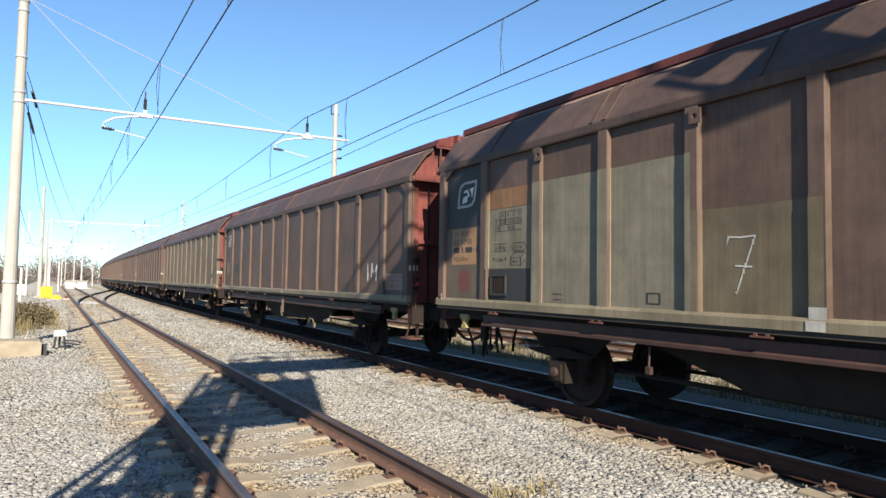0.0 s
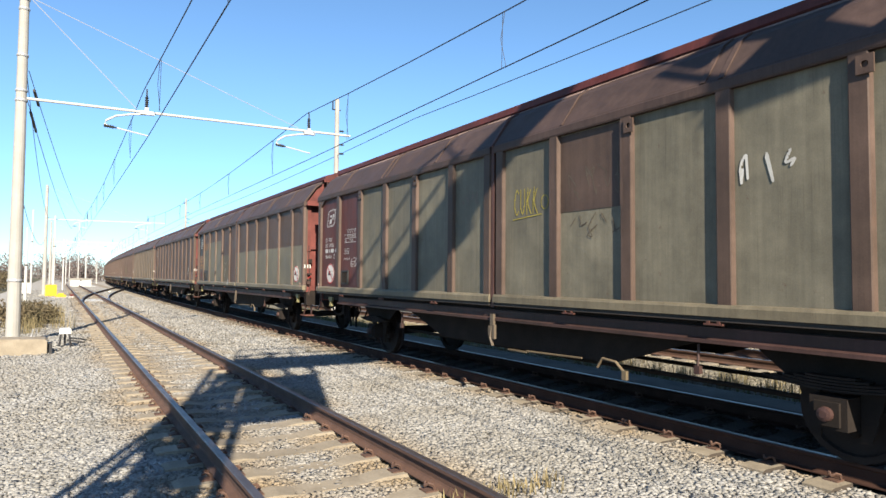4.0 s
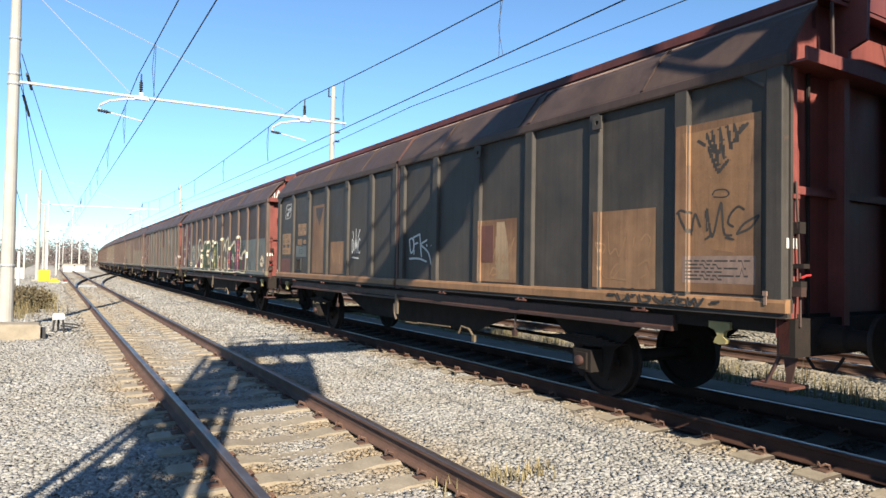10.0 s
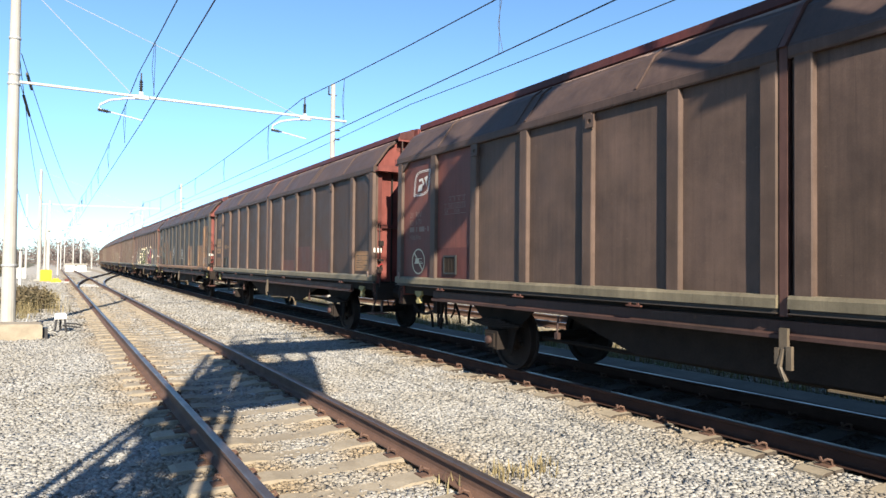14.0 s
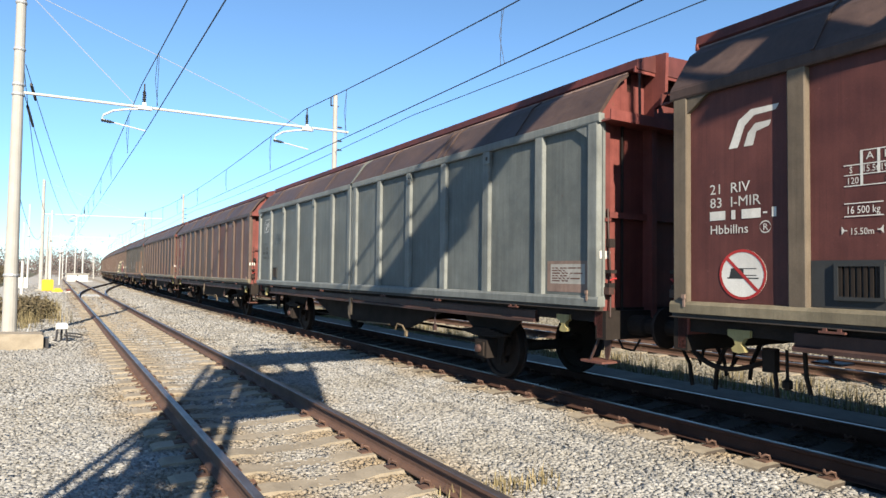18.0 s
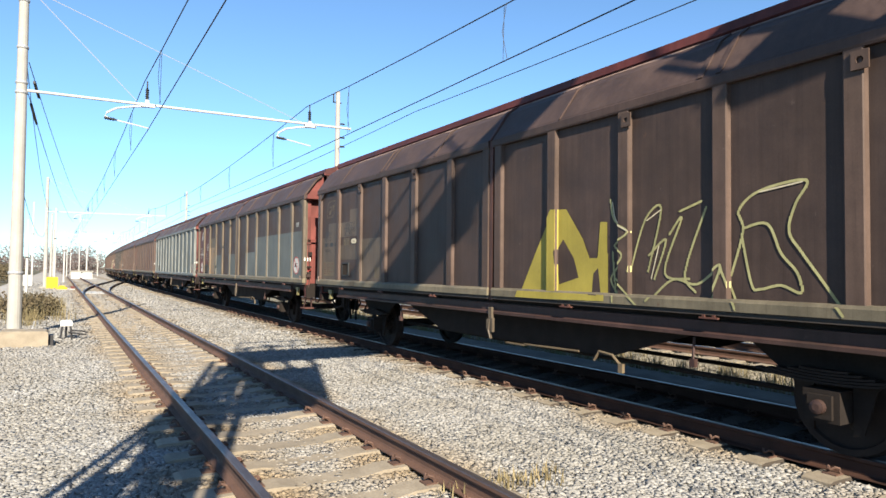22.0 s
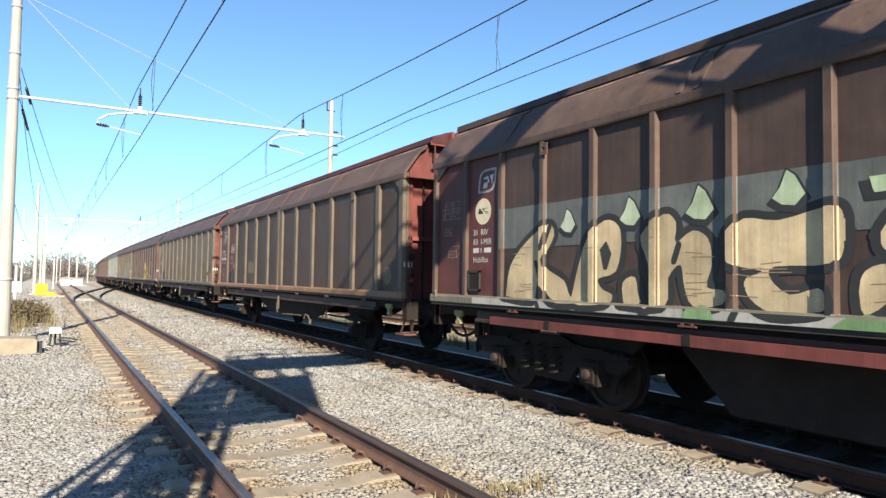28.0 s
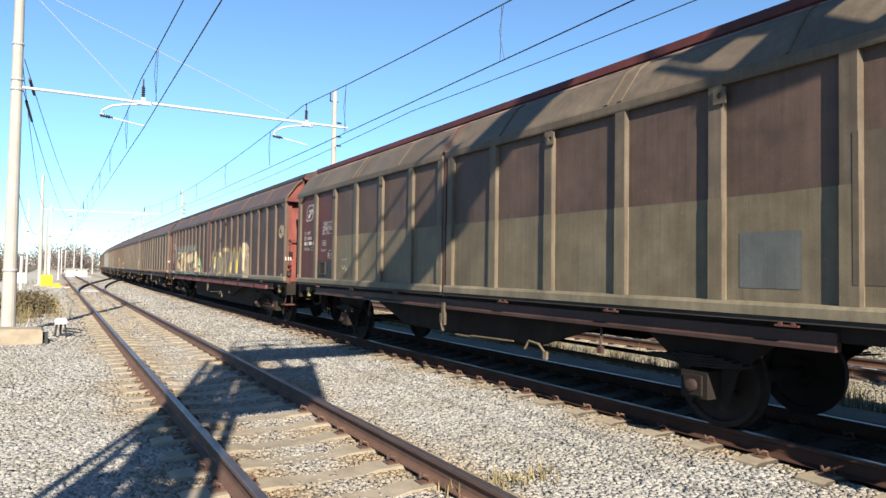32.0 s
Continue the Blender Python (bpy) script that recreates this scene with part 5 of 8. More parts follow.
# wagon with the chalked figure
A = wagon("brown", label="two-tone brown and pale green-grey sliding-wall wagon with a chalked figure")
band(A, 2.35, 4.75, Z1 - 0.02, 2.90, "greygreen", 1, 1)
band(A, 4.75, 6.0, Z1 - 0.02, 2.32, "straw", 1, 2)
band(A, 7.1, 14.0, Z1 - 0.02, 2.36, "greygreen", 1, 3)
flat(A, "paint_patch", [rect(0.22, 1.12, 2.42, Z2 - 0.01)], "charcoal", 1)
flat(A, "paint_patch", [rect(0.22, 1.12, Z1, 2.41)], "olive", 1)
flat(A, "paint_patch", [rect(1.32, 2.28, 2.63, 2.90)], "ochre", 1)
flat(A, "paint_patch", [rect(1.32, 2.28, 1.78, 2.62)], "greygreen", 1)
flat(A, "paint_patch", [rect(1.32, 2.28, Z1, 1.77)], "charcoal", 1)
flat(A, "paint_patch", [disc(0.72, 1.60, 0.17)], "oxidelight", 2)
emblem(A, 0.68, 2.92)
numbers(A, 0.42, 1.90, "charcoal", "orange", mark=False)
load_table(A, 1.48, 2.30, "charcoal")
weight_box(A, 1.48, 2.02, "charcoal")
hexagon(A, 1.88, 2.02, "charcoal", None)
crate_sign(A, 1.86, 1.82, "charcoal")
length_mark(A, 1.46, 1.88, "charcoal")
vent(A, 1.42, 1.40)
wrap(A, "chalk_figure", strokes(place(GLYPH["7"], 5.11, 1.52, 0.28, 0.52), 0.016, False), "chalk", 3, "white chalked figure seven")
flat(A, "hatch", frame_lines(4.18, 4.36, 1.38, 1.50, 0.012), "charcoal", 2)
flat(A, "hatch", frame_lines(2.72, 2.88, 1.38, 1.46, 0.010), "brown", 2)
wrap(A, "paint_spill", [rect(5.86, 6.02, Z0, 1.42)], "chalk", 3)
no_hump(A, 13.45, 1.62, 0.21)

# grey-green wagon with oxide-red front panels
B = wagon(["oxide", "oxide"] + ["greygreen"] * 10, label="grey-green sliding-wall wagon with dark red front panels")
emblem(B, 0.68, 2.90)
numbers(B, 0.42, 1.98)
no_hump(B, 0.74, 1.63)
load_table(B, 1.55, 2.30)
weight_box(B, 1.55, 2.06)
crate_sign(B, 1.92, 1.78)
length_mark(B, 1.55, 1.92)
vent(B, 1.45, 1.40)
band(B, 8.42, 9.52, 2.38, Z2 - 0.01, "brown", 1, 4)
wrap(B, "spray_tag", spray_word("CUKK", 7.52, 2.42, 0.52, 0.34, 0.016) + stroke([(7.5, 2.36), (8.1, 2.40)], 0.014) + stroke([(8.16 + 0.07 * math.cos(k * 0.7), 2.55 + 0.09 * math.sin(k * 0.7)) for k in range(10)], 0.014), "sprayyellow", 2, "thin pale yellow spray tag")
wrap(B, "spray_tag", scribble(8.62, 2.48, 0.86, 0.42, 21, 11, 0.014) + scribble(8.66, 2.0, 0.8, 0.34, 22, 8, 0.012), "tan", 2, "thin faint spray scribbles")
wrap(B, "spray_tag", scribble(6.25, 2.66, 0.42, 0.22, 23, 5, 0.010), "faded", 2)
wrap(B, "spray_tag", scribble(10.9, 2.4, 0.5, 0.3, 24, 4, 0.025), "white", 2)
no_hump(B, 13.45, 1.62, 0.21)

# wagon with the large painted words
C = wagon(["oxide", "oxide"] + ["dark"] * 10, label="brown and pale grey sliding-wall wagon with large purple and green graffiti")
band(C, 2.32, 14.05, Z0, 2.30, "bluegrey", 1, 5)
flat(C, "paint_patch", [rect(1.30, 2.22, Z1, 1.62)], "charcoal", 1)
slant_emblem(C, 0.70, 2.94)
for d in (1.27, 2.43):
    flat(C, "paint_patch", [rect(d - 0.066, d + 0.066, Z1, Z2 - 0.01)], "bluegrey", 1)
numbers(C, 0.42, 1.98, "white")
no_hump(C, 0.74, 1.58, 0.2)
load_table(C, 1.55, 2.35)
weight_box(C, 1.6, 2.12)
crate_sign(C, 1.6, 1.84)
vent(C, 1.42, 1.40)
wrap(C, "spray_tag", spray_word("YO!", 2.58, 2.02, 0.50, 0.24, 0.03) + spray_word("54!", 3.05, 1.98, 0.5, 0.24, 0.03) + spray_word("BUE", 2.90, 1.66, 0.52, 0.26, 0.032) + stroke([(3.0, 1.56), (3.3, 1.58)], 0.02) + scribble(2.5, 1.38, 0.5, 0.22, 31, 6, 0.012), "cream", 3, "cream hand-sprayed words")
wrap(C, "spray_tag", spray_word("SOCI", 1.74, 1.62, 0.46, 0.16, 0.02) + spray_word("201", 1.80, 1.42, 0.34, 0.16, 0.02), "white", 3)
# the letters: flat fillings, then a broad cream line round them, then spots
purple_fill = [[(3.54, 1.25), (3.99, 1.60), (4.22, 1.90), (4.00, 2.10), (4.00, 2.35), (4.27, 2.48), (4.57, 2.41), (4.69, 2.16), (4.75, 1.69), (4.84, 1.31)], [(6.54, 1.23), (6.50, 1.55), (6.56, 1.70), (6.71, 1.75), (6.93, 1.66), (6.90, 1.20)],
               [(10.50, 1.22), (10.50, 2.30), (10.66, 2.38), (10.96, 2.42), (11.03, 2.30), (10.97, 1.74), (10.98, 1.22)], [(11.30, 1.24), (11.31, 1.82), (11.58, 1.92), (11.60, 1.24)], [(9.52, 1.30), (9.50, 1.86), (9.66, 2.04), (9.86, 2.10), (9.90, 1.30)], [(10.18, 1.24), (10.22, 1.62), (10.38, 1.9), (10.48, 1.8), (10.47, 1.24)]]
green_fill = [[(4.75, 2.02), (5.05, 2.08), (5.14, 2.29), (5.37, 2.38), (5.74, 2.39), (5.74, 1.23), (4.93, 1.26), (5.05, 1.54), (4.96, 1.78), (4.78, 1.78)], [(5.77, 1.23), (5.81, 1.61), (5.74, 1.97), (5.80, 2.21), (6.01, 2.37), (6.28, 2.38), (6.37, 2.26), (6.37, 2.04), (6.04, 2.01), (5.94, 1.85), (6.18, 1.80), (6.22, 1.65), (6.07, 1.51), (6.47, 1.57), (6.48, 1.35), (6.55, 1.20)],
              [(6.93, 1.67), (7.10, 1.60), (7.24, 1.66), (7.22, 2.03), (7.25, 2.29), (7.53, 2.34), (7.63, 2.25), (7.67, 1.89), (7.76, 1.67), (7.78, 1.48), (7.71, 1.29), (7.52, 1.20), (6.93, 1.20)], [(9.62, 1.21), (9.49, 1.59), (9.50, 1.88), (9.62, 2.05), (10.02, 2.21), (10.17, 2.28), (10.30, 2.22), (10.36, 1.98), (10.47, 1.79), (10.47, 1.27)],
              [(10.97, 1.22), (10.97, 1.74), (11.31, 1.70), (11.31, 1.22)], [(11.58, 1.24), (11.58, 1.92), (11.90, 1.92), (11.91, 1.24)]]
grey_fill = [[(8.13, 1.25), (8.19, 1.83), (8.12, 2.24), (8.23, 2.38), (8.64, 2.41), (8.69, 2.25), (9.01, 2.23), (8.98, 2.33), (9.23, 2.41), (9.49, 2.45), (9.57, 2.33), (9.53, 1.95), (9.49, 1.74), (9.59, 1.28)]]
cream_lines = [[(3.45, 1.23), (3.96, 1.60), (4.22, 1.90), (4.05, 2.10), (4.03, 2.35), (4.27, 2.50), (4.57, 2.43), (4.70, 2.16), (4.75, 1.69), (4.85, 1.29)], [(4.75, 2.04), (5.05, 2.08), (5.12, 2.28), (5.35, 2.39), (5.74, 2.40)],
               [(4.78, 1.81), (4.95, 1.86), (5.09, 1.69), (5.00, 1.45), (4.88, 1.31)], [(5.0, 1.52), (4.9, 1.72), (4.82, 1.76)],
               [(5.77, 1.21), (5.83, 1.61), (5.75, 1.97), (5.79, 2.19), (6.01, 2.35), (6.24, 2.40), (6.37, 2.28), (6.38, 2.07), (6.22, 2.03), (6.01, 2.00), (5.95, 1.88), (6.13, 1.81), (6.22, 1.69), (6.07, 1.56), (6.18, 1.51), (6.45, 1.59), (6.51, 1.74), (6.71, 1.79), (7.10, 1.61), (7.22, 1.66), (7.18, 1.91), (7.10, 2.15)],
               [(7.12, 2.18), (6.97, 2.20), (6.92, 2.30), (7.00, 2.38), (7.17, 2.38), (7.22, 2.29), (7.12, 2.18)], [(7.24, 2.29), (7.52, 2.34), (7.62, 2.26), (7.67, 1.89), (7.77, 1.66), (7.79, 1.48), (7.71, 1.28), (7.55, 1.20)],
               [(6.49, 1.55), (6.52, 1.36), (6.60, 1.20), (6.78, 1.20)], [(3.98, 2.10), (4.12, 2.02), (4.16, 2.12), (4.18, 2.20)],
               [(8.13, 1.25), (8.19, 1.83), (8.10, 2.24), (8.21, 2.37), (8.62, 2.42), (8.69, 2.30), (8.66, 2.01), (8.76, 2.16), (8.89, 2.18), (9.01, 1.98), (8.96, 2.28), (9.21, 2.41), (9.48, 2.45), (9.57, 2.33), (9.53, 1.95), (9.47, 1.74), (9.60, 1.28)],
               [(8.73, 1.20), (8.80, 1.36), (8.80, 1.64), (8.87, 1.73), (8.95, 1.62), (8.96, 1.37), (9.13, 1.20)], [(9.64, 1.20), (9.50, 1.59), (9.49, 1.88), (9.60, 2.04), (9.82, 2.14), (10.02, 2.21), (10.17, 2.28), (10.30, 2.23), (10.38, 1.97)],
               [(10.48, 2.30), (10.52, 2.10), (10.46, 1.79), (10.50, 1.41), (10.47, 1.24)],
               [(10.52, 2.32), (10.65, 2.39), (10.90, 2.43), (11.02, 2.38), (11.05, 2.24), (10.99, 1.96), (10.96, 1.75), (11.16, 1.72), (11.28, 1.71), (11.32, 1.85), (11.53, 1.92), (11.76, 1.95), (11.90, 1.94), (11.94, 1.86), (11.92, 1.55), (11.89, 1.26)]]
base_line = [[(3.45, 1.22), (4.80, 1.235), (5.74, 1.225), (6.30, 1.23), (7.2, 1.225), (8.0, 1.235), (9.3, 1.225), (9.9, 1.235), (10.5, 1.24), (10.86, 1.27), (11.16, 1.275), (11.5, 1.245), (11.9, 1.24)]]
ring_in = [(9.88, 1.72), (9.99, 1.85), (10.08, 1.90), (10.14, 1.78), (10.24, 1.70), (10.26, 1.60), (10.17, 1.56), (10.06, 1.65), (9.91, 1.68)]
wrap(C, "graffiti_fill", grey_fill, "olive", 3, "grey-olive letter filling")
wrap(C, "graffiti_fill", green_fill, "green", 3, "dark green letter filling")
wrap(C, "graffiti_fill", purple_fill, "purple", 4, "dull purple letter filling")
wrap(C, "graffiti_outline", strokes([[(a + 0.035, b - 0.03) for a, b in q] for q in cream_lines], 0.09), "charcoal", 5)
wrap(C, "graffiti_halo", strokes(cream_lines, 0.088) + strokes(base_line, 0.04) + [disc(7.99, 1.56, 0.25, squash=0.68), [(5.62, 1.20), (5.78, 1.36), (5.96, 1.20)], [(6.35, 1.20), (6.52, 1.42), (6.86, 1.20)], [(7.66, 1.20), (7.86, 1.34), (8.20, 1.33), (8.46, 1.20)], [(8.64, 1.20), (8.80, 1.34), (8.98, 1.34), (9.26, 1.20)], [(9.40, 1.20), (9.58, 1.34), (9.86, 1.20)]], "cream", 6, "cream outline of the large letters")
wrap(C, "graffiti_halo", [ring_in], "cream", 7)
wrap(C, "graffiti_fill", [[(10.07 + (a - 10.07) * 0.5, 1.73 + (b - 1.73) * 0.5) for a, b in ring_in]], "bluegrey", 8)
rnd = random.Random(40)
spots_r, spots_o, curls = [disc(7.99, 1.56, 0.19, squash=0.68)], [], [[(8.02, 1.70), (8.07, 1.6), (8.05, 1.46)]]
for d0, d1, z0, z1, n, r0, r1, bin_ in ((4.30, 4.60, 1.38, 2.10, 8, 0.045, 0.075, spots_r), (3.80, 4.25, 1.32, 1.55, 4, 0.05, 0.07, spots_r), (5.20, 5.62, 1.34, 2.25, 8, 0.055, 0.09, spots_o), (5.85, 5.95, 1.40, 2.10, 5, 0.04, 0.06, spots_r), (6.10, 6.44, 1.28, 1.46, 5, 0.04, 0.06, spots_o), (6.62, 6.86, 1.32, 1.62, 4, 0.05, 0.08, spots_r),
                                        (7.32, 7.66, 1.32, 2.15, 9, 0.05, 0.085, spots_o), (7.02, 7.18, 1.30, 1.5, 2, 0.06, 0.08, spots_o), (9.60, 9.80, 1.36, 1.95, 8, 0.02, 0.03, spots_r), (9.95, 10.4, 1.32, 2.15, 16, 0.02, 0.032, spots_o), (10.62, 10.92, 1.32, 2.28, 24, 0.022, 0.036, spots_r), (11.04, 11.26, 1.32, 1.64, 7, 0.024, 0.034, spots_o), (11.36, 11.54, 1.32, 1.84, 8, 0.022, 0.032, spots_r), (11.64, 11.86, 1.32, 1.84, 10, 0.024, 0.034, spots_o)):
    done = []
    for k in range(n * 6):
        p = (rnd.uniform(d0, d1), rnd.uniform(z0, z1))
        r = rnd.uniform(r0, r1)
        if len(done) < n and all(math.hypot(p[0] - q[0], p[1] - q[1]) > r + q[2] + 0.02 for q in done):
            done.append((*p, r))
            bin_.append(disc(p[0], p[1], r, 12))
            if r > 0.05 and bin_ is spots_r:
                curls.append([(p[0] - 0.01, p[1] + 0.045), (p[0] + 0.03, p[1] + 0.01), (p[0] + 0.02, p[1] - 0.03)])
wrap(C, "graffiti_dot", spots_o, "spotolive", 5)
wrap(C, "graffiti_dot", spots_r, "spotred", 8)
wrap(C, "graffiti_dot", strokes(curls, 0.014), "charcoal", 9)
wrap(C, "spray_tag", spray_word("HEJ", 6.48, 2.24, 0.5, 0.20, 0.035) + spray_word("WOL", 6.50, 1.98, 0.46, 0.20, 0.035) + spray_word("WOL", 7.70, 2.14, 0.42, 0.19, 0.03) + spray_word("HEJ", 7.74, 1.88, 0.36, 0.20, 0.03)
     + spray_word("HEJ", 11.12, 2.10, 0.5, 0.2, 0.03) + spray_word("WOL.", 11.10, 1.86, 0.56, 0.2, 0.03) + stroke([(3.62, 2.2), (3.70, 2.0)], 0.03) + stroke([(3.70, 2.22), (3.78, 2.02)], 0.03) + stroke([(12.16, 1.6), (12.24, 1.3)], 0.035) + stroke([(12.26, 1.6), (12.34, 1.34)], 0.035),
     "charcoal", 8, "dark hand-sprayed words")
wrap(C, "spray_tag", scribble(12.25, 1.55, 0.65, 0.6, 33, 6, 0.012) + scribble(13.1, 1.6, 0.55, 0.6, 34, 5, 0.012), "brown", 3)
no_hump(C, 13.55, 1.62, 0.20, "oxidelight", "cream")
flat(C, "hatch", frame_lines(13.08, 13.28, 1.38, 1.52, 0.012), "charcoal", 3)

tag_lines = place(GLYPH["J"], -1.26, 3.46, 0.12, 0.24) + place(GLYPH["A"], -1.13, 3.44, 0.13, 0.26) + place(GLYPH["S"], -1.0, 3.46, 0.11, 0.24)
tv, tf = [], []
for q in strokes(tag_lines, 0.03):
    tf.append(tuple(range(len(tv), len(tv) + len(q))))
    tv += [(a, -HALF + 0.094 - 0.0004 * len(tf) / 20, b) for a, b in q]
part("spray_tag", (tv, tf), "white", C["ob"], "white spray tag on the red end wall")

# dark wagon with rust-coloured panels
D = wagon("soot", rib="soot", top="dark", lip="ochre", label="dark brown sliding-wall wagon with rust-orange patches and white tags")
emblem(D, 0.72, 2.95)
flat(D, "paint_patch", [rect(0.36, 1.12, 1.98, 2.34)], "bluegrey", 1)
flat(D, "paint_patch", [rect(0.24, 1.12, Z1, 1.70)], "rustbrown", 1)
numbers(D, 0.42, 1.86, "charcoal", "orange", mark=False)
flat(D, "plate", [rect(1.62, 2.24, 2.28, 2.58)], "orange", 1)
load_table(D, 1.62, 2.30, "charcoal")
weight_box(D, 1.62, 2.06, "charcoal", "orange")
hexagon(D, 1.98, 2.06, "charcoal", "orange")
flat(D, "paint_patch", [rect(1.48, 2.24, 1.74, 2.02)], "bluegrey", 1)
crate_sign(D, 1.72, 1.82, "charcoal")
vent(D, 1.55, 1.40)
flat(D, "paint_patch", [rect(2.66, 3.42, 1.36, 2.96)], "rustpatch", 1)
flat(D, "dark_mark", [[(2.82, 2.90), (3.36, 2.90), (3.10, 2.46)]], "brown", 2)
flat(D, "dark_mark", [[(2.86 + 0.09 * k, 2.88), (2.92 + 0.09 * k, 2.88), (2.96 + 0.06 * k, 2.66 - 0.03 * (3 - abs(k - 2))), (2.92 + 0.06 * k, 2.66)] for k in range(5)], "charcoal", 3)
flat(D, "paint_patch", [rect(3.82, 4.62, 1.36, 2.07)], "rustpatch", 1)
wrap(D, "spray_tag", scribble(3.9, 1.55, 0.65, 0.4, 41, 7, 0.018), "orange", 2)
wrap(D, "spray_tag", spray_word("DMC", 4.98, 1.80, 0.46, 0.30, 0.024) + stroke([(5.04, 1.72), (5.34, 1.70)], 0.03) + strokes([[(5.08, 2.12), (5.04, 2.26)], [(5.2, 2.12), (5.2, 2.3)], [(5.3, 2.12), (5.38, 2.28)]], 0.028), "white", 2, "white spray tag")
der = [[(7.47, 2.02), (7.53, 1.79), (7.64, 1.89), (7.58, 2.04), (7.47, 2.02)], [(7.62, 2.06), (7.64, 1.77)], [(7.62, 1.93), (7.76, 1.96)], [(7.62, 2.06), (7.81, 2.10)], [(7.83, 2.11), (7.90, 1.72), (7.86, 1.90)], [(7.90, 1.95), (8.07, 2.00)], [(7.88, 1.92), (8.12, 1.79), (8.22, 1.60)], [(7.48, 1.69), (7.81, 1.69), (8.06, 1.64)], [(8.06, 1.92), (8.08, 1.90)], [(8.28, 1.91), (8.30, 1.90)]]
wrap(D, "spray_tag", strokes(der, 0.034), "white", 2, "bold white spray tag with an underline")
for d0, d1, zt in ((9.60, 10.45, 2.24), (11.90, 12.74, 2.22)):
    flat(D, "paint_patch", [rect(d0, d1, 1.36, zt)], "rustpatch", 1)
flat(D, "rust_stain", [[(10.0, 1.40), (10.30, 1.40), (10.26, 1.9), (10.18, 2.2), (10.0, 2.2), (9.98, 1.8)]], "sand", 2)
wrap(D, "spray_tag", strokes([[(9.67, 1.85), (9.77, 1.75), (9.81, 1.75), (9.82, 1.94)], [(9.94, 1.69), (9.97, 1.83), (10.00, 1.64), (10.05, 1.76)], [(10.16, 1.74), (10.12, 1.66), (10.18, 1.64)], [(10.20, 1.73), (10.24, 1.66)], [(10.31, 1.88), (10.28, 1.76), (10.34, 1.85), (10.40, 1.97)], [(9.86, 1.46), (9.94, 1.56), (10.05, 1.49), (9.91, 1.45)]], 0.022)
     + strokes([[(11.94, 1.87), (12.00, 1.74), (12.04, 1.83), (11.94, 1.87)], [(12.09, 1.99), (12.11, 1.74), (12.20, 1.80), (12.25, 1.71), (12.34, 1.92)], [(12.34, 1.70), (12.37, 1.98)], [(12.44, 1.80), (12.46, 1.92)], [(12.55, 1.88), (12.62, 1.94), (12.68, 1.88), (12.65, 1.79)], [(11.96, 1.61), (12.03, 1.48), (12.16, 1.47), (12.28, 1.61), (12.20, 1.61), (12.13, 1.48), (12.36, 1.45)], [(12.51, 1.61), (12.63, 1.66), (12.66, 1.55), (12.55, 1.48)]], 0.016), "orange", 3, "faint pale spray tag on rust")
part("patch_plate", boxes((-SIDE - 0.010, -SIDE - 0.004, -0.16, 0.16, 0, 0.52)), "rustbrown", D["ob"], "riveted rust-coloured repair plate", at=(0, HALF - 9.77, 1.64))
flat(D, "paint_patch", [rect(13.02, 13.88, 1.36, 3.0)], "rustpatch", 1)
flat(D, "rust_stain", [[(13.20, 2.30), (13.34, 1.78), (13.62, 1.74), (13.74, 2.2), (13.82, 2.94), (13.10, 2.92)]], "ochre", 2)
flat(D, "dark_mark", strokes([[(13.24, 2.83), (13.31, 2.78)], [(13.33, 2.88), (13.41, 2.70)], [(13.39, 2.90), (13.46, 2.57)], [(13.47, 2.91), (13.52, 2.63)], [(13.55, 2.92), (13.59, 2.71)], [(13.62, 2.92), (13.65, 2.77)], [(13.70, 2.90), (13.62, 2.77)], [(13.75, 2.91), (13.67, 2.84)], [(13.35, 2.75), (13.44, 2.53)], [(13.56, 2.60), (13.46, 2.50)], [(13.50, 2.80), (13.44, 2.62)]], 0.034), "soot", 3)
wrap(D, "spray_tag", strokes([[(13.06, 2.14), (13.09, 2.06), (13.17, 1.92)], [(13.17, 1.92), (13.21, 2.12), (13.27, 1.99)], [(13.04, 2.13), (13.09, 2.16), (13.17, 2.13)], [(13.34, 1.95), (13.34, 2.16), (13.40, 1.89), (13.49, 2.21), (13.52, 1.93), (13.60, 1.90)], [(13.72, 2.13), (13.66, 2.16), (13.59, 2.10), (13.56, 2.02), (13.61, 1.98)], [(13.65, 1.91), (13.72, 2.00), (13.86, 2.07)], [(13.65, 1.91), (13.78, 1.96), (13.86, 2.06)], [(13.33, 1.87), (13.40, 1.92)], [(13.54, 1.88), (13.62, 1.86)]], 0.022)
     + strokes([[(13.40, 2.29), (13.43, 2.33), (13.53, 2.33), (13.57, 2.29), (13.53, 2.26), (13.41, 2.27)]], 0.012), "soot", 4, "dark spray tag on rust")
notice(D, 13.11, 1.45, 0.72, 0.26, "faded", "soot")
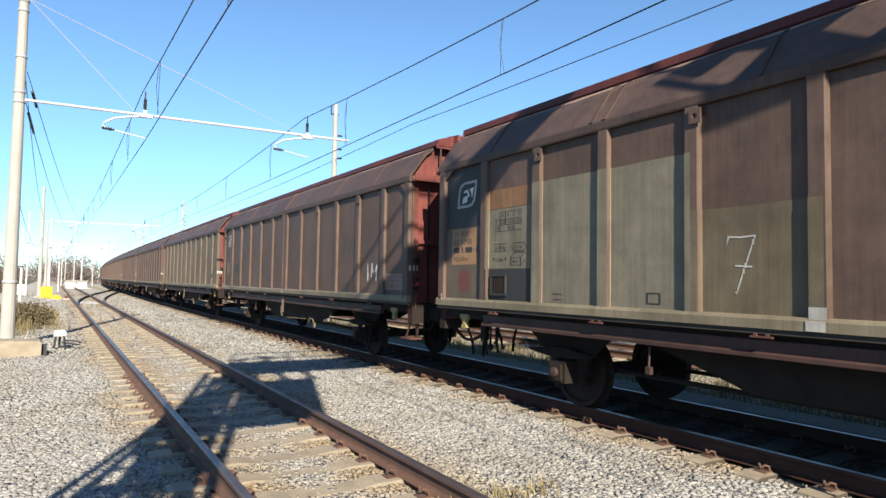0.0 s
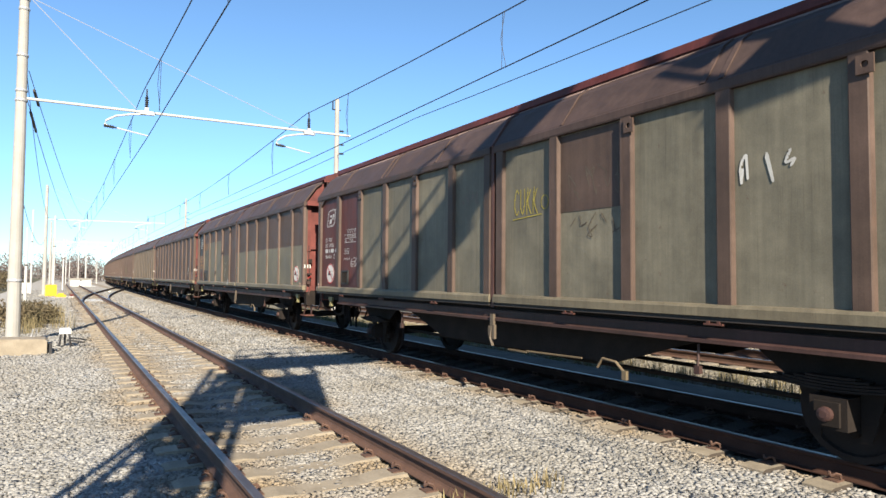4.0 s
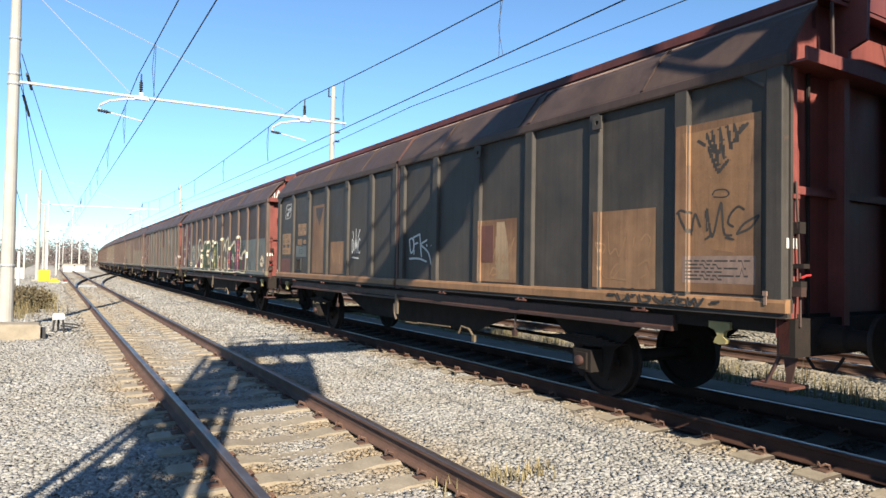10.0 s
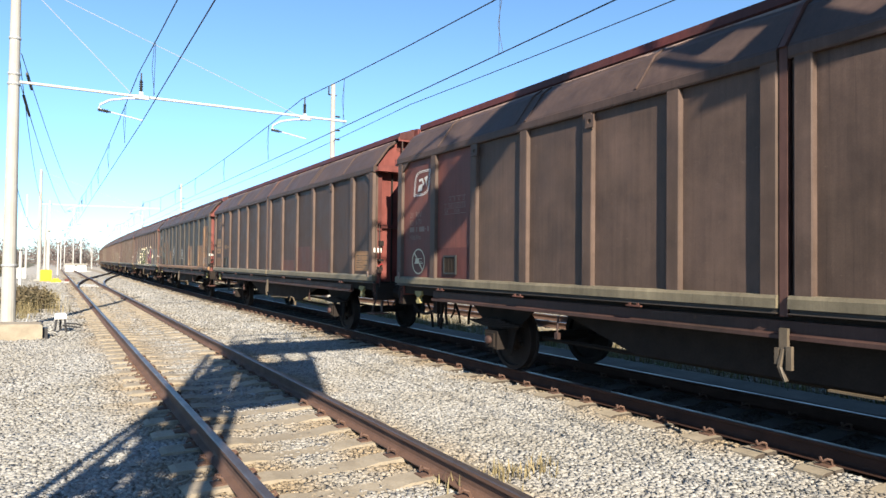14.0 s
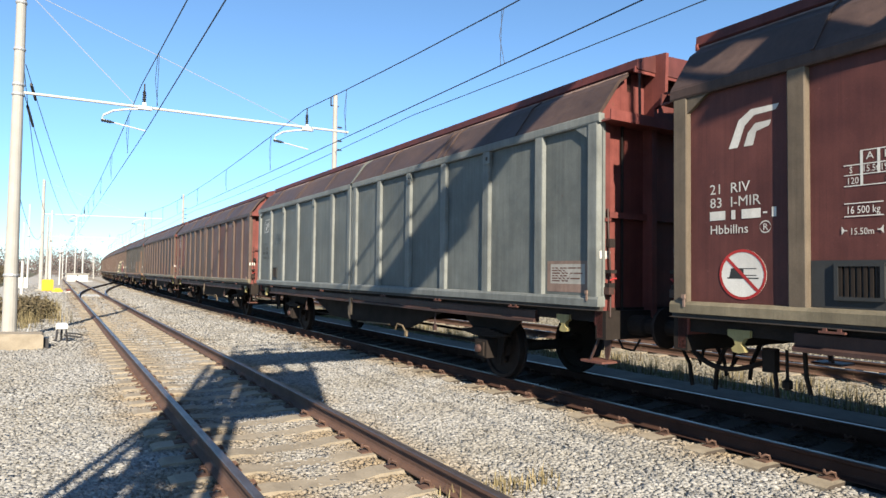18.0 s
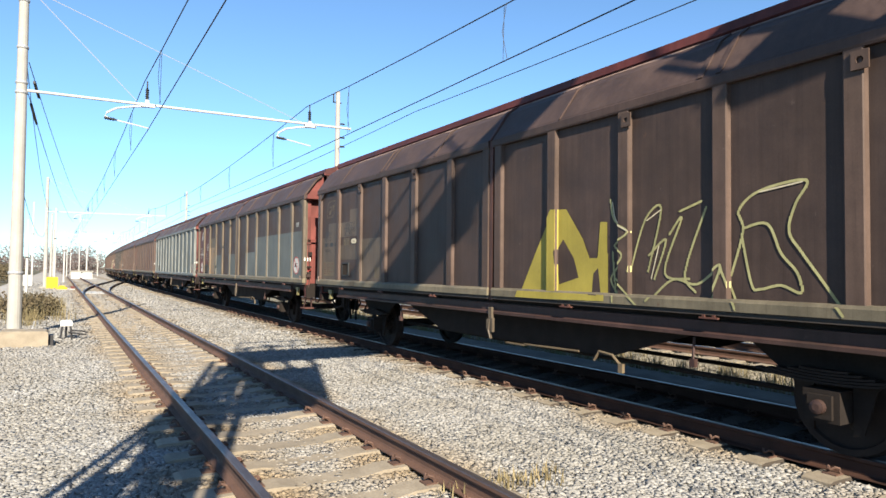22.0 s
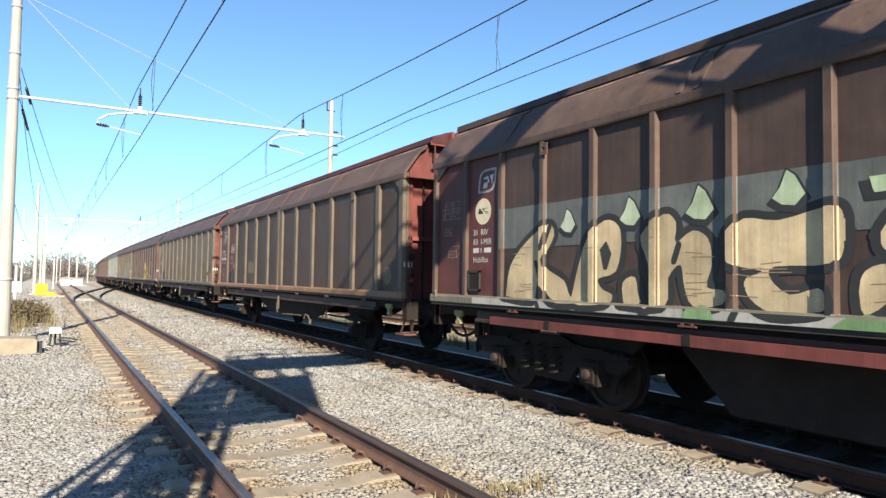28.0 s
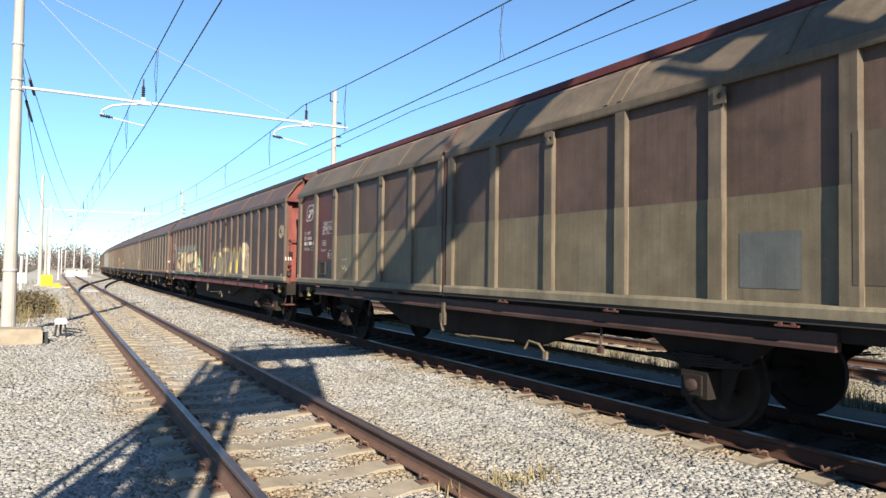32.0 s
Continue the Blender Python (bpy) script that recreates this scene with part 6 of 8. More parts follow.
crew = [[(12.16, 1.29), (12.26, 1.29)], [(12.33, 1.24), (12.28, 1.35), (12.40, 1.33), (12.44, 1.28), (12.35, 1.22)], [(12.46, 1.24), (12.44, 1.36), (12.52, 1.29), (12.58, 1.35), (12.61, 1.23)], [(12.75, 1.36), (12.67, 1.35), (12.65, 1.31), (12.74, 1.29), (12.72, 1.24), (12.62, 1.22)], [(12.91, 1.34), (12.82, 1.34), (12.80, 1.28), (12.89, 1.24)], [(12.92, 1.23), (12.93, 1.33), (13.03, 1.32), (13.01, 1.29), (12.93, 1.27), (13.04, 1.22)], [(13.16, 1.33), (13.07, 1.32), (13.07, 1.24), (13.16, 1.23)], [(13.07, 1.28), (13.14, 1.28)], [(13.18, 1.33), (13.21, 1.23), (13.26, 1.30), (13.30, 1.23), (13.37, 1.33)], [(13.44, 1.27), (13.52, 1.28)]]
wrap(D, "spray_tag", strokes(crew, 0.026), "charcoal", 3, "black sprayed words along the bottom rail")

# plain dark wagon
E_ = wagon("dark", top="topbrown", label="plain dark brown sliding-wall wagon with a notice at its tail")
for d0, d1, zt in ((8.36, 9.50, 1.62), (9.56, 10.68, 1.95), (10.74, 11.88, 1.85)):
    band(E_, d0, d1, Z1, zt, "mud", 1, int(d0 * 7))
emblem(E_, 0.72, 2.95, "orange")
numbers(E_, 0.42, 1.90, "charcoal", "orange", mark=False)
notice(E_, 0.36, 1.38, 0.62, 0.32, "ochre")
weight_box(E_, 1.62, 2.02, "charcoal", "orange")
hexagon(E_, 2.02, 2.02, "charcoal", "orange")
crate_sign(E_, 1.66, 1.84, "charcoal")
flat(E_, "paint_patch", [rect(1.42, 2.24, 1.36, 1.72)], "charcoal", 1)
vent(E_, 1.55, 1.40)
flat(E_, "paint_patch", [rect(13.20, 13.90, 1.40, 1.80)], "ochre", 1)
notice(E_, 13.24, 1.42, 0.62, 0.34, "orange", "charcoal")

# brown wagon with one rust-red panel
F = wagon(["oxidelight", "oxidelight"] + ["brown"] * 5 + ["rose"] + ["rustbrown"] + ["rose"] * 3, lip="lip", label="brown sliding-wall wagon with dull red front panels")
emblem(F, 0.74, 2.94, size=0.46)
numbers(F, 0.42, 1.98, "faded", mark=False, second="83  I-TI")
no_hump(F, 0.74, 1.60, 0.22, "cream", "oxidelight", "cream")
load_table(F, 1.55, 2.35, "faded")
vent(F, 1.58, 1.40)
flat(F, "paint_patch", [rect(1.36, 2.24, Z1, 1.82)], "oxide", 1)

# pale blue-grey wagon
G = wagon("bluegrey", rail="palegrey", rib="palegrey", lip="palegrey", top="topbrown", label="pale blue-grey sliding-wall wagon with light ribs, brown roof edges")
emblem(G, 0.68, 2.92, "white")
numbers(G, 0.42, 1.95, "charcoal")
vent(G, 1.50, 1.40)
load_table(G, 1.55, 2.35, "charcoal")
flat(G, "rust_stain", [rect(13.2, 13.92, 1.37, 1.75)], "faded", 1)
notice(G, 13.26, 1.47, 0.6, 0.24, "chalk")

# brown wagon with pale repainted fields
H = wagon(["oxide", "oxide"] + ["dark"] * 10, rib="tan", top="topbrown", label="brown sliding-wall wagon with blue-grey fields, dark red front")
slant_emblem(H, 0.74, 2.94)
numbers(H, 0.42, 1.98)
no_hump(H, 0.75, 1.60)
load_table(H, 1.62, 2.30)
weight_box(H, 1.62, 2.06)
length_mark(H, 1.60, 1.92)
crate_sign(H, 2.02, 1.80)
flat(H, "paint_patch", [rect(1.36, 2.26, Z1, 1.72)], "charcoal", 1)
vent(H, 1.55, 1.40)
flat(H, "paint_patch", [rect(2.50, 3.46, Z1, 2.76)], "sand", 1)
flat(H, "paint_patch", [rect(2.50, 3.46, 2.40, 2.77)], "beige", 2)
flat(H, "dark_mark", scribble(2.9, 2.2, 0.3, 0.12, 55, 4, 0.03), "brown", 3)
for d0, d1, zt in ((3.62, 4.64, 2.07), (5.92, 6.94, 2.08), (8.34, 9.5, 2.09), (9.5, 14.0, 2.55)):
    band(H, d0, d1, Z1, zt, "bluegrey", 1, int(d0 * 3))
no_hump(H, 13.45, 1.66, 0.23)
flat(H, "plate", [rect(13.40, 13.60, 2.68, 2.79)], "chalk", 1)
lettering(H, "UIC", 13.42, 2.70, 0.11, "charcoal", 2)

# brown wagon with yellow graffiti
I = wagon("dark", lip="lip", top="topbrown", label="brown sliding-wall wagon with yellow and white graffiti and pale front patches")
flat(I, "paint_patch", [rect(0.22, 1.12, Z1, 2.62)], "olive", 1)
flat(I, "paint_patch", [rect(0.22, 0.62, 2.30, 2.62)], "dark", 2)
emblem(I, 0.66, 2.95, "beige")
numbers(I, 0.40, 1.96, "charcoal", mark=False, second="83  I-TI")
notice(I, 0.34, 1.42, 0.66, 0.32, "beige")
flat(I, "paint_patch", [rect(1.32, 2.26, 2.28, 2.60), rect(1.85, 2.26, 2.55, 2.86), rect(1.32, 2.26, 1.78, 2.10)], "olive", 1)
load_table(I, 1.52, 2.30, "charcoal")
weight_box(I, 1.55, 2.12, "charcoal", "beige")
hexagon(I, 1.92, 2.12, "charcoal", "cream")
vent(I, 1.50, 1.42)
flat(I, "plate", [rect(1.98, 2.30, 1.20, 1.31)], "beige", 2)
band(I, 2.46, 3.46, Z1, 2.20, "olive", 1, 61)
flat(I, "hatch", frame_lines(3.12, 3.34, 1.40, 1.62, 0.012) + [rect(3.12, 3.34, 1.40, 1.62)], "beige", 2)
yel = [[(7.67, 1.21), (8.05, 1.86), (8.36, 2.35), (8.60, 2.34), (8.89, 1.96), (9.00, 1.73), (9.13, 1.73), (9.17, 2.15), (9.28, 2.14), (9.29, 1.24)]]
wrap(I, "graffiti_fill", yel, "sprayyellow", 2, "bright yellow sprayed letters")
wrap(I, "graffiti_fill", [[(8.48, 1.41), (8.42, 1.82), (8.55, 1.97), (8.74, 1.73), (8.82, 1.50)], [(9.04, 1.30), (9.06, 1.55), (9.14, 1.62), (9.18, 1.3)]], "dark", 3)
wrap(I, "graffiti_outline", strokes([[(9.33, 2.39), (9.39, 2.15), (9.62, 2.01), (9.39, 1.87), (9.54, 1.75), (9.34, 1.50), (9.45, 1.32)], [(9.62, 1.58), (9.82, 2.13), (10.03, 2.24), (9.86, 1.58)], [(9.87, 1.75), (10.09, 1.91), (9.94, 1.50)], [(10.13, 1.96), (10.28, 2.12), (10.07, 1.57), (10.37, 1.51)], [(10.26, 2.19), (10.51, 2.27)], [(10.56, 2.21), (10.32, 1.58), (10.44, 1.38)],
                                     [(10.82, 1.55), (10.94, 1.96), (10.90, 2.15), (11.10, 2.31), (11.51, 2.36), (11.42, 2.17), (11.36, 1.94), (11.47, 1.75), (11.63, 1.52), (11.82, 1.24)],
                                     [(10.94, 1.98), (11.17, 2.01), (11.29, 1.75), (11.43, 1.58), (11.46, 1.41), (11.29, 1.47), (11.10, 1.43), (11.02, 1.47), (10.93, 1.90)], [(9.88, 1.27), (10.17, 1.50), (10.46, 1.46), (10.74, 1.65), (10.62, 1.33)], [(9.36, 1.8), (9.42, 1.24)], [(9.4, 1.5), (9.75, 1.22)], [(10.75, 1.6), (10.9, 1.24)]], 0.024), "paleyellow", 4, "thin pale yellow outline letters")
wrap(I, "graffiti_outline", strokes([[(9.36, 2.36), (9.42, 2.14), (9.62, 2.02)], [(9.84, 2.12), (10.02, 2.22)], [(11.1, 2.30), (11.48, 2.35)], [(10.0, 1.85), (9.9, 1.5)]], 0.014), "cream", 5)
notice(I, 13.10, 1.42, 0.8, 0.30, "beige", "rustbrown")

# olive wagon
J = wagon("khaki", rib="olive", top="topbrown", lip="khaki", label="dusty olive sliding-wall wagon with dented panels and black tags")
emblem(J, 0.66, 2.95, "cream")
flat(J, "paint_patch", [rect(0.52, 0.92, 2.14, 2.30)], "chalk", 1)
numbers(J, 0.42, 1.92, "rustbrown", None, mark=False)
notice(J, 0.32, 1.42, 0.74, 0.28, "orange", "rustbrown")
weight_box(J, 1.55, 2.10, "oxide", "orange")
hexagon(J, 1.92, 2.10, "oxide", "orange")
flat(J, "plate", [rect(1.62, 1.82, 1.84, 2.0)], "beige", 1)
flat(J, "paint_patch", [rect(1.36, 2.26, Z1, 1.74)], "charcoal", 1)
vent(J, 1.50, 1.42)
band(J, 2.4, 14.0, Z1, 2.08, "straw", 1, 71)
niem = [[(3.91, 1.47), (3.82, 1.61), (3.79, 1.71), (3.82, 1.77), (3.87, 1.77), (3.94, 1.68), (4.07, 1.50)], [(3.97, 1.83), (4.01, 1.70)], [(4.04, 1.79), (4.09, 1.67), (4.12, 1.53)], [(4.33, 1.80), (4.25, 1.80), (4.17, 1.75), (4.20, 1.68), (4.28, 1.69), (4.18, 1.64), (4.16, 1.57), (4.25, 1.54), (4.38, 1.56)], [(4.41, 1.53), (4.37, 1.66), (4.34, 1.81), (4.43, 1.57), (4.51, 1.80), (4.56, 1.82), (4.61, 1.66), (4.63, 1.57)], [(4.67, 1.66), (4.66, 1.77), (4.71, 1.82), (4.76, 1.82), (4.78, 1.75), (4.74, 1.64), (4.69, 1.62)],
        [(4.00, 1.41), (4.12, 1.47), (4.20, 1.47), (4.08, 1.35), (3.96, 1.23), (4.06, 1.27), (4.18, 1.26)], [(4.21, 1.48), (4.23, 1.41), (4.30, 1.49), (4.40, 1.29)], [(4.44, 1.48), (4.49, 1.39), (4.53, 1.23)], [(4.54, 1.44), (4.59, 1.33), (4.63, 1.24)], [(4.70, 1.50), (4.76, 1.51), (4.72, 1.44), (4.77, 1.38), (4.70, 1.34)]]
wrap(J, "spray_tag", strokes(niem, 0.042), "charcoal", 2, "black spray tag across the lower panels")
rnd = random.Random(72)
wrap(J, "paint_scuff", [[(d + r * math.cos(k * 1.05) * rnd.uniform(0.4, 0.8), z + r * math.sin(k * 1.05) * rnd.uniform(0.7, 1.5)) for k in range(6)] for d, z, r in [(rnd.uniform(6.02, 6.58), 2.06 + 0.8 * rnd.random(), rnd.uniform(0.010, 0.026)) for _ in range(26)] + [(6.06, 2.14, 0.055), (6.12, 2.10, 0.035), (6.06, 2.52, 0.035)]], "white", 2, "chipped flakes of white paint", step=0.006)
flat(J, "hatch", frame_lines(12.02, 12.12, 1.55, 1.75, 0.01), "brown", 2)
notice(J, 13.15, 1.40, 0.7, 0.26, "orange")

# brown wagon with dark red front panels and a pale square
K = wagon(["oxide", "oxide"] + ["dark"] * 10, rib="tan", top="brown", lip="ochre", label="brown sliding-wall wagon, dark red front panels, pale square patch")
emblem(K, 0.70, 2.92, "chalk", 0.46)
numbers(K, 0.36, 2.00)
no_hump(K, 0.66, 1.62, 0.22, "faded", "oxide", "faded")
load_table(K, 1.62, 2.36)
weight_box(K, 1.62, 2.12)
length_mark(K, 1.60, 1.98)
crate_sign(K, 2.02, 1.84)
flat(K, "paint_patch", [rect(1.36, 2.26, Z1, 1.72)], "charcoal", 1)
vent(K, 1.55, 1.40)
flat(K, "paint_patch", [rect(3.86, 4.50, 1.66, 2.02)], "beige", 1)
wrap(K, "spray_tag", scribble(2.8, 1.42, 0.4, 0.14, 81, 4, 0.03), "beige", 2)
flat(K, "paint_patch", [disc(13.45, 1.62, 0.17)], "beige", 1)

# long bogie wagon with two large painted words
L = wagon(["oxide"] * 2 + ["dark"] * 20, rib="brown", top="brown", lip="greygreen", roof="dark", half=9.85, n=11, axles=(-8.35, -6.55, 6.55, 8.35), rw=0.05, lugs=(3, 8), seam=0.17,
          label="long four-axle sliding-wall wagon with cream, yellow and violet graffiti")
part("running_board", boxes((-1.44, -1.36, -8.2, 8.2, 0.95, 1.055)), "red", L["ob"], "reddish-brown steel side beam")
for y in range(-7, 8, 2):
    part("beam_bracket", boxes((-1.452, -1.44, y - 0.035, y + 0.035, 0.955, 1.07)), "under", L["ob"])
emblem(L, 1.36, 3.0, "white", 0.36)
no_hump(L, 1.36, 2.56, 0.19, "cream", "cream")
lettering(L, "31  RIV", 1.12, 2.22, 0.12)
lettering(L, "83  I-MIR", 1.12, 2.08, 0.12)
flat(L, "number_block", [rect(1.12, 1.26, 1.96, 2.03), rect(1.30, 1.34, 1.96, 2.03), rect(1.40, 1.56, 1.96, 2.03)], "white", 2)
lettering(L, "Habillss", 1.12, 1.82, 0.12)
load_table(L, 0.22, 2.5, "faded", 0.55)
weight_box(L, 0.28, 2.25, "faded")
crate_sign(L, 0.45, 1.9, "faded")
vent(L, 1.02, 1.40, 0.30)
band(L, 1.80, 7.2, 2.0, 2.55, "bluegrey", 1, 91)
body = [[(1.92, 1.35), (2.01, 1.76), (2.35, 2.08), (2.76, 2.28), (2.88, 2.13), (2.68, 1.84), (2.78, 1.70), (3.06, 1.57), (3.18, 1.37), (3.42, 1.36), (3.35, 1.31), (2.88, 1.31), (2.64, 1.51), (2.54, 1.31)],
        [(3.18, 1.35), (3.31, 1.77), (3.45, 2.08), (3.71, 2.26), (3.91, 2.20), (3.96, 2.00), (3.88, 1.68), (3.62, 1.60), (3.68, 1.48), (3.83, 1.42), (3.76, 1.32), (3.38, 1.29)],
        [(3.99, 1.33), (3.98, 1.56), (4.15, 1.62), (4.21, 1.38), (4.37, 1.31), (4.32, 1.76), (4.22, 2.06), (4.52, 2.27), (4.67, 2.17), (4.66, 1.97), (4.86, 2.08), (5.03, 1.99), (5.07, 1.75), (5.01, 1.53), (5.19, 1.50), (5.17, 1.37), (4.86, 1.34), (4.76, 1.54), (4.72, 1.75), (4.57, 1.61), (4.53, 1.33)],
        [(5.21, 2.02), (5.39, 2.16), (5.71, 2.12), (6.08, 2.20), (6.22, 2.17), (6.24, 1.92), (6.15, 1.74), (5.68, 1.72), (5.63, 1.62), (5.80, 1.48), (6.03, 1.54), (6.09, 1.45), (6.06, 1.35), (5.67, 1.31), (5.44, 1.44), (5.40, 1.61), (5.56, 1.68), (5.25, 1.76)],
        [(6.49, 1.97), (6.59, 2.11), (6.63, 1.97), (6.59, 1.88), (6.73, 1.78), (6.84, 1.90), (6.79, 2.12), (6.90, 2.23), (7.12, 2.25), (7.24, 2.15), (7.40, 1.97), (7.50, 1.73), (7.56, 1.52), (7.80, 1.55), (7.95, 1.49), (7.98, 1.32), (7.04, 1.33), (6.82, 1.46), (6.69, 1.57), (6.38, 1.33), (6.35, 1.62), (6.49, 1.73), (6.73, 1.70), (6.89, 1.60), (6.91, 1.74), (6.66, 1.78), (6.51, 1.85)]]
edge = [q for o in body for q in stroke(smooth(o + o[:1], 3), 0.15, False)]
core = [smooth(o + o[:1], 3)[:-1] for o in body]
wrap(L, "graffiti_halo", [rect(1.20, 8.0, Z0, 1.335)], "chalk", 2)
wrap(L, "graffiti_outline", edge + [[(7.0, 2.35), (7.5, 2.2), (7.75, 1.75), (8.2, 1.34), (8.2, Z0), (7.9, Z0), (7.98, 1.5), (7.55, 1.55), (7.3, 2.1)]], "charcoal", 3, "black outline of bulging letters")
wrap(L, "graffiti_fill", core, "bone", 4, "cream letter filling with tan shading")
wrap(L, "graffiti_outline", [[(3.70, 1.70), (3.64, 1.93), (3.74, 2.03), (3.82, 1.88), (3.75, 1.70)]] + strokes([[(2.56, 1.32), (2.60, 1.60), (2.53, 1.80)], [(2.80, 2.26), (2.66, 1.98)], [(4.20, 1.62), (4.28, 1.34)], [(4.70, 1.95), (4.64, 1.78)], [(6.88, 1.42), (6.98, 1.50), (7.05, 1.42)], [(2.66, 1.22), (2.60, 1.33)], [(4.30, 1.2), (4.24, 1.33)], [(5.30, 1.22), (5.36, 1.34)], [(6.62, 1.2), (6.72, 1.33)]], 0.07), "charcoal", 5)
rnd = random.Random(45)
wrap(L, "graffiti_shade", strokes([[(d, z), (d + rnd.uniform(0.1, 0.25), z + rnd.uniform(-0.02, 0.02))] for d, z in [(rnd.choice((2.15, 2.3, 3.45, 4.35, 4.8, 5.35, 5.6, 7.0, 7.15, 6.5)) + rnd.uniform(-0.08, 0.08), rnd.uniform(1.4, 2.05)) for _ in range(36)]], 0.009), "sand", 6, "streaky tan shading")
crowns = []
for d, z, g_ in ((3.12, 2.22, 0.85), (4.08, 2.24, 0.95), (4.94, 2.24, 1.05), (5.80, 2.30, 0.95)):
    crowns.append([(d - 0.20 * g_, z), (d - 0.1 * g_, z + 0.12 * g_), (d - 0.02, z + 0.32 * g_), (d + 0.08 * g_, z + 0.24 * g_), (d + 0.20 * g_, z + 0.02 * g_), (d + 0.08 * g_, z - 0.10), (d - 0.08 * g_, z - 0.08)])
crowns.append([(6.35, 2.41), (6.39, 2.25), (6.73, 2.26), (6.89, 2.39), (6.81, 2.51), (6.70, 2.50), (6.61, 2.42)])
wrap(L, "graffiti_crowns", [[(a, b - 0.03) for a, b in q] for q in crowns], "charcoal", 5)
wrap(L, "graffiti_crowns", [[(sum(p[0] for p in q) / len(q) + (a - sum(p[0] for p in q) / len(q)) * 0.75, sum(p[1] for p in q) / len(q) + (b - sum(p[1] for p in q) / len(q)) * 0.78) for a, b in q] for q in crowns], "mint", 6, "green-white crowns above the letters")
tail = [(7.72, 1.91), (7.79, 1.98), (7.95, 1.91), (8.13, 1.81), (8.30, 1.63), (8.46, 1.42), (8.56, 1.34), (8.52, 1.20), (8.29, 1.20), (8.24, 1.36), (8.08, 1.62), (7.94, 1.67), (7.79, 1.73)]
wrap(L, "graffiti_splash", [[(4.75, Z0), (5.15, Z0), (5.10, 1.32), (4.95, 1.36), (4.82, 1.3)], [(6.1, Z0), (6.6, Z0), (6.55, 1.31), (6.4, 1.35), (6.25, 1.30)], tail], "lightgreen", 6, "light green sprayed shapes")
wrap(L, "graffiti_splash", strokes([[(7.67, 1.95), (7.80, 1.70), (7.99, 1.62), (8.15, 1.45), (8.25, 1.20)]], 0.05), "mint", 7)
wrap(L, "graffiti_splash", [[(8.50, Z0), (8.72, Z0), (8.66, 1.30), (8.54, 1.32)]], "rose", 6)
base = [[(10.04, 1.30), (10.21, 1.92), (10.62, 2.23), (10.96, 2.06), (11.33, 2.19), (11.79, 2.27), (12.22, 2.09), (12.34, 2.27), (13.10, 2.29), (13.30, 2.17), (13.53, 2.17), (13.71, 2.04), (13.97, 2.32), (14.18, 2.17), (14.34, 1.98), (14.52, 2.12), (14.72, 2.31), (14.95, 2.13), (15.48, 1.20)] + [(10.02, Z0)]]
wrap(L, "graffiti_cloud", base, "violet", 2, "dull violet ground behind yellow letters")
wrap(L, "graffiti_cloud", stroke(base[0][1:-2], 0.028), "ochre", 3)
words = [[(10.27, 1.27), (10.60, 2.09), (10.81, 1.57), (10.87, 1.33), (11.05, 1.88), (11.25, 2.13)], [(11.77, 2.07), (11.46, 1.81), (11.45, 1.43), (11.75, 1.27), (12.03, 1.44), (12.13, 1.88), (11.77, 2.07)],
         [(12.26, 2.19), (13.19, 2.16)], [(12.56, 2.14), (12.33, 1.66), (12.15, 1.29)],
         [(12.97, 1.98), (12.87, 1.66), (12.84, 1.40), (13.02, 1.26), (13.24, 1.41), (13.37, 1.79), (13.45, 2.14)], [(13.47, 1.24), (13.75, 1.90), (13.98, 2.19), (14.13, 1.72), (14.22, 1.26)], [(14.40, 1.39), (14.56, 1.88), (14.77, 2.19)]]
wrap(L, "graffiti_fill", strokes(words, 0.135), "sprayyellow", 4, "yellow sprayed letters")
wrap(L, "graffiti_shine", strokes([[(a + 0.05, b + 0.03) for a, b in q] for q in words[:4]], 0.03) + strokes([[(11.75, 1.9), (11.62, 1.6), (11.72, 1.42)], [(11.9, 1.45), (11.95, 1.8)], [(13.6, 1.5), (13.85, 1.95)]], 0.05), "chalk", 5)
moon = [(14.92, 2.15), (15.30, 2.36), (15.57, 2.36), (15.82, 2.25), (15.98, 2.08), (16.12, 1.75), (16.16, Z0), (15.48, Z0)]
wrap(L, "graffiti_moon", [[(15.55 + (a - 15.55) * 1.07, 1.8 + (b - 1.8) * 1.08) for a, b in moon]], "violet", 3)
wrap(L, "graffiti_moon", [moon], "bone", 4, "pale cratered ball")
wrap(L, "graffiti_craters", [disc(15.62, 2.06, 0.05, 12), disc(15.80, 1.88, 0.05, 12), disc(15.89, 2.08, 0.07, 12), [(15.41, 1.76), (15.48, 1.93), (15.55, 1.85), (15.70, 1.71), (15.61, 1.58), (15.43, 1.55)]], "faded", 5)
no_hump(L, 19.22, 2.56, 0.21, "charcoal", "bone")
flat(L, "rust_stain", [rect(19.28, 19.56, 1.48, 2.0)], "oxide", 1)
flat(L, "hatch", frame_lines(17.55, 17.85, 1.40, 1.68, 0.012), "oxide", 2)

# brown and beige wagon near the tail
Mw = wagon(["oxide", "oxide"] + ["brown"] * 10, rib="tan", top="tan", lip="lip", label="brown-over-beige sliding-wall wagon with dark red front panels")
band(Mw, 2.40, 14.0, Z1, 2.29, "straw", 1, 95)
emblem(Mw, 0.70, 2.92)
numbers(Mw, 0.42, 2.00)
load_table(Mw, 1.62, 2.36)
weight_box(Mw, 1.62, 2.10)
length_mark(Mw, 1.60, 1.96)
crate_sign(Mw, 2.02, 1.80)
flat(Mw, "paint_patch", [rect(1.36, 2.26, Z1, 1.74)], "charcoal", 1)
vent(Mw, 1.55, 1.42)
flat(Mw, "paint_patch", [rect(2.8, 3.2, 1.42, 1.62)], "beige", 2)
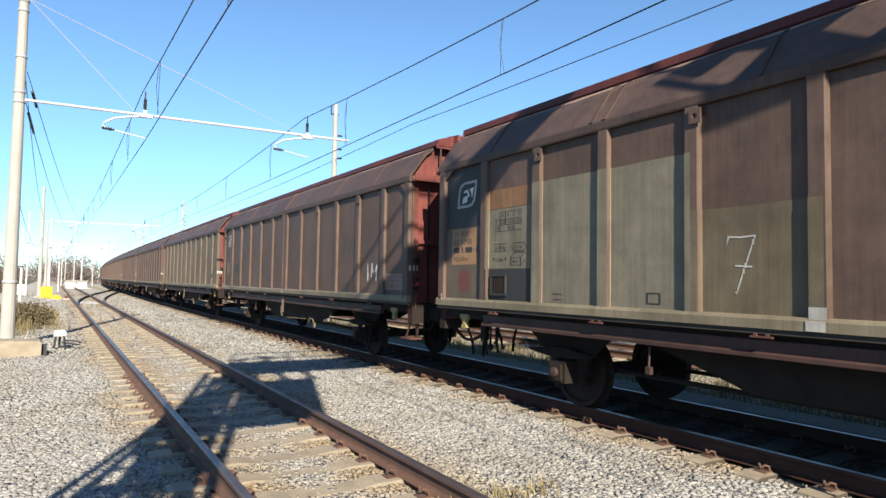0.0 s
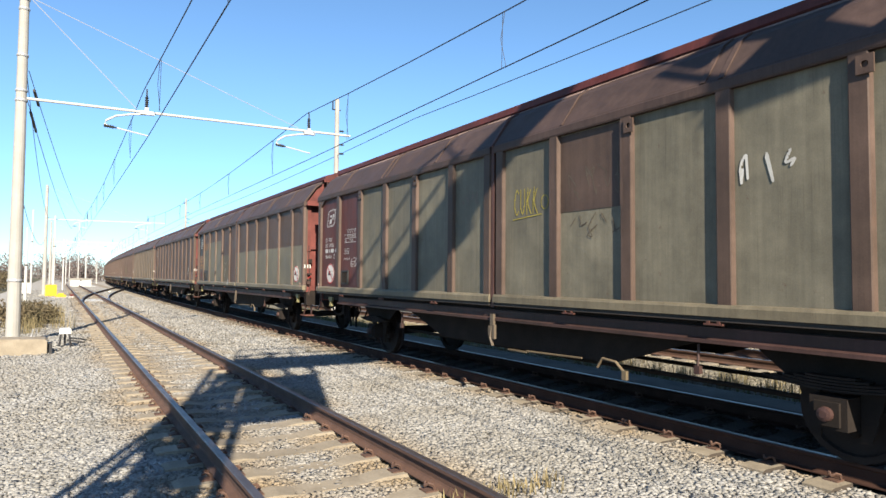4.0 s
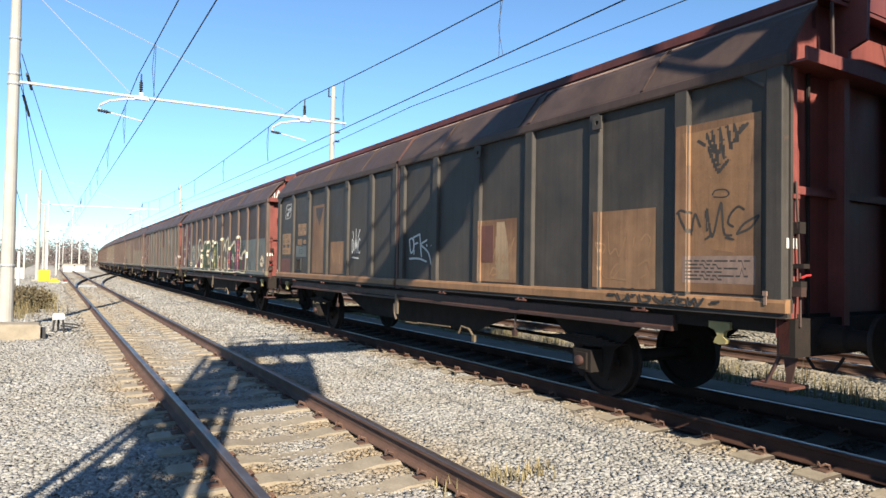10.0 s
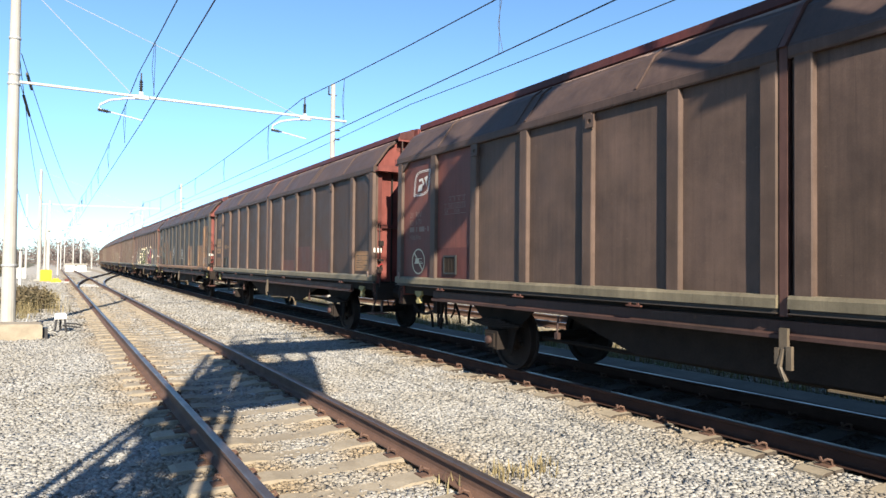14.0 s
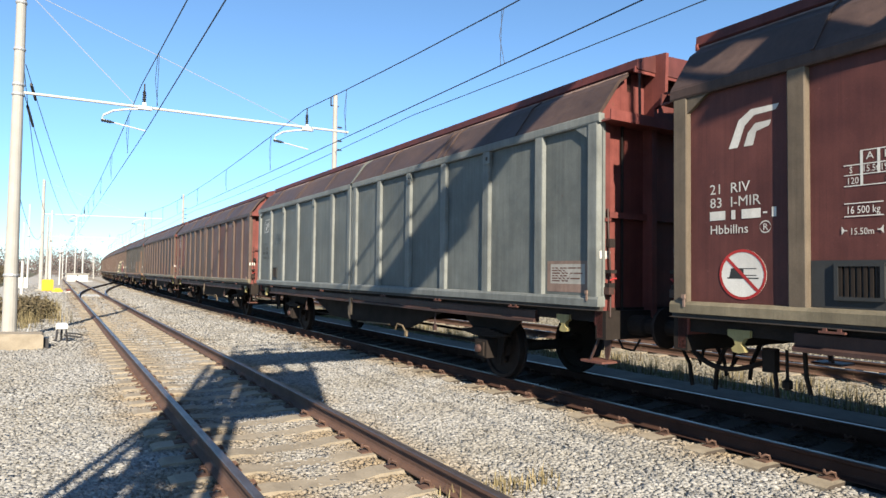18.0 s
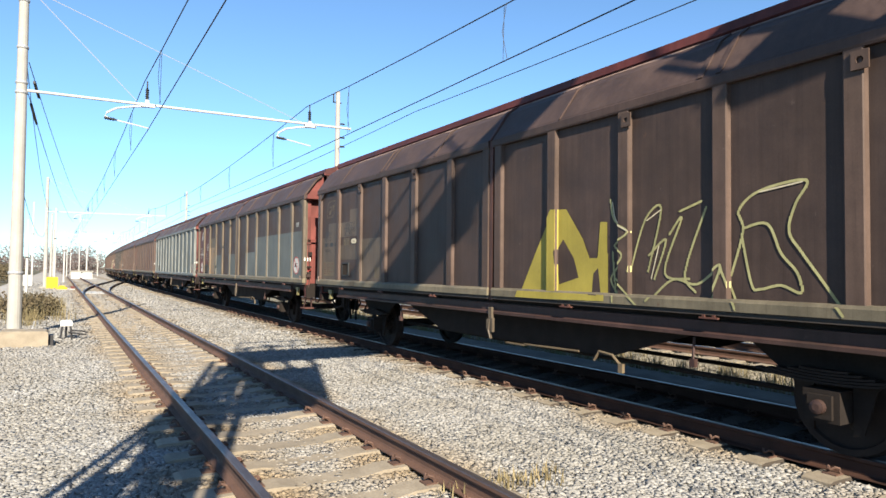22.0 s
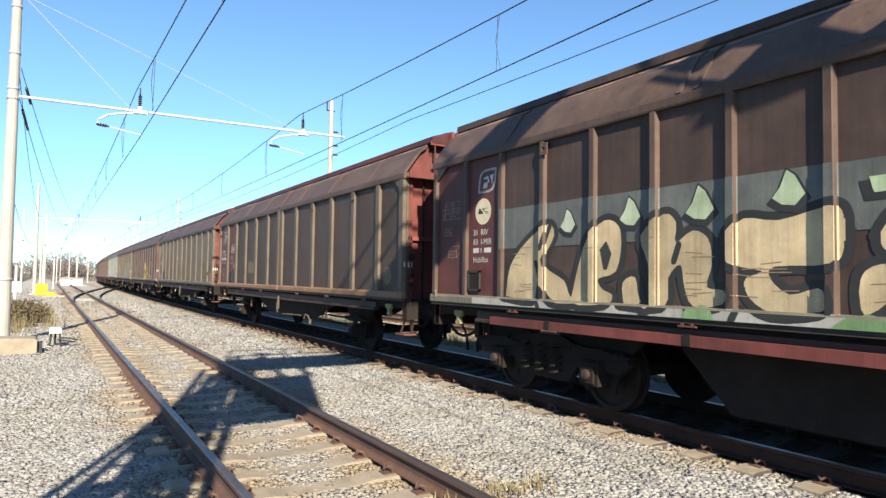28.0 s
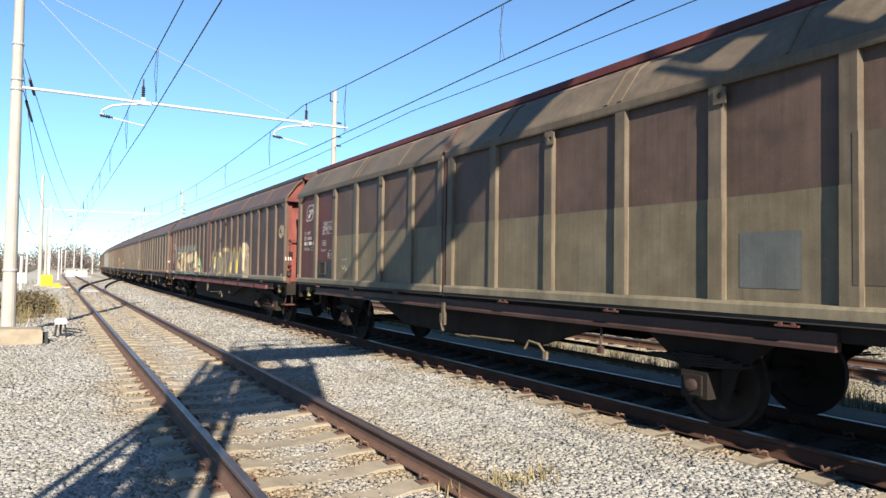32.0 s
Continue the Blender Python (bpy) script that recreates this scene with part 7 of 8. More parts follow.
wrap(Mw, "paint_scuff", strokes([[(2.84, 1.62), (2.92, 1.56), (3.0, 1.62), (3.06, 1.54), (3.14, 1.60)], [(2.84, 1.76), (2.92, 1.76)], [(2.98, 1.76), (3.10, 1.78)]], 0.024), "chalk", 3, "pale chalk scrawl")
flat(Mw, "paint_patch", [rect(12.12, 12.68, 1.45, 1.95)], "bluegrey", 2, "pale grey square patch")
flat(Mw, "rust_stain", [rect(13.1, 13.9, 1.5, 2.7)], "tan", 2)
wagon("brown")
wagon("dark")

s_front = PITCH * AHEAD
for i, w in enumerate(WAGONS):
    w["front"] = s_front
    s_front -= 2 * w["half"] + (PITCH - 2 * HALF)

# wagons are 15.50 m over the buffers
LENGTH = 15.5 / PITCH
LAG = [(0, 0.04), (6, 0.03), (9, 0.04), (12, 0.10), (14, 0.10), (18, 0.02), (23, -0.10), (26, -0.10), (28.2, -0.07), (30.2, 0.07), (32, 0.15)]


def stretch(ob, seen):
    """Brings the parts of a wagon to its full length; wheels stay round."""
    for child in ob.children:
        child.location.y *= LENGTH
        if child.name.startswith("wheelset"):
            continue
        if child.data.name not in seen:
            seen.add(child.data.name)
            child.data.transform(Matrix.Diagonal((1, LENGTH, 1, 1)))
        stretch(child, seen)


stretched = set()
for w in WAGONS:
    stretch(w["ob"], stretched)


def run(t):
    """How far the mark has come along the track: the train gathers speed, a little unevenly."""
    late = LAG[-1][1]
    for (a, p), (b, q) in zip(LAG, LAG[1:]):
        if t <= b:
            u = (t - a) / (b - a)
            late = p + (q - p) * u * u * (3 - 2 * u)
            break
    return 9.09 + 5.1972 * t + 0.031807 * t * t - late


# ---- signal gantry above and behind the viewer; its shadow lies on tracks and train ----
GY = -0.8
gantry = thing("signal_gantry", "grey steel signal gantry with railed walkway and ivy on its column", "gantry", at=(0, GY, 0))
part("deck", boxes((-1.3, 2.6, -0.15, 0.15, 7.85, 8.44)), "galv", gantry)
part("toe_board", boxes((-1.3, 2.6, 0.05, 0.09, 8.44, 8.82)), "galv", gantry)
part("ramp_plate", extrude([(2.6, 8.0), (2.96, 8.12), (4.2, 8.95), (10.6, 8.95), (10.6, 9.55), (4.2, 9.75), (2.58, 8.82)], -0.06, 0.06), "galv", gantry)
for z in (9.12, 9.76):
    part("handrail", boxes((-1.3, 2.6, 0.11, 0.15, z - 0.035, z + 0.035)), "galv", gantry)
for k in range(4):
    part("rail_post", boxes((-0.025, 0.025, 0.11, 0.15, 8.26, 9.78)), "galv", gantry, at=(-1.25 + 1.25 * k, 0, 0), key="rail_post")
for cx in (-1.18, 10.1):
    col = part("column", join(*[boxes((cx + a - 0.05, cx + a + 0.05, b - 0.05, b + 0.05, -0.6, 7.85)) for a in (-0.30, 0.30) for b in (-0.3, 0.3)]), "galv", gantry)
    for k in range(9):
        z = -0.2 + 0.88 * k
        part("lattice_bar", join(tube([(cx - 0.30, 0.3, z), (cx + 0.30, 0.3, z + 0.88)], 0.03, 5), tube([(cx + 0.30, -0.3, z), (cx - 0.30, -0.3, z + 0.88)], 0.03, 5)), "galv", col)
    part("footing", boxes((cx - 0.7, cx + 0.7, -0.5, 0.5, -0.7, -0.15)), "concrete", gantry)
for x0, x1, z0, z1 in ((-0.86, 0.40, 5.13, 7.2), ):
    box = part("signal_board", boxes((x0, x1, -0.05, 0.05, z0, z1)), "under", gantry, "black signal backboard")
    part("signal_hanger", boxes((x0 + 0.2, x0 + 0.26, -0.03, 0.03, z1, 8.02)), "galv", gantry)
    part("signal_hood", lathe([(0.14, 0.05), (0.14, 0.25)], 14, "y"), "under", box, at=((x0 + x1) / 2, 0, z0 + 0.4))
bracket = part("signal_bracket", extrude([(4.3, 5.4), (4.5, 5.15), (5.3, 5.1), (5.3, 7.2), (4.75, 7.2), (4.75, 5.6), (4.34, 5.55)], -0.05, 0.05), "under", gantry, "dark signal bracket plate")
part("brace", extrude([(3.84, 7.2), (3.90, 7.2), (3.90, 6.60), (3.93, 6.27), (3.86, 6.22), (3.85, 6.6)], -0.05, 0.05), "under", bracket)
part("brace", extrude([(3.88, 6.05), (4.3, 5.4), (4.34, 5.58), (4.39, 6.13), (4.25, 6.39), (4.02, 6.25), (3.92, 6.20)], -0.05, 0.05), "under", bracket)
part("brace", extrude([(3.95, 6.74), (4.19, 6.74), (4.25, 6.39), (4.39, 6.13), (4.6, 6.19), (4.75, 6.3), (4.75, 7.2), (3.95, 7.2)], -0.05, 0.05), "under", bracket)
part("signal_hanger", boxes((4.0, 4.06, -0.03, 0.03, 7.2, 9.0)), "galv", gantry)
part("signal_hanger", boxes((5.1, 5.16, -0.03, 0.03, 7.2, 9.0)), "galv", gantry)
for k in range(7):
    part("hanger_brace", tube([(-1.15 + 0.25 * k, 0, 8.0), (-1.0 + 0.25 * k + (0.2 if k % 2 else -0.2), 0, 7.2)], 0.045, 5), "galv", gantry)
# steep access ladder beside the column, with its rails
ladder = part("ladder", join(*[tube([(x0, -0.32, -0.6), (x0 + 1.48, 0.05, 7.5)], 0.055, 6) for x0 in (-2.74, -2.44)]), "galv", gantry)
part("handrail", join(tube([(-3.31, -0.38, -0.6), (-1.55, 0.1, 5.9), (-0.86, 0.12, 7.7)], 0.05, 6), tube([(-3.12, -0.36, -0.6), (-1.40, 0.1, 5.9), (-0.80, 0.12, 7.3)], 0.04, 6)), "galv", ladder)
for k in range(26):
    part("rung", tube([(-2.74, 0, 0), (-2.44, 0, 0.03)], 0.035, 5), "galv", ladder, at=(1.48 * k / 27, -0.32 + 0.37 * k / 27, -0.35 + 0.30 * k), key="ladder_rung")
rng = np.random.default_rng(7)


def leaf_cloud(centres, radii, count, size, squash=(1, 1, 1)):
    """Many small leaves scattered through balls round the centres."""
    c = np.array(centres, float)[rng.integers(0, len(centres), count)]
    r = np.array(radii, float)
    d = rng.normal(size=(count, 3))
    d /= np.linalg.norm(d, axis=1)[:, None]
    pos = c + d * (rng.random(count) ** 0.5)[:, None] * (r if r.ndim == 0 else r[0]) * np.array(squash)
    a = rng.normal(size=(count, 3))
    a /= np.linalg.norm(a, axis=1)[:, None]
    b = np.cross(a, rng.normal(size=(count, 3)))
    b /= np.linalg.norm(b, axis=1)[:, None]
    s = size * rng.uniform(0.5, 1.2, count)[:, None]
    v = np.stack([pos - a * s, pos + b * s * 0.5, pos + a * s, pos - b * s * 0.5], axis=1).reshape(-1, 3)
    f = np.arange(count * 4).reshape(-1, 4)
    return v, f


def cloud_mesh(name, v, f, material):
    me = bpy.data.meshes.new(name)
    me.vertices.add(len(v))
    me.vertices.foreach_set("co", np.asarray(v, np.float32).ravel())
    k = f.shape[1]
    me.loops.add(f.size)
    me.loops.foreach_set("vertex_index", np.asarray(f, np.int32).ravel())
    me.polygons.add(len(f))
    me.polygons.foreach_set("loop_start", np.arange(len(f), dtype=np.int32) * k)
    me.update(calc_edges=True)
    me.validate()
    me.materials.append(M[material])
    return me


M["ivy"] = mat("ivy_leaf", (0.036, 0.060, 0.018), (0.024, 0.042, 0.012), 0.6, bump=0, island=0.4)
M["drygrass"] = mat("dry_grass", (0.204, 0.162, 0.090), (0.132, 0.114, 0.054), 0.95, scale=1.5, bump=0, island=0.45)
M["greengrass"] = mat("weed_green", (0.102, 0.132, 0.036), (0.072, 0.090, 0.030), 0.9, scale=1.5, bump=0, island=0.4)
M["twig"] = mat("bare_twigs", (0.148, 0.120, 0.114), (0.102, 0.085, 0.080), 0.95, scale=0.3, bump=0, island=0.25)
M["shrub"] = mat("dry_shrub", (0.096, 0.072, 0.042), (0.060, 0.054, 0.030), 0.95, scale=1.0, bump=0, island=0.45)
# the ivy climbs the column in loose clumps
ivy_c = [(-1.0 - (0.62 - 0.075 * max(0.0, z - 1.0)) * float(rng.random()), float(rng.uniform(-0.3, 0.3)), float(z)) for z in np.arange(0.2, 7.6, 0.085)]
ivy_c += [(float(rng.uniform(-1.25, -0.45)), 0.0, float(rng.uniform(8.5, 9.5))) for _ in range(8)]
ivy_c += [(-1.25 - 0.13 * (7.4 - z) * float(rng.random()), -0.1, float(z)) for z in np.arange(2.2, 6.6, 0.11)]
v, f = leaf_cloud(ivy_c, 0.20, 2700, 0.115)
iv = new("ivy", cloud_mesh("ivy", v, f, "ivy"))
iv.parent = gantry
tagged(iv, "ivy climbing the gantry column")

# ---- loose ballast stones ----
def stones(name, count, size, radial, label, sweep=(-8, 71)):
    """Crushed stones scattered over the bed in the wedge of ground in view; near rails and on sleepers they are left out."""
    n = int(count * 1.9)
    r = np.sqrt(rng.uniform(radial[0] ** 2, radial[1] ** 2, n))
    w = np.radians(rng.uniform(*sweep, n))
    x, y = r * np.sin(w), r * np.cos(w)
    keep = np.ones(n, bool)
    bend = np.maximum(0, y - BEND) ** 2 / (2 * RADIUS)
    for c, ph in ((X_NEAR, 1.06), (X_TRAIN, 1.36), (X_FAR, 2.2)):
        cc = c + (0 if c == X_NEAR else bend)
        for s in (-0.7535, 0.7535):
            keep &= np.abs(x - cc - s) > 0.075
        on = (np.abs(x - cc) < 1.12) & (np.abs((y - ph + 0.3) % 0.6 - 0.3) < (0.092 if c == X_NEAR else 0.11))
        cover = np.where(np.abs(x - cc) > 0.84, 0.70, 0.20) if c == X_NEAR else 0.16
        keep &= ~on | (rng.random(n) < cover)
        if c != X_NEAR:
            keep &= ~((np.abs(x - cc) < 0.68) & (rng.random(n) < 0.3))
    keep &= ~((x > 8.03) & (x < 8.78))
    keep &= x > -2.6
    idx = np.nonzero(keep)[0][:count]
    x, y = x[idx], y[idx]
    m = len(x)
    base = np.array([(1, 0, 0), (-1, 0, 0), (0, 1, 0), (0, -1, 0), (0, 0, 1), (0, 0, -1)], float)
    s = size * rng.uniform(0.55, 1.35, m)
    loc = base[None] * rng.uniform(0.6, 1.15, (m, 6, 1)) + rng.normal(0, 0.22, (m, 6, 3))
    q = rng.normal(size=(m, 4))
    q /= np.linalg.norm(q, axis=1)[:, None]
    a, b, c, d = q.T
    rot = np.stack([1 - 2 * (c * c + d * d), 2 * (b * c - a * d), 2 * (b * d + a * c), 2 * (b * c + a * d), 1 - 2 * (b * b + d * d), 2 * (c * d - a * b), 2 * (b * d - a * c), 2 * (c * d + a * b), 1 - 2 * (b * b + c * c)], axis=1).reshape(m, 3, 3)
    loc = np.einsum("mij,mkj->mki", rot, loc) * s[:, None, None]
    loc[:, :, 2] *= 0.48
    z = BED - 0.016 + s * 0.20 + rng.uniform(0, 0.010, m)
    between = (np.abs(x - X_NEAR) < 0.66)
    z += 0.002 * between
    v = (loc + np.stack([x, y, z], axis=1)[:, None, :]).reshape(-1, 3)
    tri = np.array([(0, 2, 4), (2, 1, 4), (1, 3, 4), (3, 0, 4), (2, 0, 5), (1, 2, 5), (3, 1, 5), (0, 3, 5)])
    f = (tri[None] + 6 * np.arange(m)[:, None, None]).reshape(-1, 3)
    me = cloud_mesh(name, v, f, "stone")
    me.materials.append(M["shadestone"])
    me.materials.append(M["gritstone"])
    # stones under the train take the dark colour that stands for its shade
    shade_index = (np.abs(x - X_TRAIN - np.maximum(0, y - BEND) ** 2 / (2 * RADIUS) - 0.25) < 1.0).astype(np.int32)
    shade_index[x > 8.7] = 2
    me.polygons.foreach_set("material_index", np.repeat(shade_index, 8))
    return tagged(new(name, me), label, "ballast", kind="stuff")


stones("ballast_stones", 10000, 0.0330, (0.25, 4.25), "loose grey crushed stones round the standpoint", (-180, 180))
stones("ballast_stones", 9000, 0.0450, (4.2, 9.0), "loose grey crushed stones behind the standpoint", (71, 352))
stones("ballast_stones", 62000, 0.0310, (4.2, 9.0), "loose grey crushed stones of the track bed")
stones("ballast_stones", 80000, 0.0345, (9.0, 16.5), "loose grey crushed stones further along the track")
stones("ballast_stones", 50000, 0.050, (16.5, 32.0), "loose grey crushed stones further along the track")
stones("ballast_stones", 36000, 0.075, (32.0, 85.0), "loose grey crushed stones far along the track", (-3.5, 14))


# ---- grass, weeds and shrubs ----
def blades(name, places, height, count, spread, material, label, category="grass", kind="", group=""):
    """Tufts of thin bent blades on the ground."""
    v, f = [], []
    for px, py in places:
        for k in range(count):
            bx, by = px + float(rng.normal(0, spread)), py + float(rng.normal(0, spread))
            h = height * float(rng.uniform(0.4, 1.15))
            a = float(rng.uniform(0, 6.283))
            lean = float(rng.uniform(0.05, 0.5)) * h
            wv = 0.004 + 0.004 * float(rng.random())
            c, s = math.cos(a), math.sin(a)
            o = len(v)
            z0 = BED - 0.03
            v += [(bx - s * wv, by + c * wv, z0), (bx + s * wv, by - c * wv, z0), (bx + c * lean * 0.4 + s * wv * 0.8, by + s * lean * 0.4 - c * wv * 0.8, z0 + h * 0.6), (bx + c * lean * 0.4 - s * wv * 0.8, by + s * lean * 0.4 + c * wv * 0.8, z0 + h * 0.6), (bx + c * lean, by + s * lean, z0 + h)]
            f += [(o, o + 1, o + 2, o + 3), (o + 3, o + 2, o + 4)]
    me = mesh(name, v, f)
    me.materials.append(M[material])
    return tagged(new(name, me), label, category, group, kind)


blades("weeds", [(2.75 + 0.16 * k, 4.35 + 0.10 * math.sin(k * 2.2)) for k in range(7)], 0.16, 26, 0.09, "drygrass", "short dry weeds beside the rail", kind="stuff")
blades("weeds", [(8.95 + 1.6 * float(rng.random()) ** 1.5, 2.2 + 0.16 * k) for k in range(190)], 0.30, 26, 0.11, "drygrass", "dry weeds along the concrete strip", kind="stuff")
blades("weeds", [(8.90 + 0.7 * float(rng.random()), 2.2 + 0.36 * k) for k in range(70)], 0.20, 26, 0.12, "greengrass", "green weeds along the concrete strip", kind="stuff")
blades("weeds", [(9.4 + 1.3 * float(rng.random()), 2.4 + 0.9 * k) for k in range(22)], 0.42, 14, 0.07, "shrub", "dark dead stalks between the tracks", kind="stuff")
blades("weeds", [(-1.3 + 1.5 * float(rng.random()), 22.8 + 0.35 * k) for k in range(40)], 0.55, 40, 0.16, "drygrass", "tall dry grass beside the mast", kind="stuff")
for px, py, hh in ((-1.05, 25.6, 0.55), (-0.55, 27.2, 0.6), (-1.5, 29.0, 0.7), (-0.9, 31.0, 0.55), (-2.6, 27.5, 0.8)):
    v, f = leaf_cloud([(0.35 * math.cos(k), 0.5 * math.sin(k * 1.7), 0.2 + 0.1 * (k % 4)) for k in range(9)], 0.42, 1500, 0.06, (1, 1.2, 0.7 * hh / 0.5))
    sh = thing("shrub", "low brownish dry shrub beside the track", "shrub", "shrubs by the mast", at=(px, py, BED))
    lf = new("foliage", cloud_mesh("foliage", v, f, "shrub"))
    lf.parent = sh
    part("stems", join(*[tube([(0, 0, -0.1), (0.3 * math.cos(k * 1.3), 0.35 * math.sin(k * 1.3), hh * 0.8)], 0.012, 4, 0.4) for k in range(7)]), "twig", sh)
blades("verge_tuft", [(5.03, 14.6), (5.08, 14.75)], 0.16, 14, 0.04, "shrub", "small dark weed on the ballast", "weed", kind="stuff")

# ---- trackside things on the left ----
slab = thing("concrete_block", "low pale concrete cable trough head beside the mast", "concrete block", at=(-0.58, 17.3, 0))
part("block", extrude([(-0.50, -0.42), (0.42, -0.42), (0.42, 0.08), (0.38, 0.12), (-0.46, 0.15), (-0.50, 0.11)], -0.35, 0.35), "sleeper", slab)
part("duct_mouth", boxes((0.42, 0.52, -0.22, 0.18, -0.28, 0.02)), "wire", slab, "black duct mouth")
cab = thing("junction_box", "small white junction box on dark legs", "junction box", at=(0.20, 18.5, 0.16))
part("housing", extrude([(-0.13, -0.05), (0.13, -0.05), (0.13, 0.06), (0.10, 0.09), (-0.10, 0.09), (-0.13, 0.06)], -0.14, 0.14), "whitepaint", cab)
for a, b in ((-0.11, -0.1), (0.11, -0.1), (0.0, 0.1)):
    part("leg", tube([(a * 0.8, b, -0.05), (a * 1.2, b * 1.4, -0.46)], 0.028, 6), "wire", cab)
part("cable", tube([(0.1, -0.1, -0.15), (0.32, -0.2, -0.17), (0.45, -0.15, -0.22)], 0.02, 6), "wire", cab)
part("cable", tube([(0.05, -0.1, -0.2), (0.3, -0.35, -0.23), (0.42, -0.3, -0.25)], 0.02, 6), "wire", cab)
bent = thing("conduit", "bent pale conduit at the foot of the mast", "conduit", at=(-0.72, 19.2, 0))
part("pipe", tube([(0, 0, -0.1), (0.1, -0.05, -0.08), (0.2, -0.1, 0.02), (0.24, -0.1, 0.2)], 0.025, 7), "galv", bent)
yb = thing("signal_cabinet", "bright yellow equipment cabinet beside the track", "cabinet", at=(-0.42, 60.5, -0.25))
part("body", extrude([(-0.40, 0), (0.40, 0), (0.40, 0.92), (0.34, 0.98), (-0.34, 0.98), (-0.40, 0.92)], -0.25, 0.25), "yellow", yb)
part("door", boxes((-0.30, 0.30, -0.27, -0.25, 0.12, 0.86)), "yellow", yb)
yp = thing("point_machine", "low yellow point machine by the switch", "point machine", at=(0.25, 57.5, -0.3))
part("body", boxes((-0.35, 0.35, -0.3, 0.3, 0.05, 0.3), (-0.2, 0.2, -0.2, 0.2, 0.3, 0.42)), "yellow", yp)
part("base", boxes((-0.7, 0.8, -0.35, 0.35, 0.0, 0.06)), "whitepaint", yp)
rb = thing("marker_block", "small red and white marker block", "marker", at=(0.95, 56.5, -0.3))
part("body", boxes((-0.14, 0.14, -0.1, 0.1, 0, 0.2)), "whitepaint", rb)
part("cap", boxes((-0.14, 0.14, -0.1, 0.1, 0.2, 0.38)), "red", rb)
wc = thing("relay_cabinet", "white relay cabinet on a stand", "cabinet", at=(-2.35, 68.0, -0.5))
part("body", boxes((-0.38, 0.38, -0.25, 0.25, 0.35, 1.3)), "whitepaint", wc)
part("stand", boxes((-0.3, -0.2, -0.15, 0.15, 0, 0.35), (0.2, 0.3, -0.15, 0.15, 0, 0.35)), "whitepaint", wc)
hut = thing("trackside_hut", "low white hut with a flat overhanging roof", "hut", at=(3.0, 112.0, -0.45))
part("wall", boxes((-1.4, 1.4, -1.0, 1.0, 0, 1.25)), "whitepaint", hut)
part("roof", boxes((-1.9, 1.55, -1.15, 1.15, 1.25, 1.42)), "concrete", hut)
part("lamp", lathe([(0.1, -1.1), (0.1, -1.02)], 10, "y"), "wire", hut, at=(0, 0, 1.1))
white_ground = thing("concrete_pad", "pale concrete pads around the switch", "concrete pad", kind="structure", at=(0, 0, 0))
for x, y, a, b in ((0.2, 56.6, 1.2, 0.7), (2.0, 50.0, 1.3, 4.0), (0.6, 59.4, 0.7, 0.5), (3.4, 112, 3.0, 6.0)):
    part("pad", boxes((x - a / 2, x + a / 2, y - b / 2, y + b / 2, -0.3, -0.168)), "whitepaint", white_ground)


def slim_pole(x, y, top, r=0.09, lamp=False, colour="whitepaint"):
    p = thing("slim_pole", "slim pale trackside pole" + (" with a lamp arm" if lamp else ""), "pole", "slim poles", at=(x, y, 0))
    part("shaft", lathe([(r, -0.7), (r * 0.9, 1.0), (r * 0.6, top)], 10, "z"), colour, p)
    part("band", lathe([(r * 0.95, 0), (r * 0.95, 0.08)], 10, "z"), "wire", p, at=(0, 0, top * 0.6))
    if lamp:
        part("lamp_arm", tube([(0, 0, top), (-0.3, 0, top + 0.12), (-0.9, 0, top + 0.15)], 0.03, 6), "wire", p)
        part("lamp_head", boxes((-1.2, -0.8, -0.1, 0.1, top + 0.1, top + 0.2)), "galv", p)


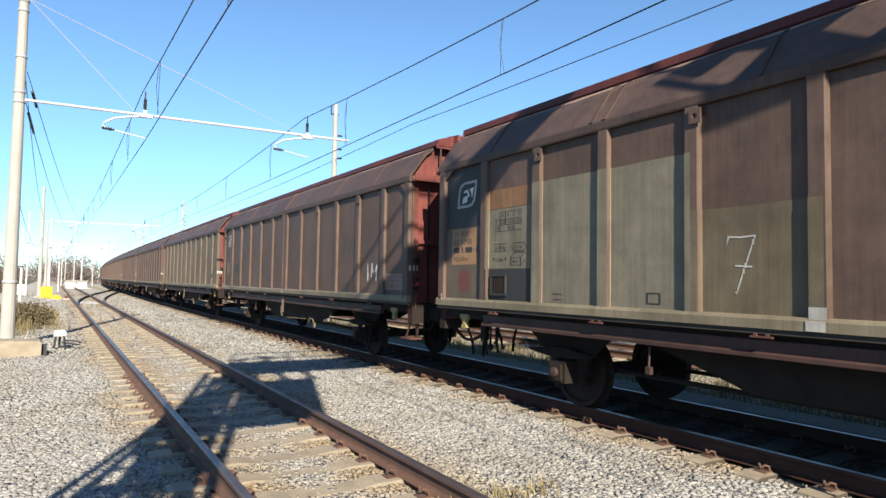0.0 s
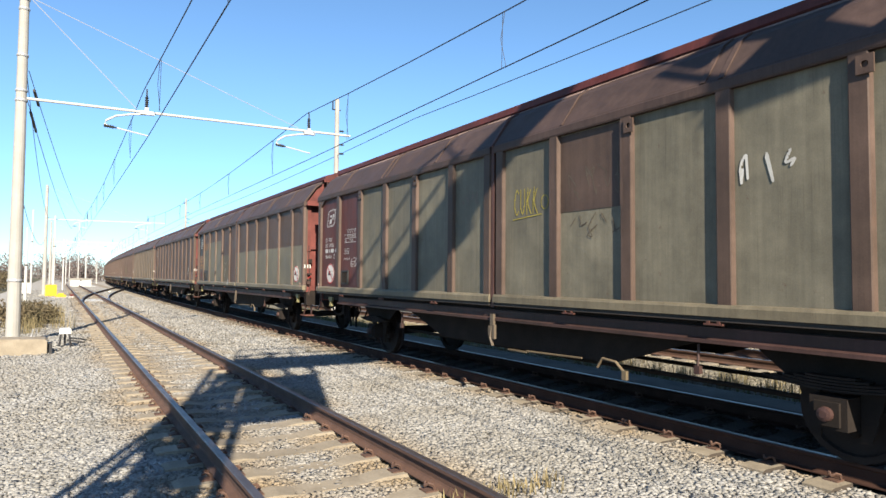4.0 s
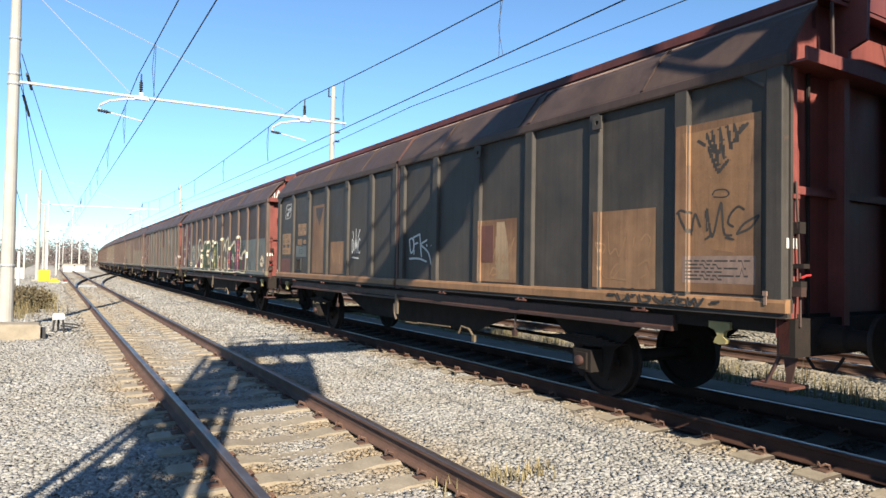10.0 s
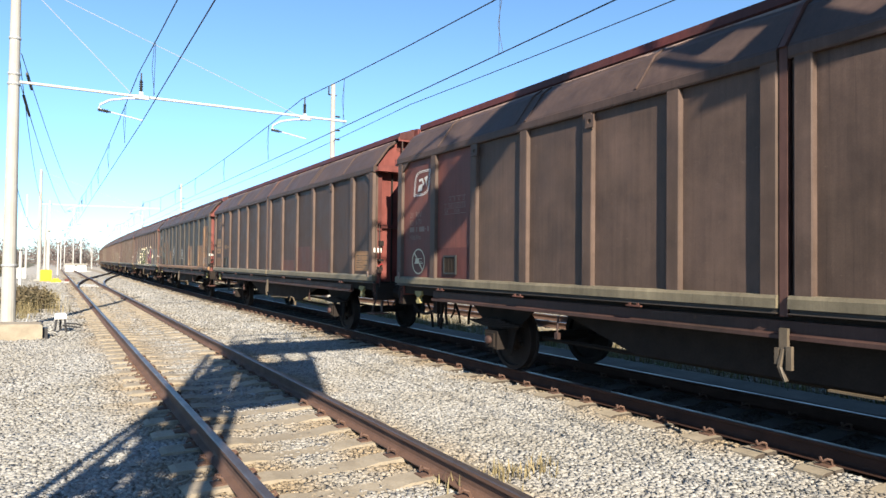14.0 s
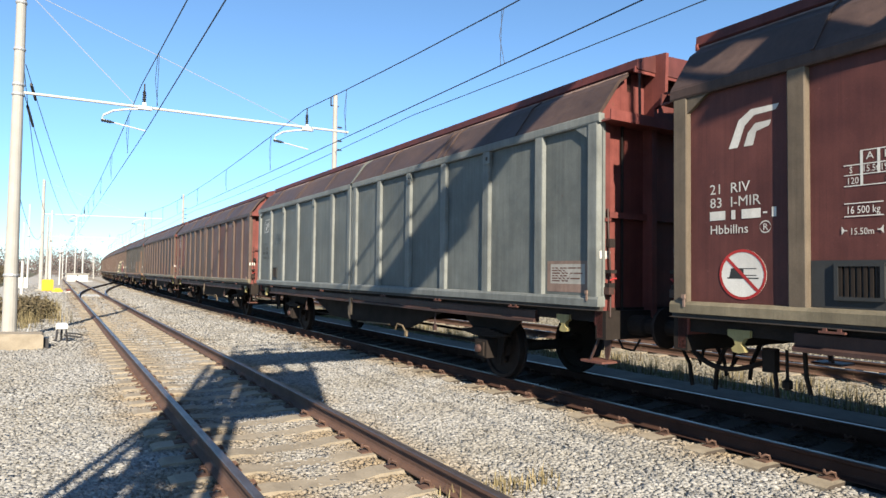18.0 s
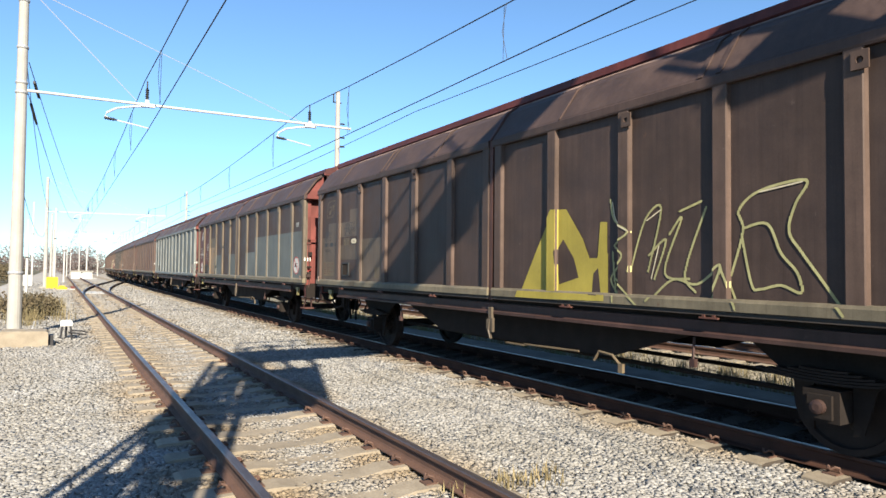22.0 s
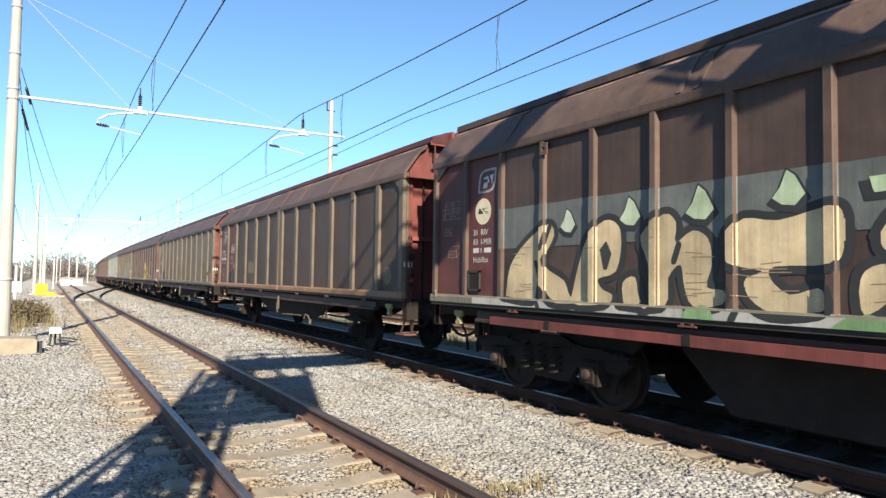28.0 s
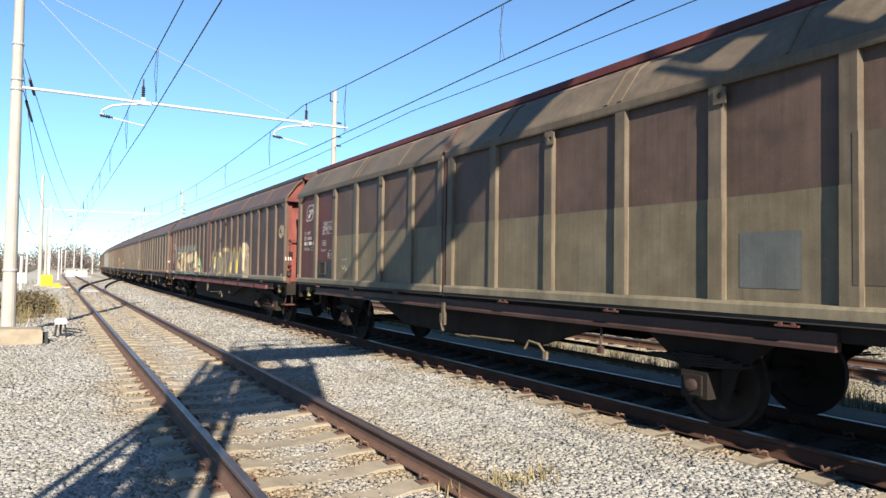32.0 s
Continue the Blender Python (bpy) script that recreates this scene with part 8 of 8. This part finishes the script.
for x, y, t, lamp in ((-0.28, 61.0, 6.3, False), (-2.1, 70.6, 7.5, False), (0.5, 82, 5.4, False), (2.9, 123, 10.3, True), (-1.6, 45.0, 3.4, False), (-3.2, 90, 7.0, False), (1.2, 130, 7.5, False), (4.8, 150, 8.5, True), (5.6, 170, 7.0, False), (6.4, 140, 7.5, False), (4.0, 185, 9, False), (8.4, 190, 8, True), (7.4, 215, 8.5, False), (2.2, 165, 7.8, False), (3.2, 205, 8.6, False)):
    slim_pole(x, y, t, lamp=lamp)
lines_ = thing("cable_run", "dark cables strung from mast to mast", "cable")
for p0, p1, sag in (((-0.78, 19.4, 6.75), (1.55, 61.4, 6.5), 0.5), ((-0.78, 19.4, 5.95), (0.9, 61.4, 5.3), 0.5), ((-0.85, 19.4, 6.9), (-0.6, 61.4, 6.2), 1.3), ((-1.0, 19.4, 4.2), (-0.9, 61.4, 4.6), 1.2)):
    part("cable", tube([tuple(p0[c] + (p1[c] - p0[c]) * k / 12 - (sag * 4 * k / 12 * (1 - k / 12) if c == 2 else 0) for c in range(3)) for k in range(13)], 0.010, 5), "wire", lines_)
part("string_insulator", tube([(-0.74, 20.2, 5.86), (-0.66, 22.2, 5.72)], 0.035, 7), "wire", lines_)
part("string_insulator", tube([(-0.70, 20.9, 6.62), (-0.62, 22.2, 6.50)], 0.04, 7), "wire", lines_)

# ---- far woods and fields ----
cent = []
for k in range(260):
    a = float(rng.uniform(-42, 3.0))
    r = float(rng.uniform(170, 300))
    x, y = r * math.sin(math.radians(a)), r * math.cos(math.radians(a))
    h = float(rng.uniform(2.6, 6.6))
    cent += [(x + float(rng.normal(0, 1.6)), y, h * u) for u in (0.15, 0.35, 0.55, 0.75, 0.95)]
v, f = leaf_cloud(cent, 2.6, 120000, 0.27, (1, 1, 0.65))
tagged(new("far_trees", cloud_mesh("far_trees", v, f, "twig")), "distant bare brownish trees and hedges", "trees", kind="stuff")
cent = []
for k in range(60):
    a = float(rng.uniform(-40, -1.5))
    r = float(rng.uniform(95, 150))
    cent += [(r * math.sin(math.radians(a)) + float(rng.normal(0, 1.2)), r * math.cos(math.radians(a)), float(rng.uniform(0, 1.6))) for u in range(4)]
v, f = leaf_cloud(cent, 1.5, 26000, 0.17, (1, 1, 0.6))
tagged(new("hedge", cloud_mesh("hedge", v, f, "shrub")), "low brown hedge along the railway land", "hedge", kind="stuff")


def motions():
    for w in WAGONS:
        rows_ = []
        for i in range(65):
            t = i * 0.5
            x, y, a = line_at(run(t) + (w["front"] - w["half"]) * LENGTH)
            rows_.append((t, pose(x, y, 0, 0, 0, -math.degrees(a))))
        walk(w["ob"], rows_)
        for ws, y in zip(w["sets"], w["axles"]):
            rows_ = []
            for i in range(481):
                t = i / 15
                rows_.append((t, pose(0, y * LENGTH, 0.46, -math.degrees(run(t) / 0.46), 0, 0)))
            walk(ws, rows_)


motions()
